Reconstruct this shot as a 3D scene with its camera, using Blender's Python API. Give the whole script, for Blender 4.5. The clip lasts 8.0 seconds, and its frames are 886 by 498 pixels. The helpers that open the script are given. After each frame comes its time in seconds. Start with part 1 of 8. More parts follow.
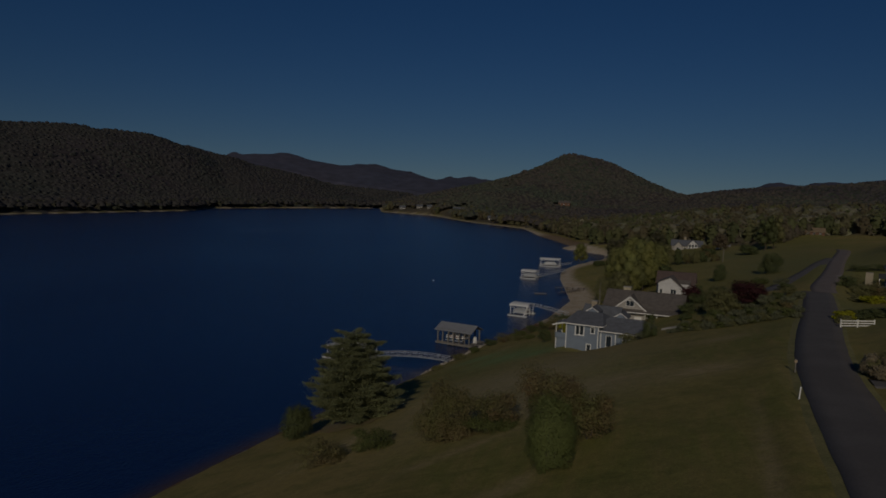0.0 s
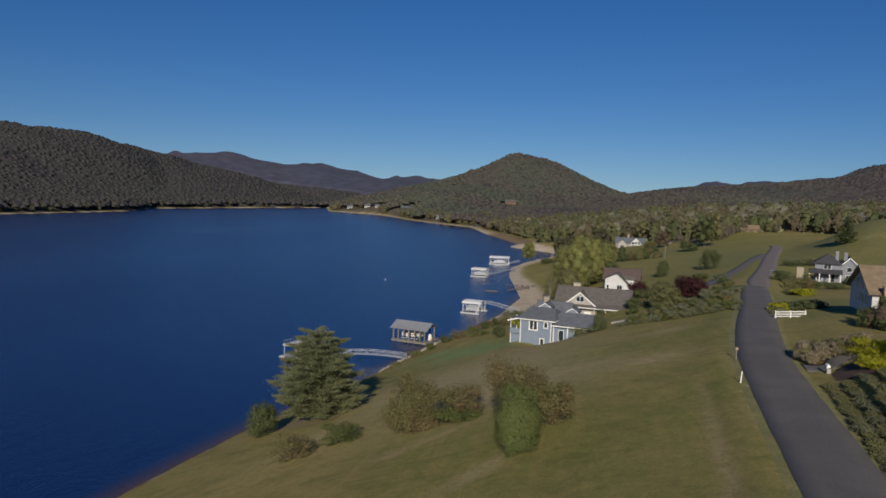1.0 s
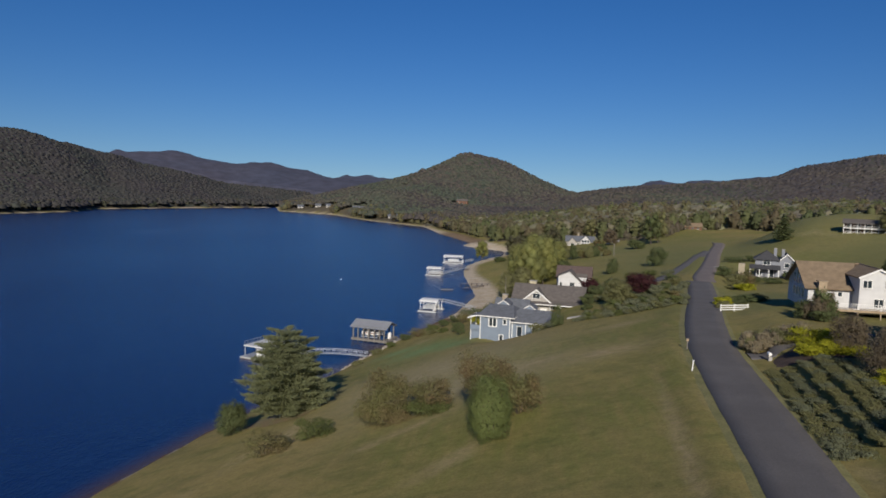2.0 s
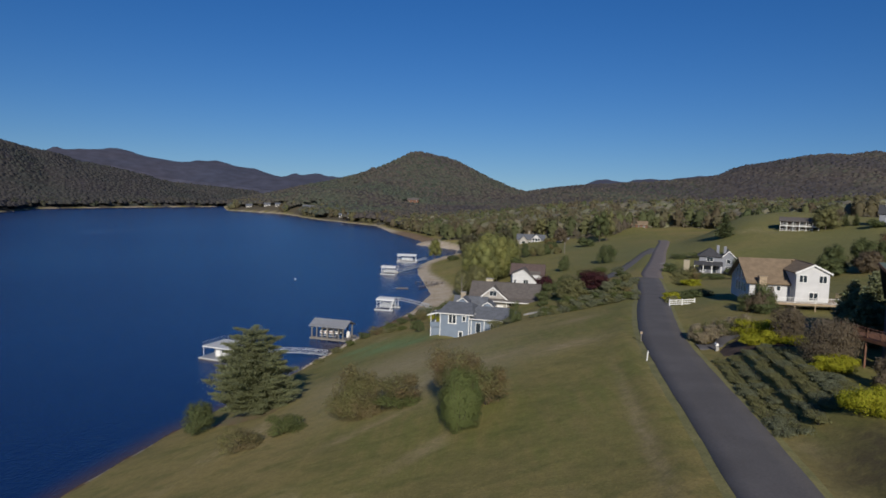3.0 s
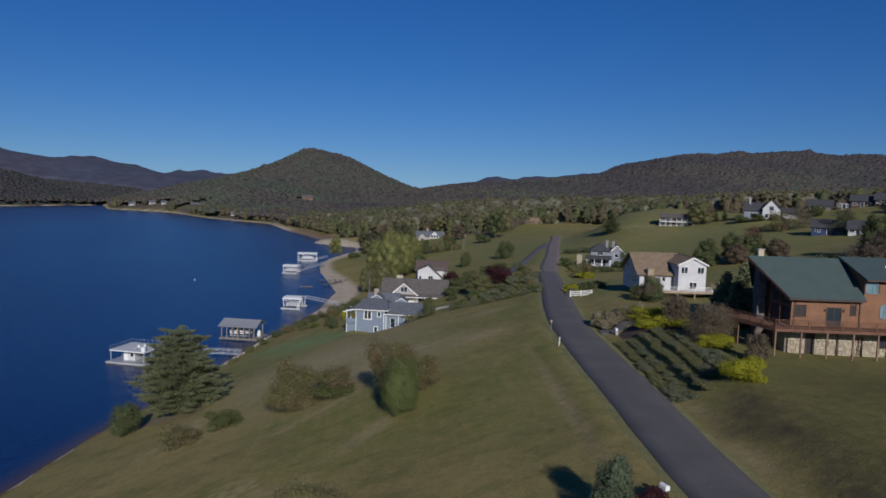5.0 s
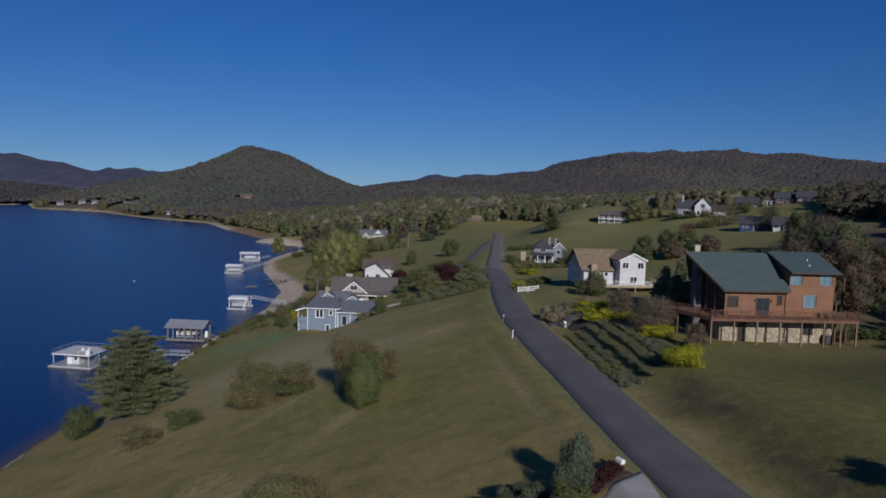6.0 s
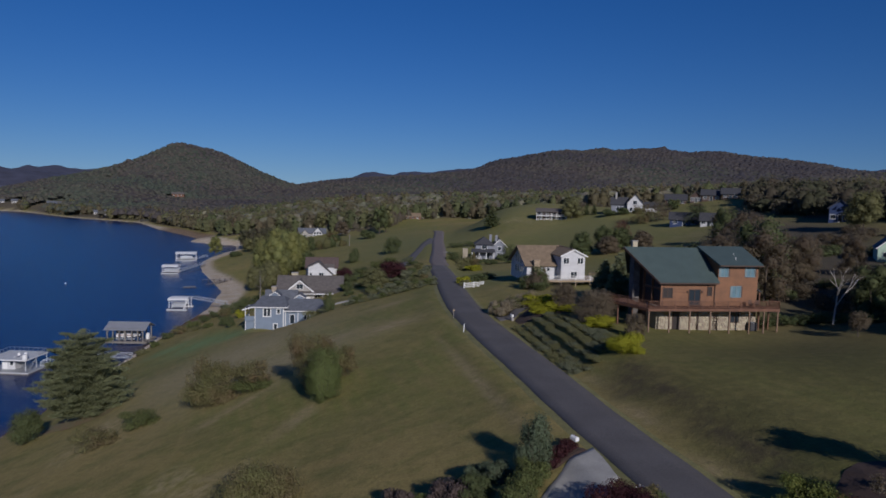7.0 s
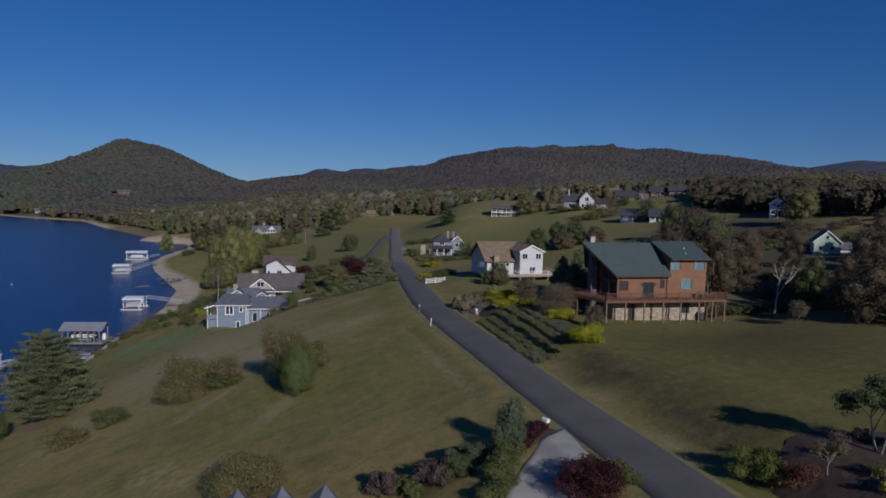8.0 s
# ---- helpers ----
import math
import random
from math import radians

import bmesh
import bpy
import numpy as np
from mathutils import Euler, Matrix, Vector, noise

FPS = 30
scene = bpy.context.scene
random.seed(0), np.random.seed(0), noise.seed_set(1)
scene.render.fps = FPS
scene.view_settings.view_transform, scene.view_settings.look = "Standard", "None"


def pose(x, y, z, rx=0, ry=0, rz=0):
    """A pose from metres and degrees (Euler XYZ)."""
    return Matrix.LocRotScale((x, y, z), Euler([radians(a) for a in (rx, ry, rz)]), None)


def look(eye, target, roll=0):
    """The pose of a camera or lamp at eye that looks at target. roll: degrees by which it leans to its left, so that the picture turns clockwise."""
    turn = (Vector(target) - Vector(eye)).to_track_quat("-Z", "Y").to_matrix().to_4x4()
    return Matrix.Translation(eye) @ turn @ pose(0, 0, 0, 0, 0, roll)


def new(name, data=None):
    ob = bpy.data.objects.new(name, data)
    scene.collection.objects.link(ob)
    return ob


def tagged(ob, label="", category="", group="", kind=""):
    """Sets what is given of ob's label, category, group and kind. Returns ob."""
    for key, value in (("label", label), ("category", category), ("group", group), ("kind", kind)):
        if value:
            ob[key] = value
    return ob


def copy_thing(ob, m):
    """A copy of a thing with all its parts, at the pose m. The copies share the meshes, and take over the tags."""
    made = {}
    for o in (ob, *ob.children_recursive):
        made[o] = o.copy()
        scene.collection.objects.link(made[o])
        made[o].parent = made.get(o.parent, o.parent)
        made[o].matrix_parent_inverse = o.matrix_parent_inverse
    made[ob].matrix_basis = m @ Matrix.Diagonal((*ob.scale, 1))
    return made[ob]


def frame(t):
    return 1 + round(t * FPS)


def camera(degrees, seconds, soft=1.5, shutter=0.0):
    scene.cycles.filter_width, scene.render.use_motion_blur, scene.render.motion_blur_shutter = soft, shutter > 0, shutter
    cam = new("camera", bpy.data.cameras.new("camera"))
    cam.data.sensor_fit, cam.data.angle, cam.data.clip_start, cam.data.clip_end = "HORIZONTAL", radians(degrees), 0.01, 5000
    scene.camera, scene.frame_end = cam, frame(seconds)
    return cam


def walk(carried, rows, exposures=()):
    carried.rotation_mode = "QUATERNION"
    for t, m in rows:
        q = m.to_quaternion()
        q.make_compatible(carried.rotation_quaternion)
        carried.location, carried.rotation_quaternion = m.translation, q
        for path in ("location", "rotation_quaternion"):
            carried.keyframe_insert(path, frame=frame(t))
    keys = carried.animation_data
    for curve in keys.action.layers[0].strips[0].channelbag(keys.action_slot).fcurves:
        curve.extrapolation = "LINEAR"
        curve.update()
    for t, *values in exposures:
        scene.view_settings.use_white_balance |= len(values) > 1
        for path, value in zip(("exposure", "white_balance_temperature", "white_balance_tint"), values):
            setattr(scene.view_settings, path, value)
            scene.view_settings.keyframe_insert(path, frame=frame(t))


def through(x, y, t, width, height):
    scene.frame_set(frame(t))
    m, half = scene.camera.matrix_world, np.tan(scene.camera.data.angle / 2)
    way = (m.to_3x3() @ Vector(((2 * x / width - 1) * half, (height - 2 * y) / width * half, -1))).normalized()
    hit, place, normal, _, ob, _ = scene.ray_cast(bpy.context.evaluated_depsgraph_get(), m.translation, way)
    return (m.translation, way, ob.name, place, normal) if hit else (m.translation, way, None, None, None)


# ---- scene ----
cam = camera(64.76, 8.0, soft=1.7)
PATH = [
    (0.0, 5.92, 13.04, 42.82, 84.91, -1.97, 15.03),
    (0.5, 5.34, 11.17, 42.86, 84.96, -1.91, 12.74),
    (1.0, 4.62, 9.17, 43.04, 84.98, -1.88, 10.64),
    (1.5, 3.82, 7.18, 43.23, 85.01, -1.83, 8.56),
    (3.0, 1.07, 1.73, 43.74, 85.05, -1.78, 2.42),
    (3.5, 0.00, 0.03, 43.96, 85.05, -1.79, 0.15),
    (4.0, -1.23, -1.87, 44.12, 85.08, -1.76, -1.98),
    (4.5, -2.42, -3.69, 44.37, 85.06, -1.76, -4.10),
    (6.0, -6.39, -8.53, 44.91, 85.01, -1.65, -11.29),
    (6.5, -7.80, -10.06, 45.08, 84.97, -1.56, -13.82),
    (7.0, -9.32, -11.54, 45.24, 84.93, -1.48, -16.49),
    (7.5, -10.82, -12.97, 45.40, 84.77, -1.40, -18.96),
    (8.0, -12.42, -14.25, 45.53, 84.75, -1.36, -20.44),
]
# the film fades in from dark over its first second, and darkens and cools a little as the camera turns
walk(cam, [(t, pose(x, y, z, rx, ry, rz)) for t, x, y, z, rx, ry, rz in PATH],
     exposures=[(0.0, -2.02, 7100, 10), (0.25, -1.4, 6950, 10), (0.5, -0.8, 6850, 10), (0.75, -0.24, 6800, 10), (1.0, 0.1, 6750, 10), (1.3, 0.28, 6700, 10), (3.0, 0.14, 6350, 10), (4.5, -0.02, 5950, 12), (6.5, -0.24, 5820, 16), (8.0, -0.32, 5780, 17)])

# ---- sky and sun ----
SUN_ELEVATION, SUN_TURN = radians(25), radians(4)      # turn: from due south, east positive
world = bpy.data.worlds.new("sky")
scene.world = world
world.use_nodes = True
_n = world.node_tree.nodes
_sky = _n.new("ShaderNodeTexSky")
_sky.sky_type, _sky.sun_disc = "NISHITA", False
_sky.sun_elevation, _sky.sun_rotation = SUN_ELEVATION, math.pi - SUN_TURN
_sky.altitude, _sky.air_density, _sky.dust_density, _sky.ozone_density = 2500, 1.0, 0.0, 6.0
_way, _tilt = _n.new("ShaderNodeTexCoord"), _n.new("ShaderNodeMapping")       # dry air: the pale band lies low, behind the hills
_tilt.inputs["Scale"].default_value, _tilt.inputs["Location"].default_value = (1.0, 1.0, 0.68), (0.0, 0.0, 0.028)
world.node_tree.links.new(_way.outputs["Generated"], _tilt.inputs["Vector"])
world.node_tree.links.new(_tilt.outputs["Vector"], _sky.inputs["Vector"])
_deep = _n.new("ShaderNodeHueSaturation")          # the clear autumn sky is a deep, saturated blue
_deep.inputs["Hue"].default_value, _deep.inputs["Saturation"].default_value, _deep.inputs["Value"].default_value = 0.509, 1.19, 0.85
world.node_tree.links.new(_sky.outputs[0], _deep.inputs["Color"])
world.node_tree.links.new(_deep.outputs[0], _n["Background"].inputs[0])
_n["Background"].inputs[1].default_value = 0.058
sun = new("sun", bpy.data.lights.new("sun", "SUN"))
sun.data.energy, sun.data.angle, sun.data.color = 3.85, radians(0.6), (1.0, 0.93, 0.82)
sun.matrix_world = look((40 * math.sin(SUN_TURN) * math.cos(SUN_ELEVATION), -40 * math.cos(SUN_TURN) * math.cos(SUN_ELEVATION), 40 * math.sin(SUN_ELEVATION)), (0, 0, 0))


# ---- materials ----
def material(name, colour, rough=0.8, vary=0.25, scale=3.0, fine=40.0, bump=0.0, bump_scale=30.0, metal=0.0, second=None, random_by="", spread=0.3, clear=0.0, coat=0.0):
    """Colour varied at two scales by noise; second: the colour of the larger patches; random_by: "object" or "island" shifts the
    brightness from piece to piece."""
    m = bpy.data.materials.new(name)
    m.use_nodes = True
    n, l = m.node_tree.nodes, m.node_tree.links
    b = n["Principled BSDF"]
    b.inputs["Roughness"].default_value, b.inputs["Metallic"].default_value = rough, metal
    b.inputs["Coat Weight"].default_value = coat
    at = n.new("ShaderNodeTexCoord")
    big, small = n.new("ShaderNodeTexNoise"), n.new("ShaderNodeTexNoise")
    big.inputs["Scale"].default_value, big.inputs["Detail"].default_value = scale, 4
    small.inputs["Scale"].default_value, small.inputs["Detail"].default_value = fine, 3
    for t in (big, small):
        l.new(at.outputs["Object"], t.inputs["Vector"])
    mix = n.new("ShaderNodeMix")
    mix.data_type = "RGBA"
    c2 = second or tuple(c * (1 - vary) for c in colour)
    mix.inputs["A"].default_value, mix.inputs["B"].default_value = (*colour, 1), (*c2, 1)
    ramp = n.new("ShaderNodeMapRange")
    ramp.inputs["From Min"].default_value, ramp.inputs["From Max"].default_value = 0.35, 0.65
    l.new(big.outputs["Fac"], ramp.inputs["Value"])
    l.new(ramp.outputs["Result"], mix.inputs["Factor"])
    hsv = n.new("ShaderNodeHueSaturation")
    val = n.new("ShaderNodeMapRange")
    val.inputs["From Min"].default_value, val.inputs["From Max"].default_value = 0.3, 0.7
    val.inputs["To Min"].default_value, val.inputs["To Max"].default_value = 1 - vary * 0.6, 1 + vary * 0.6
    l.new(small.outputs["Fac"], val.inputs["Value"])
    value = val.outputs["Result"]
    if random_by:
        src = n.new("ShaderNodeObjectInfo").outputs["Random"] if random_by == "object" else n.new("ShaderNodeNewGeometry").outputs["Random Per Island"]
        rr = n.new("ShaderNodeMapRange")
        rr.inputs["To Min"].default_value, rr.inputs["To Max"].default_value = 1 - spread, 1 + spread
        l.new(src, rr.inputs["Value"])
        mul = n.new("ShaderNodeMath")
        mul.operation = "MULTIPLY"
        l.new(value, mul.inputs[0]), l.new(rr.outputs["Result"], mul.inputs[1])
        value = mul.outputs[0]
        hh = n.new("ShaderNodeMapRange")
        hh.inputs["To Min"].default_value, hh.inputs["To Max"].default_value = 0.5 - spread * 0.09, 0.5 + spread * 0.05
        l.new(src, hh.inputs["Value"]), l.new(hh.outputs["Result"], hsv.inputs["Hue"])
    l.new(value, hsv.inputs["Value"])
    l.new(mix.outputs["Result"], hsv.inputs["Color"])
    l.new(hsv.outputs["Color"], b.inputs["Base Color"])
    if bump:
        bn, bt = n.new("ShaderNodeBump"), n.new("ShaderNodeTexNoise")
        bt.inputs["Scale"].default_value, bt.inputs["Detail"].default_value = bump_scale, 5
        l.new(at.outputs["Object"], bt.inputs["Vector"])
        bn.inputs["Strength"].default_value, bn.inputs["Distance"].default_value = bump, 0.05
        l.new(bt.outputs["Fac"], bn.inputs["Height"]), l.new(bn.outputs["Normal"], b.inputs["Normal"])
    if clear:
        b.inputs["Transmission Weight"].default_value = clear
    return m


def lapped(name, colour, pitch, rough=0.7, vary=0.12, depth=0.4, axis="Z"):
    """Siding or standing seams: courses at a true pitch as relief over a varied colour."""
    m = material(name, colour, rough, vary, 0.8, 9.0)
    n, l = m.node_tree.nodes, m.node_tree.links
    at, sep = n.new("ShaderNodeTexCoord"), n.new("ShaderNodeSeparateXYZ")
    l.new(at.outputs["Object"], sep.inputs[0])
    k, f, bn = n.new("ShaderNodeMath"), n.new("ShaderNodeMath"), n.new("ShaderNodeBump")
    k.operation, f.operation = "DIVIDE", "FRACT"
    k.inputs[1].default_value = pitch
    l.new(sep.outputs[axis], k.inputs[0]), l.new(k.outputs[0], f.inputs[0]), l.new(f.outputs[0], bn.inputs["Height"])
    bn.inputs["Strength"].default_value, bn.inputs["Distance"].default_value, bn.invert = depth, 0.03, True
    l.new(bn.outputs["Normal"], n["Principled BSDF"].inputs["Normal"])
    return m


def ground_material():
    """Mown grass with dry patches, pasture, woodland floor, and bare clay and sand at the water's edge."""
    m = bpy.data.materials.new("grass_and_soil")
    m.use_nodes = True
    n, l = m.node_tree.nodes, m.node_tree.links
    b = n["Principled BSDF"]
    b.inputs["Roughness"].default_value = 0.95
    b.inputs["Specular IOR Level"].default_value = 0.15
    geo, sep = n.new("ShaderNodeNewGeometry"), n.new("ShaderNodeSeparateXYZ")
    l.new(geo.outputs["Position"], sep.inputs[0])

    def noise_at(scale, detail=4, rough=0.55, stretch=None):
        t = n.new("ShaderNodeTexNoise")
        t.inputs["Scale"].default_value, t.inputs["Detail"].default_value, t.inputs["Roughness"].default_value = scale, detail, rough
        src = geo.outputs["Position"]
        if stretch:
            mp = n.new("ShaderNodeMapping")
            mp.inputs["Scale"].default_value, mp.inputs["Rotation"].default_value = stretch, (0, 0, radians(-12))
            l.new(src, mp.inputs["Vector"])
            src = mp.outputs["Vector"]
        l.new(src, t.inputs["Vector"])
        return t.outputs["Fac"]

    def ranged(v, a, c, lo=0.0, hi=1.0):
        r = n.new("ShaderNodeMapRange")
        for key, x in zip(("From Min", "From Max", "To Min", "To Max"), (a, c, lo, hi)):
            r.inputs[key].default_value = x
        l.new(v, r.inputs["Value"])
        return r.outputs["Result"]

    def mixed(f, a, c):
        x = n.new("ShaderNodeMix")
        x.data_type = "RGBA"
        for key, v in (("A", a), ("B", c)):
            if isinstance(v, tuple):
                x.inputs[key].default_value = (*v, 1)
            else:
                l.new(v, x.inputs[key])
        l.new(f, x.inputs["Factor"])
        return x.outputs["Result"]

    def times(a, c):
        x = n.new("ShaderNodeMath")
        x.operation = "MULTIPLY"
        for k, v in enumerate((a, c)):
            if isinstance(v, float):
                x.inputs[k].default_value = v
            else:
                l.new(v, x.inputs[k])
        return x.outputs[0]

    green, dry, straw = (0.192, 0.185, 0.053), (0.275, 0.217, 0.080), (0.44, 0.345, 0.185)
    colour = mixed(ranged(noise_at(0.035, 5), 0.42, 0.62), green, dry)
    colour = mixed(times(ranged(noise_at(0.7, 5, 0.65, (1.0, 0.16, 1.0)), 0.42, 0.68), 0.75), colour, dry)
    colour = mixed(times(ranged(noise_at(0.32, 5, 0.7, (0.5, 1.0, 1.0)), 0.5, 0.68), 0.6), colour, (0.118, 0.128, 0.036))
    colour = mixed(times(ranged(noise_at(0.055, 3, 0.5, (1.0, 0.5, 1.0)), 0.67, 0.78), ranged(noise_at(0.9, 4), 0.4, 0.65)), colour, straw)
    colour = mixed(times(ranged(noise_at(0.14, 3), 0.5, 0.7), 0.45), colour, (0.122, 0.125, 0.040))
    # the dry slope's tone is raised to make up for its weak sun
    for key, tone in (("worn", (0.37, 0.285, 0.15)), ("meadow", (0.172, 0.172, 0.066)), ("dark_grass", (0.106, 0.098, 0.033)), ("tussock", (0.085, 0.066, 0.040)), ("dry_pale_slope", (0.35, 0.290, 0.155)), ("lush", (0.190, 0.290, 0.118))):
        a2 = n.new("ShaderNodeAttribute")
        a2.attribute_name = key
        grain = ranged(noise_at(0.8, 5, 0.65), 0.3, 0.6, *((0.6, 1.0) if key in ("dark_grass", "meadow", "dry_pale_slope") else (0.2, 1.0)))
        if key == "lush":
            wv = n.new("ShaderNodeTexWave")
            wv.inputs["Scale"].default_value, wv.inputs["Distortion"].default_value = 0.16, 1.0
            mp = n.new("ShaderNodeMapping")
            mp.inputs["Rotation"].default_value = (0, 0, radians(50))
            l.new(geo.outputs["Position"], mp.inputs["Vector"]), l.new(mp.outputs["Vector"], wv.inputs["Vector"])
            grain = ranged(wv.outputs["Fac"], 0.2, 0.8, 0.5, 1.0)
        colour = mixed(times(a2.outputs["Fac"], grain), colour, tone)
    fine = times(ranged(noise_at(5.0, 5, 0.7), 0.3, 0.7, 0.78, 1.22), ranged(noise_at(1.1, 4, 0.7), 0.3, 0.7, 0.86, 1.14))
    at = n.new("ShaderNodeAttribute")
    at.attribute_name = "cover"
    cover = n.new("ShaderNodeSeparateColor")
    l.new(at.outputs["Color"], cover.inputs[0])
    colour = mixed(cover.outputs[0], colour, mixed(ranged(noise_at(0.02, 6, 0.7), 0.35, 0.65), (0.098, 0.086, 0.056), (0.112, 0.090, 0.062)))
    sand = mixed(ranged(noise_at(0.2, 5), 0.4, 0.6), (0.50, 0.43, 0.33), (0.44, 0.355, 0.25))
    colour = mixed(cover.outputs[1], colour, sand)
    clay = mixed(ranged(noise_at(0.6, 5), 0.4, 0.6), (0.20, 0.12, 0.06), (0.11, 0.075, 0.045))
    colour = mixed(cover.outputs[2], colour, clay)
    hsv = n.new("ShaderNodeHueSaturation")
    l.new(colour, hsv.inputs["Color"]), l.new(fine, hsv.inputs["Value"])
    l.new(hsv.outputs["Color"], b.inputs["Base Color"])
    bn = n.new("ShaderNodeBump")
    bn.inputs["Strength"].default_value, bn.inputs["Distance"].default_value = 0.6, 0.15
    l.new(noise_at(2.5, 6, 0.75), bn.inputs["Height"])
    l.new(bn.outputs["Normal"], b.inputs["Normal"])
    return m


def water_material():
    """Deep blue water, brown over the shallows by the bank."""
    m = bpy.data.materials.new("lake_water")
    m.use_nodes = True
    n, l = m.node_tree.nodes, m.node_tree.links
    b = n["Principled BSDF"]
    b.inputs["Roughness"].default_value, b.inputs["IOR"].default_value = 0.22, 1.33
    at, mix = n.new("ShaderNodeAttribute"), n.new("ShaderNodeMix")
    at.attribute_name, mix.data_type = "shallow", "RGBA"
    mix.inputs["A"].default_value, mix.inputs["B"].default_value = (0.0062, 0.0225, 0.092, 1), (0.085, 0.05, 0.025, 1)
    l.new(at.outputs["Fac"], mix.inputs["Factor"])
    sky_sheen = n.new("ShaderNodeMix")          # the slick's sky sheen, painted as a paler colour
    sky_sheen.data_type, sky_sheen.inputs["B"].default_value = "RGBA", (0.028, 0.058, 0.14, 1)
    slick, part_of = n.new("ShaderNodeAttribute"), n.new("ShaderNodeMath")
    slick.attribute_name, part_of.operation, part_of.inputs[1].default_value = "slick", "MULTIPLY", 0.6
    l.new(slick.outputs["Fac"], part_of.inputs[0]), l.new(part_of.outputs[0], sky_sheen.inputs["Factor"])
    l.new(mix.outputs["Result"], sky_sheen.inputs["A"]), l.new(sky_sheen.outputs["Result"], b.inputs["Base Color"])
    geo, mp = n.new("ShaderNodeNewGeometry"), n.new("ShaderNodeMapping")
    mp.inputs["Scale"].default_value, mp.inputs["Rotation"].default_value = (1.0, 0.4, 1.0), (0, 0, radians(25))
    l.new(geo.outputs["Position"], mp.inputs["Vector"])
    chop, breeze, swell = n.new("ShaderNodeTexNoise"), n.new("ShaderNodeTexNoise"), n.new("ShaderNodeTexNoise")
    chop.inputs["Scale"].default_value, chop.inputs["Detail"].default_value = 2.2, 4
    swell.inputs["Scale"].default_value, swell.inputs["Detail"].default_value = 0.35, 3
    breeze.inputs["Scale"].default_value, breeze.inputs["Detail"].default_value = 0.006, 5
    for t in (chop, breeze, swell):
        l.new(mp.outputs["Vector"], t.inputs["Vector"])
    r = n.new("ShaderNodeMapRange")
    r.inputs["From Min"].default_value, r.inputs["From Max"].default_value = 0.4, 0.65
    r.inputs["To Min"].default_value, r.inputs["To Max"].default_value = 0.3, 0.75
    l.new(breeze.outputs["Fac"], r.inputs["Value"])
    both = n.new("ShaderNodeMath")
    both.operation = "ADD"
    l.new(chop.outputs["Fac"], both.inputs[0]), l.new(swell.outputs["Fac"], both.inputs[1])
    bn = n.new("ShaderNodeBump")
    bn.inputs["Distance"].default_value = 0.25
    calm, less = n.new("ShaderNodeMapRange"), n.new("ShaderNodeMath")
    less.operation = "MULTIPLY"
    calm.inputs["To Min"].default_value, calm.inputs["To Max"].default_value = 1.0, 0.2
    l.new(slick.outputs["Fac"], calm.inputs["Value"])
    l.new(calm.outputs["Result"], less.inputs[0]), l.new(r.outputs["Result"], less.inputs[1])
    l.new(less.outputs[0], bn.inputs["Strength"])
    l.new(both.outputs[0], bn.inputs["Height"]), l.new(bn.outputs["Normal"], b.inputs["Normal"])
    return m


GROUND, WATER = ground_material(), water_material()
ASPHALT = material("asphalt", (0.096, 0.087, 0.082), 0.9, 0.22, 0.25, 6.0, 0.25, 25.0, second=(0.116, 0.106, 0.101))
VERGE = material("dry_verge", (0.215, 0.192, 0.070), 0.95, 0.4, 0.6, 6.0, 0.4, 10.0, second=(0.155, 0.148, 0.050))
OLD_ASPHALT = material("worn_asphalt", (0.185, 0.152, 0.135), 0.9, 0.2, 0.3, 6.0, 0.25, 25.0)
CONCRETE = material("concrete", (0.36, 0.34, 0.31), 0.9, 0.15, 0.5, 8.0, 0.15, 30.0)
DRIVE = material("grey_drive_paving", (0.40, 0.38, 0.335), 0.9, 0.15, 0.5, 8.0, 0.15, 30.0)
WHITE = material("white_paint", (0.78, 0.77, 0.74), 0.5, 0.06, 1.0, 12.0)
WHITE_SIDING = lapped("white_siding", (0.58, 0.575, 0.57), 0.16)
BLUE_SIDING = lapped("blue_grey_siding", (0.188, 0.232, 0.292), 0.16)
CREAM_SIDING = lapped("cream_siding", (0.40, 0.375, 0.335), 0.16)
GREEN_SIDING = lapped("pale_green_siding", (0.46, 0.60, 0.46), 0.16)
GREY_SIDING = lapped("grey_siding", (0.22, 0.23, 0.26), 0.16)
LOG_SIDING = lapped("orange_brown_log_siding", (0.225, 0.095, 0.034), 0.2, 0.6, 0.25, 0.8)
DARK_WOOD = material("dark_stained_wood", (0.085, 0.05, 0.035), 0.7, 0.3, 1.5, 20.0, 0.2)
DECK_WOOD = material("red_brown_deck_wood", (0.175, 0.082, 0.046), 0.75, 0.3, 1.5, 20.0, 0.2)
GREY_WOOD = material("weathered_grey_wood", (0.22, 0.20, 0.175), 0.85, 0.3, 1.5, 15.0, 0.3)
TAN_WOOD = material("tan_timber", (0.38, 0.29, 0.19), 0.8, 0.25, 1.5, 15.0, 0.2)
GREEN_METAL = lapped("green_metal_roofing", (0.070, 0.098, 0.090), 0.4, 0.55, 0.12, 0.5, "X")
GREY_SHINGLE = material("grey_shingles", (0.128, 0.137, 0.157), 0.9, 0.25, 1.2, 14.0, 0.5, 9.0)
TAUPE_SHINGLE = material("taupe_shingles", (0.135, 0.118, 0.106), 0.9, 0.25, 1.2, 14.0, 0.5, 9.0)
RUSSET_SHINGLE = material("reddish_brown_shingles", (0.105, 0.074, 0.066), 0.9, 0.25, 1.2, 18.0, 0.3)
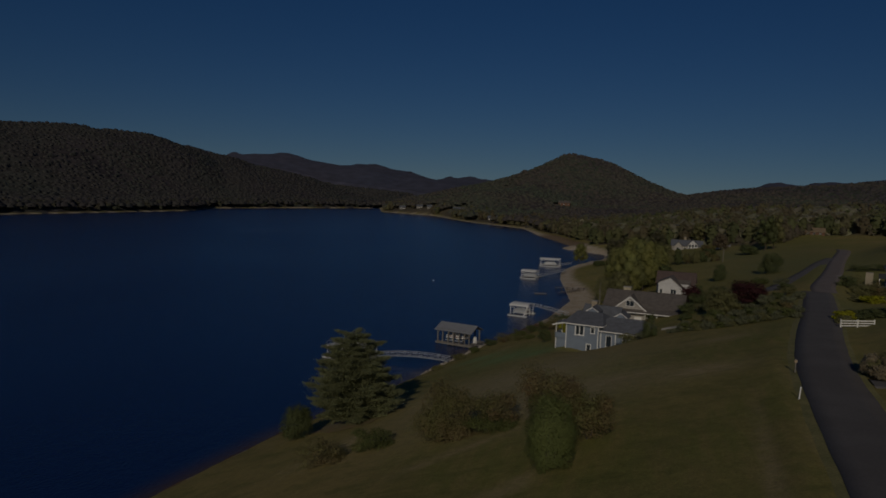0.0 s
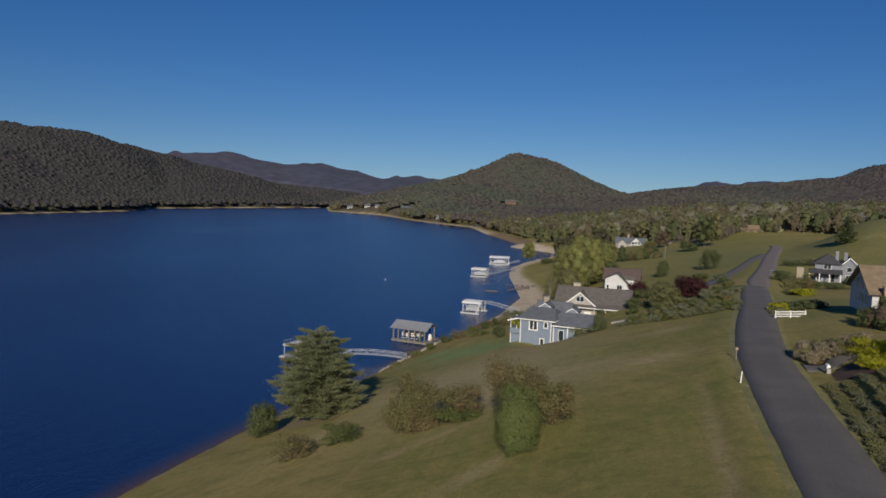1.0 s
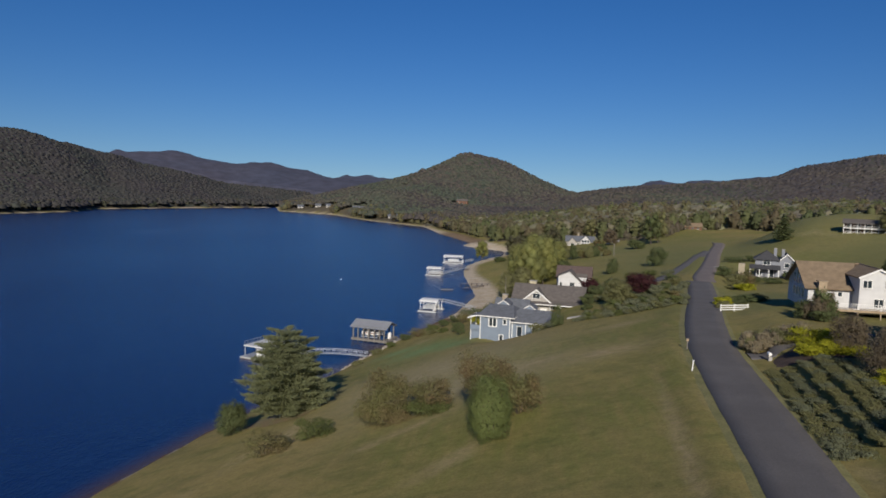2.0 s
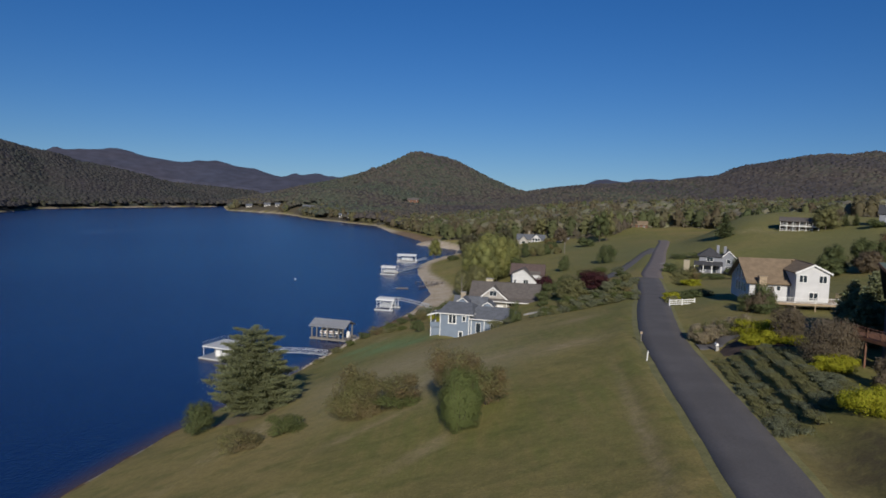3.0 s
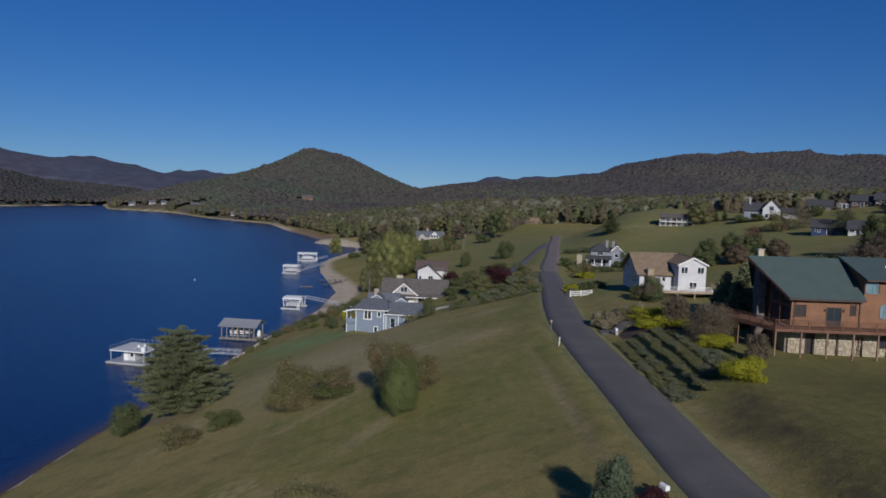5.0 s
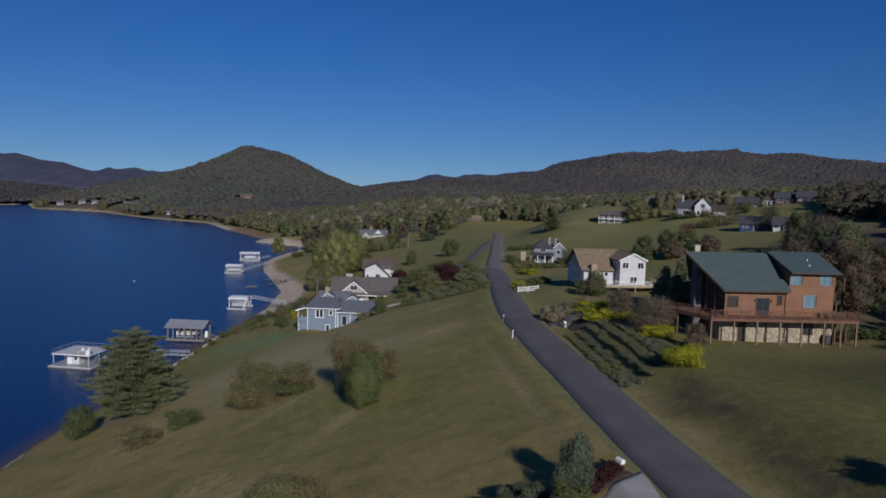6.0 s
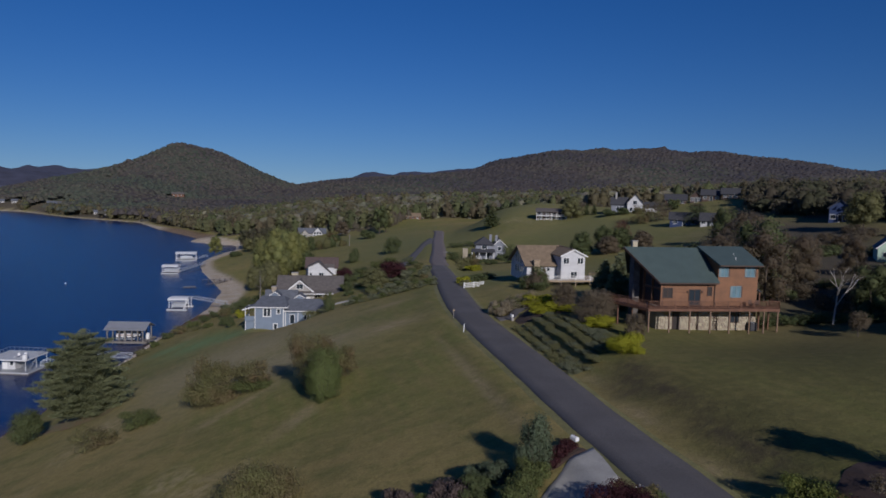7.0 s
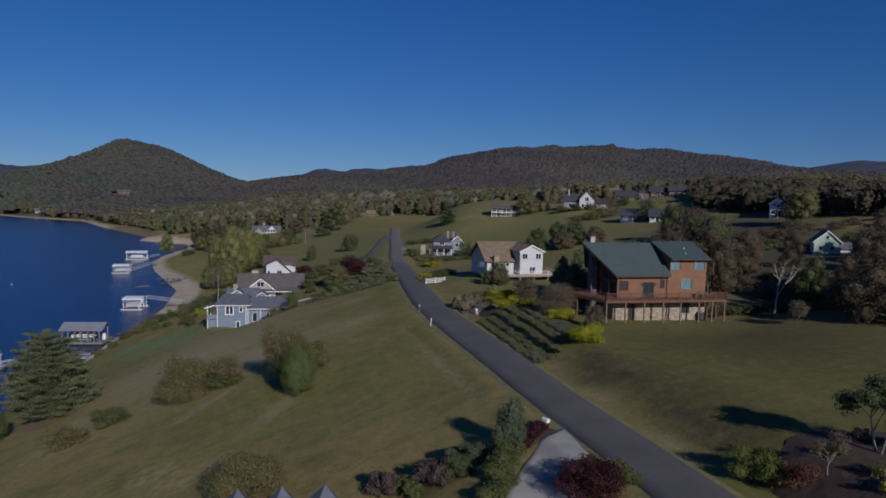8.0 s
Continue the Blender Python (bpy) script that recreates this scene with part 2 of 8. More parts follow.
BROWN_SHINGLE = material("brown_shingles", (0.24, 0.175, 0.11), 0.9, 0.25, 1.2, 14.0, 0.5, 9.0)
DARK_SHINGLE = material("dark_shingles", (0.06, 0.06, 0.065), 0.9, 0.25, 1.2, 14.0, 0.5, 9.0)
GREY_METAL = material("grey_metal_roofing", (0.40, 0.41, 0.42), 0.45, 0.1, 0.6, 8.0, metal=0.4)
ALUMINIUM = material("aluminium", (0.68, 0.70, 0.72), 0.4, 0.08, 0.8, 8.0, metal=0.6)
GLASS = material("window_glass", (0.03, 0.04, 0.05), 0.06, 0.1, 0.5, 3.0, coat=0.5)
# brown and rough: the dark hillside these panes reflect is in the colour
DULL_GLASS = material("dull_brown_glass", (0.035, 0.026, 0.022), 0.45, 0.2, 0.8, 3.0)
POST_WOOD = material("weathered_brown_post", (0.225, 0.145, 0.092), 0.8, 0.3, 1.5, 15.0, 0.2)
BLUE_FRAME = material("pale_blue_window_frame", (0.20, 0.27, 0.285), 0.7, 0.1, 1.0, 10.0)
# panes with a paler blue-green colour than the plain glass
BLUE_GLASS = material("blue_green_glass", (0.16, 0.26, 0.30), 0.08, 0.2, 0.8, 3.0, coat=0.5)
STONE = material("pale_fieldstone", (0.45, 0.385, 0.27), 0.9, 0.3, 2.0, 9.0, 0.3, 12.0, random_by="object", spread=0.2)
GREY_STONE = material("grey_fieldstone", (0.17, 0.15, 0.132), 0.95, 0.4, 1.6, 9.0, 0.6, 5.0)
MORTAR = material("mortar", (0.37, 0.32, 0.235), 0.95, 0.2, 2.0, 20.0)
RIPRAP = material("shore_rock", (0.34, 0.30, 0.25), 0.95, 0.3, 1.0, 8.0, 0.4, 8.0, random_by="object", spread=0.3)
BARK = material("bark", (0.11, 0.085, 0.065), 0.95, 0.35, 3.0, 20.0, 0.6, 14.0)
# pale bark with the sunlight on the trunk put into its colour
SUNLIT_BARK = material("sunlit_pale_bark", (0.52, 0.47, 0.41), 0.85, 0.3, 3.0, 20.0, 0.3, 14.0)
PALE_BARK = material("pale_bark", (0.27, 0.24, 0.21), 0.9, 0.35, 3.0, 20.0, 0.4, 14.0)
CANVAS = material("boat_canvas", (0.55, 0.56, 0.56), 0.8, 0.12, 1.0, 8.0)
BOAT_RED = material("boat_dark_red", (0.22, 0.05, 0.045), 0.35, 0.1, 1.0, 8.0, coat=0.4)
NAVY = material("navy_paint", (0.03, 0.05, 0.12), 0.5, 0.1, 1.0, 8.0)


def leaves(name, colour, spread=0.4, second=None, through=0.42, patch_scale=0.35):
    """Foliage: colour varied leaf by leaf, part of the light passing through."""
    m = material(name, colour, 0.7, 0.2, patch_scale, 4.0, random_by="island", spread=spread, second=second)
    n, l = m.node_tree.nodes, m.node_tree.links
    b = n["Principled BSDF"]
    b.inputs["Specular IOR Level"].default_value = 0.2
    t, mix = n.new("ShaderNodeBsdfTranslucent"), n.new("ShaderNodeMixShader")
    l.new(b.inputs["Base Color"].links[0].from_socket, t.inputs["Color"])
    mix.inputs[0].default_value = through
    l.new(b.outputs[0], mix.inputs[1]), l.new(t.outputs[0], mix.inputs[2])
    l.new(mix.outputs[0], n["Material Output"].inputs["Surface"])
    return m


PINE = leaves("pine_needles", (0.315, 0.338, 0.180), 0.2, None, 0.55)
CEDAR = leaves("cedar_scales", (0.134, 0.160, 0.066), 0.22)
BLUE_SPRUCE = leaves("blue_spruce_needles", (0.138, 0.172, 0.100), 0.3)
SHRUB = leaves("shrub_leaves", (0.156, 0.181, 0.062), 0.3)
OLIVE = leaves("olive_shrub_leaves", (0.225, 0.222, 0.098), 0.12)
SLOPE = leaves("dark_olive_shrub_leaves", (0.205, 0.205, 0.080), 0.2, (0.212, 0.168, 0.084))
AUTUMN = leaves("autumn_shrub_leaves", (0.190, 0.195, 0.078), 0.2, (0.215, 0.150, 0.076))
RED_LEAF = leaves("dark_red_leaves", (0.085, 0.030, 0.032), 0.25)
HOLLOW = leaves("dim_autumn_leaves", (0.262, 0.222, 0.142), 0.1, (0.236, 0.185, 0.130), 0.72)
HEDGE = leaves("grey_green_hedge_leaves", (0.215, 0.228, 0.135), 0.12)
DENSE = leaves("dense_green_leaves", (0.178, 0.212, 0.072), 0.06)
LIME = leaves("lime_green_leaves", (0.20, 0.225, 0.055), 0.2)
YELLOW = leaves("yellow_green_leaves", (0.40, 0.40, 0.032), 0.15)
WILLOW = leaves("yellowing_tree_leaves", (0.270, 0.272, 0.085), 0.15, (0.195, 0.21, 0.085), patch_scale=0.15)
def wood_leaves(name, tones, through=0.6, spread=0.14):
    """Woodland foliage that goes from tree to tree through the given autumn tones."""
    m = leaves(name, tones[0], spread, None, through)
    n, l = m.node_tree.nodes, m.node_tree.links
    at, ramp = n.new("ShaderNodeAttribute"), n.new("ShaderNodeValToRGB")
    at.attribute_name = "tone"
    for k, c in enumerate(tones):
        e = ramp.color_ramp.elements[k] if k < 2 else ramp.color_ramp.elements.new(1.0)
        e.position, e.color = k / (len(tones) - 1), (*c, 1)
    l.new(at.outputs["Fac"], ramp.inputs["Fac"])
    hsv = next(x for x in n if x.bl_idname == "ShaderNodeHueSaturation")
    l.new(ramp.outputs["Color"], hsv.inputs["Color"])
    return m


WOODS = leaves("mixed_woodland_leaves", (0.196, 0.204, 0.104), 0.12, (0.190, 0.164, 0.116), 0.7, 0.08)
WOOD_TONES = wood_leaves("autumn_woodland_leaves", [(0.152, 0.176, 0.084), (0.205, 0.216, 0.098), (0.202, 0.186, 0.108), (0.205, 0.170, 0.106), (0.245, 0.232, 0.118)])
COPSE_TONES = wood_leaves("dim_copse_leaves", [(0.120, 0.122, 0.070), (0.150, 0.132, 0.088), (0.165, 0.138, 0.098)])
BRUSH_TONES = wood_leaves("woodland_brush_leaves", [(0.166, 0.168, 0.099), (0.182, 0.163, 0.113), (0.196, 0.166, 0.122)])
SHORE_TONES = wood_leaves("shore_woodland_tones", [(0.073, 0.083, 0.055), (0.094, 0.090, 0.062), (0.098, 0.083, 0.065)], 0.35)
NEAR_CANOPY = material("woodland_canopy", (0.180, 0.182, 0.101), 0.95, 0.6, 0.05, 0.4, second=(0.146, 0.127, 0.091))


def forest(name, tones, crown=7.0, patch_size=140.0, spread=0.3):
    """A far forest's roof: large stands of differing tones, and single crowns that differ a little."""
    m = bpy.data.materials.new(name)
    m.use_nodes = True
    n, l = m.node_tree.nodes, m.node_tree.links
    b = n["Principled BSDF"]
    b.inputs["Roughness"].default_value, b.inputs["Specular IOR Level"].default_value = 0.95, 0.1
    geo = n.new("ShaderNodeNewGeometry")
    stand, mottle, cell = n.new("ShaderNodeTexNoise"), n.new("ShaderNodeTexNoise"), n.new("ShaderNodeTexVoronoi")
    for t, size, detail in ((stand, patch_size, 5), (mottle, 24.0, 4)):
        t.inputs["Scale"].default_value, t.inputs["Detail"].default_value, t.inputs["Roughness"].default_value = 1 / size, detail, 0.62
        l.new(geo.outputs["Position"], t.inputs["Vector"])
    cell.inputs["Scale"].default_value = 1 / crown
    l.new(geo.outputs["Position"], cell.inputs["Vector"])
    ramp = n.new("ShaderNodeValToRGB")
    for k, c in enumerate(tones):
        e = ramp.color_ramp.elements[k] if k < 2 else ramp.color_ramp.elements.new(1.0)
        e.position, e.color = 0.36 + 0.28 * k / (len(tones) - 1), (*c, 1)
    l.new(stand.outputs["Fac"], ramp.inputs["Fac"])
    sep, hsv = n.new("ShaderNodeSeparateColor"), n.new("ShaderNodeHueSaturation")
    l.new(cell.outputs["Color"], sep.inputs[0])
    value = None
    for src, a0, a1, lo, hi in ((sep.outputs[0], 0, 1, 1 - spread, 1 + spread), (mottle.outputs["Fac"], 0.3, 0.7, 0.78, 1.22)):
        r = n.new("ShaderNodeMapRange")
        for key, x in zip(("From Min", "From Max", "To Min", "To Max"), (a0, a1, lo, hi)):
            r.inputs[key].default_value = x
        l.new(src, r.inputs["Value"])
        if value is None:
            value = r.outputs["Result"]
        else:
            mul = n.new("ShaderNodeMath")
            mul.operation = "MULTIPLY"
            l.new(value, mul.inputs[0]), l.new(r.outputs["Result"], mul.inputs[1])
            value = mul.outputs[0]
    hue = n.new("ShaderNodeMapRange")
    hue.inputs["To Min"].default_value, hue.inputs["To Max"].default_value = 0.47, 0.53
    l.new(sep.outputs[1], hue.inputs["Value"]), l.new(hue.outputs["Result"], hsv.inputs["Hue"])
    l.new(ramp.outputs["Color"], hsv.inputs["Color"]), l.new(value, hsv.inputs["Value"])
    l.new(hsv.outputs["Color"], b.inputs["Base Color"])
    return m


FAR_WOODS = forest("far_woodland", [(0.065, 0.076, 0.054), (0.073, 0.073, 0.057), (0.073, 0.063, 0.057), (0.068, 0.058, 0.055)])
# darker, browner tones for the mountain on the west shore
WEST_WOODS = forest("west_mountain_woodland", [(0.052, 0.057, 0.049), (0.061, 0.058, 0.053), (0.061, 0.053, 0.055)])
# the last two tones carry the grey haze of the east ridge
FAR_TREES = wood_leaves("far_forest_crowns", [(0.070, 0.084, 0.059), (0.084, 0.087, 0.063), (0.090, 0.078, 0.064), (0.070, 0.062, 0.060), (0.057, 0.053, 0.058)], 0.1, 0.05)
WEST_TREES = wood_leaves("west_mountain_crowns", [(0.052, 0.058, 0.049), (0.060, 0.057, 0.052), (0.058, 0.052, 0.053)], 0.1, 0.05)
# the distance haze over the far ridges is put into this blue
HAZY_RIDGE_WOODS = material("haze_blue_ridge_woodland", (0.050, 0.056, 0.088), 0.95, 0.4, 0.006, 0.05, second=(0.054, 0.053, 0.078))
RED_BROWN = leaves("red_brown_leaves", (0.165, 0.082, 0.055), 0.2)
MAUVE = leaves("feathery_grass_plumes", (0.165, 0.125, 0.108), 0.15)
DRY = leaves("dry_grass_blades", (0.440, 0.375, 0.250), 0.15, None, 0.55)
BROWN_LEAF = leaves("brown_leaves", (0.235, 0.190, 0.125), 0.12, through=0.55)
# ---- the lie of the land ----
def smooth(v):
    v = np.clip(v, 0.0, 1.0)
    return v * v * (3 - 2 * v)


# east shore of the lake, from behind the camera to the head of the lake: (x, y)
SHORE = [(-66, -400), (-60, 0), (-56, 70), (-53, 95), (-49, 119), (-38, 160), (-30, 198), (-19, 246), (-15, 287),
         (-20, 320), (-25, 349), (-27, 370), (-27, 401), (-23, 426), (-17, 450), (-9, 467), (-8, 503), (-24, 518), (-42, 537), (-37, 566), (-53, 612), (-76, 672), (-104, 776),
         (-185, 861), (-272, 1000), (-372, 1056), (-440, 1230)]
# west shore
WEST = [(-760, -400), (-690, 200), (-601, 576), (-550, 816), (-580, 915), (-520, 1060), (-441, 1193), (-440, 1230)]
# centre line of the road: (x, y, z)
ROAD = [(4, -60, 28.5), (12.5, -10, 27.4), (18.4, 26, 26.2), (19.6, 40, 25.9), (22.0, 56, 25.6), (24.2, 74, 25.2),
        (27.0, 95, 24.8), (32.0, 118, 24.2), (38.0, 142, 23.4), (47.7, 185, 22.0), (68, 253, 20.4), (82, 303, 20.0),
        (99, 359, 19.8), (105, 380, 19.4), (116, 450, 19.0), (140, 700, 22.0), (150, 1600, 25.0)]
# level ground at the houses: (x, y, z, radius)
PADS = [(51, 65, 27.0, 17), (1.5, 150.0, 11.2, 7.0), (54, 118, 25.8, 12), (10.2, 28.2, 25.15, 6.0), (76, 68, 28.0, 11), (76, 226, 20.0, 10), (20, 246, 11.8, 8), (130, 281, 31.2, 10), (160, 262, 36.5, 11)]
# crests of the hills round the lake: (x, y, z) along the crest
# wooded mountain on the west shore
WEST_MOUNTAIN = [(-1206, 325, 104), (-1112, 644, 112), (-988, 919, 115), (-939, 1022, 121), (-931, 1039, 121), (-923, 1062, 111), (-914, 1090, 118),
    (-905, 1120, 116), (-907, 1166, 117), (-909, 1207, 101), (-907, 1249, 93), (-899, 1287, 102), (-891, 1322, 98), (-871, 1330, 91),
    (-841, 1339, 86), (-810, 1347, 80), (-782, 1355, 63), (-708, 1336, 49), (-638, 1319, 39), (-570, 1304, 31), (-526, 1283, 20),
    (-483, 1261, 8)]
# blue ridge behind it
BLUE_RIDGE = [(-1365, 1145, 92), (-1145, 1365, 99), (-945, 1509, 82), (-928, 1520, 96), (-916, 1528, 95), (-902, 1537, 91), (-883, 1547, 95),
    (-864, 1557, 94), (-841, 1569, 96), (-824, 1578, 100), (-810, 1585, 99), (-788, 1596, 93), (-768, 1606, 84), (-746, 1616, 81),
    (-716, 1630, 77), (-691, 1642, 72), (-676, 1647, 76), (-659, 1654, 79), (-640, 1661, 78), (-618, 1670, 82), (-598, 1677, 77),
    (-575, 1686, 69), (-535, 1699, 65), (-507, 1706, 56), (-486, 1711, 49), (-463, 1717, 45), (-370, 1740, 41)]
# last ridge at the head of the lake
LAKE_HEAD_RIDGE = [(-835, 2570, 63), (-710, 2603, 51), (-689, 2609, 64), (-667, 2615, 74), (-646, 2621, 63), (-625, 2626, 67), (-596, 2635, 74),
    (-577, 2639, 72), (-553, 2644, 63), (-532, 2648, 65), (-506, 2652, 60), (-460, 2660, 66), (-280, 2685, 44)]
# round mountain
ROUND_MOUNTAIN = [(-345, 1130, 8), (-290, 1170, 22), (-255, 1210, 29), (-232, 1238, 24), (-221, 1248, 29), (-212, 1256, 34), (-204, 1263, 50),
    (-194, 1272, 59), (-180, 1282, 70), (-171, 1288, 62), (-157, 1298, 77), (-138, 1312, 81), (-124, 1326, 92), (-114, 1336, 103),
    (-102, 1345, 104), (-92, 1351, 102), (-77, 1360, 99), (-58, 1371, 96), (-42, 1381, 92), (-26, 1390, 83), (-13, 1398, 73),
    (7, 1408, 50), (24, 1415, 37), (40, 1423, 31), (57, 1429, 27), (74, 1435, 37), (88, 1440, 27), (103, 1446, 12),
    (119, 1451, 0), (205, 1465, 11)]
# far ridges past the saddle
SADDLE_RIDGE = [(135, 2245, 26), (208, 2238, 9), (251, 2233, 21), (285, 2230, 34), (320, 2225, 44), (354, 2219, 58), (389, 2214, 72),
    (415, 2209, 77), (441, 2206, 70), (468, 2202, 66), (503, 2195, 76), (546, 2184, 80), (599, 2170, 78), (633, 2159, 86),
    (693, 2139, 93), (719, 2130, 93), (753, 2117, 104), (915, 2055, 107)]
# long ridge to the east
EAST_RIDGE = [(335, 1255, 50), (408, 1234, 62), (433, 1226, 76), (447, 1222, 85), (463, 1216, 91), (492, 1203, 95), (520, 1190, 101),
    (554, 1176, 108), (578, 1165, 110), (601, 1152, 108), (619, 1143, 113), (633, 1136, 115), (651, 1126, 110), (669, 1116, 112),
    (689, 1101, 115), (706, 1090, 114), (720, 1080, 118), (731, 1074, 111), (744, 1066, 109), (757, 1058, 105), (769, 1049, 110),
    (788, 1034, 111), (803, 1022, 109), (818, 1010, 106), (843, 988, 101), (871, 964, 99), (897, 938, 94), (916, 919, 91),
    (928, 907, 86), (943, 891, 81), (955, 879, 79), (969, 863, 78), (991, 839, 76), (1015, 807, 73), (1100, 690, 61)]
# farthest ridge to the south-east
FARTHEST_RIDGE = [(1600, 1655, 104), (1708, 1543, 105), (1727, 1521, 112), (1754, 1489, 120), (1772, 1467, 127), (1788, 1445, 129), (1809, 1417, 128),
    (1825, 1395, 127), (1990, 1150, 132), (2220, 595, 109)]
# low wooded hills
LOW_HILLS = [(-10, 640, 14), (45, 640, 18), (110, 630, 24), (200, 610, 29), (300, 565, 33), (395, 505, 34), (490, 410, 36),
    (565, 300, 34)]
# width of the slope and crest of each
RIDGES = [(460, WEST_MOUNTAIN), (400, BLUE_RIDGE), (500, LAKE_HEAD_RIDGE), (430, ROUND_MOUNTAIN), (500, SADDLE_RIDGE), (480, EAST_RIDGE), (500, FARTHEST_RIDGE), (170, LOW_HILLS)]


def line_at(points, y):
    p = np.array(points, float)
    return [np.interp(y, p[:, 1], p[:, k]) for k in range(p.shape[1]) if k != 1]


def ridge_height(x, y, width, crest):
    """Height of a ridge: the crest line, and slopes that fall from it on both sides."""
    p = np.array(crest, float)
    best = np.full(x.shape, 1e9)
    top, weight = np.zeros(x.shape), np.zeros(x.shape)
    for a, b in zip(p[:-1], p[1:]):
        d = b[:2] - a[:2]
        s = np.clip(((x - a[0]) * d[0] + (y - a[1]) * d[1]) / (d @ d), 0, 1)
        r = np.hypot(x - a[0] - s * d[0], y - a[1] - s * d[1])
        best = np.minimum(best, r)
        w = 1 / (r + 12.0) ** 4
        top, weight = top + w * (a[2] + s * (b[2] - a[2])), weight + w
    f = np.clip(best / width, 0, 1)
    # spurs and gullies down the slopes
    gully = 0.5 + 0.5 * np.sin((x * 0.75 + y * 0.66) / 48 + 1.7 * np.sin(x / 85) + 1.3 * np.sin(y / 120))
    return top / weight * (0.5 + 0.5 * np.cos(np.pi * f)) ** 1.1 * (1 - 0.06 * smooth(f * 5) * gully)


def height(x, y):
    """Height of the ground above the lake."""
    x, y = np.asarray(x, float), np.asarray(y, float)
    xs, = line_at(SHORE, y)
    xw, = line_at(WEST, y)
    xr, zr = line_at(ROAD, y)
    # slope from the shore up to the road
    t = (x - xs) / np.maximum(xr - 3.2 - xs, 20)
    tc = np.clip(t, 0, 1)
    beach = smooth((y - 205) / 30) * smooth((480 - y) / 40)
    hill = tc + 0.2 * tc * (1 - tc)
    hill = hill * (1 - beach * (1 - smooth((x - xs - 6) / 26)) * 0.8)
    z = zr * hill + 0.7 * smooth((x - xs) / 2.0) * (1 - tc) * (1 - beach)
    # lawns and pasture beyond the road
    d = x - xr - 3.2
    near = smooth((150 - y) / 90)
    rise = np.interp(d, [1.2, 6, 20, 40, 90, 130, 250, 500, 900], [0, 0.6, 1.6, 3.2, 9.5, 16, 21, 28, 40])
    rise = rise + 1.6 * near * smooth((d - 1.2) / 6) * smooth((60 - d) / 40)
    rise = rise - 2.6 * np.exp(-((x - 76) ** 2 + (y - 224) ** 2) / 30.0 ** 2) 
    knoll = 7.5 * np.exp(-((x - 125) ** 2 + (y - 320) ** 2) / 50.0 ** 2) + 7.5 * np.exp(-((x - 150) / 37.0) ** 2 - ((y - 355) / 40.0) ** 2)
    rise = rise + knoll * smooth((d - 1) / 34)
    rise = rise + 6.8 * np.exp(-((x - 200) ** 2 + (y - 260) ** 2) / 75.0 ** 2) - 1.2 * smooth(d / 4) * smooth((y - 140) / 30) * smooth((270 - y) / 40) * smooth((45 - d) / 20)
    fade = smooth((700 - y) / 300)
    z = np.where(d > 0, zr + rise * (0.35 + 0.65 * fade), z)
    # lake bed, and the far bank
    bed = -np.minimum((xs - x) * 0.12, 4.0)
    z = np.where(x < xs, bed, z)
    west = np.minimum((xw - x) * 0.25, 6.0)
    z = np.where(x < xw, west, z)
    head = smooth((y - 1215) / 60)
    z = np.where((y > 1200) & (x < xs) & (x > xw - 50), bed * (1 - head) + 4 * head, z)
    land = np.where((x > xw) & (x < xs) & (y < 1230), 0.0, 1.0)
    big = np.zeros(x.shape)
    for width, crest in RIDGES:
        big = np.maximum(big, ridge_height(x, y, width, crest))
    foot = np.minimum(xw, np.interp(y, [-400, 200, 576, 900, 1060, 1230], [-760, -690, -601, -565, -520, -440]))
    bank = np.where(x <= xw, np.clip((foot - x) / 230, 0, 1) ** 0.85, np.where(x > xs, np.clip((x - xs) / 130, 0, 1) ** 0.8, 1.0))
    big = big * np.maximum(bank, smooth((y - 1250) / 220))
    near_cam = smooth((np.hypot(x, y) - 330) / 200)
    z = np.where(land > 0, np.maximum(z, big * near_cam), z)
    on = smooth((6.9 - np.abs(x - xr)) / 2.4) * (y < 620)
    z = z * (1 - on) + (zr - 0.06) * on
    for px, py, pz, r in PADS:
        w = np.exp(-((np.hypot(x - px, y - py) / r) ** 3)) * (1 - on)
        z = z * (1 - w) + pz * w
    return z


# ---- builders ----
def part(name, bm, mat, parent=None, label="", smooth_faces=False):
    """Links a bmesh as one mesh object, under a thing or a part."""
    me = bpy.data.meshes.new(name)
    bm.to_mesh(me)
    bm.free()
    me.materials.append(mat)
    if smooth_faces:
        me.polygons.foreach_set("use_smooth", [True] * len(me.polygons))
    ob = new(name, me)
    if parent is not None:
        ob.parent = parent
    if label:
        ob["label"] = label
    return ob


def raw(name, verts, faces, mat, parent=None, label="", smooth_faces=False):
    """The same from arrays of corners and of faces with equally many corners."""
    verts, faces = np.asarray(verts, np.float32), np.asarray(faces, np.int32)
    me = bpy.data.meshes.new(name)
    k = faces.shape[1]
    me.vertices.add(len(verts)), me.loops.add(faces.size), me.polygons.add(len(faces))
    me.vertices.foreach_set("co", verts.ravel())
    me.loops.foreach_set("vertex_index", faces.ravel())
    me.polygons.foreach_set("loop_start", np.arange(0, faces.size, k, dtype=np.int32))
    if smooth_faces:
        me.polygons.foreach_set("use_smooth", np.ones(len(faces), bool))
    me.update(calc_edges=True)
    me.materials.append(mat)
    ob = new(name, me)
    if parent is not None:
        ob.parent = parent
    if label:
        ob["label"] = label
    return ob


def thing(name, label, category, x, y, z=None, turn=0.0, group="", kind=""):
    """The Empty at a thing's base; z: on the ground unless given."""
    if z is None:
        z = float(height(x, y))
    ob = new(name)
    ob.matrix_world = pose(x, y, z, 0, 0, turn)
    return tagged(ob, label, category, group, kind)


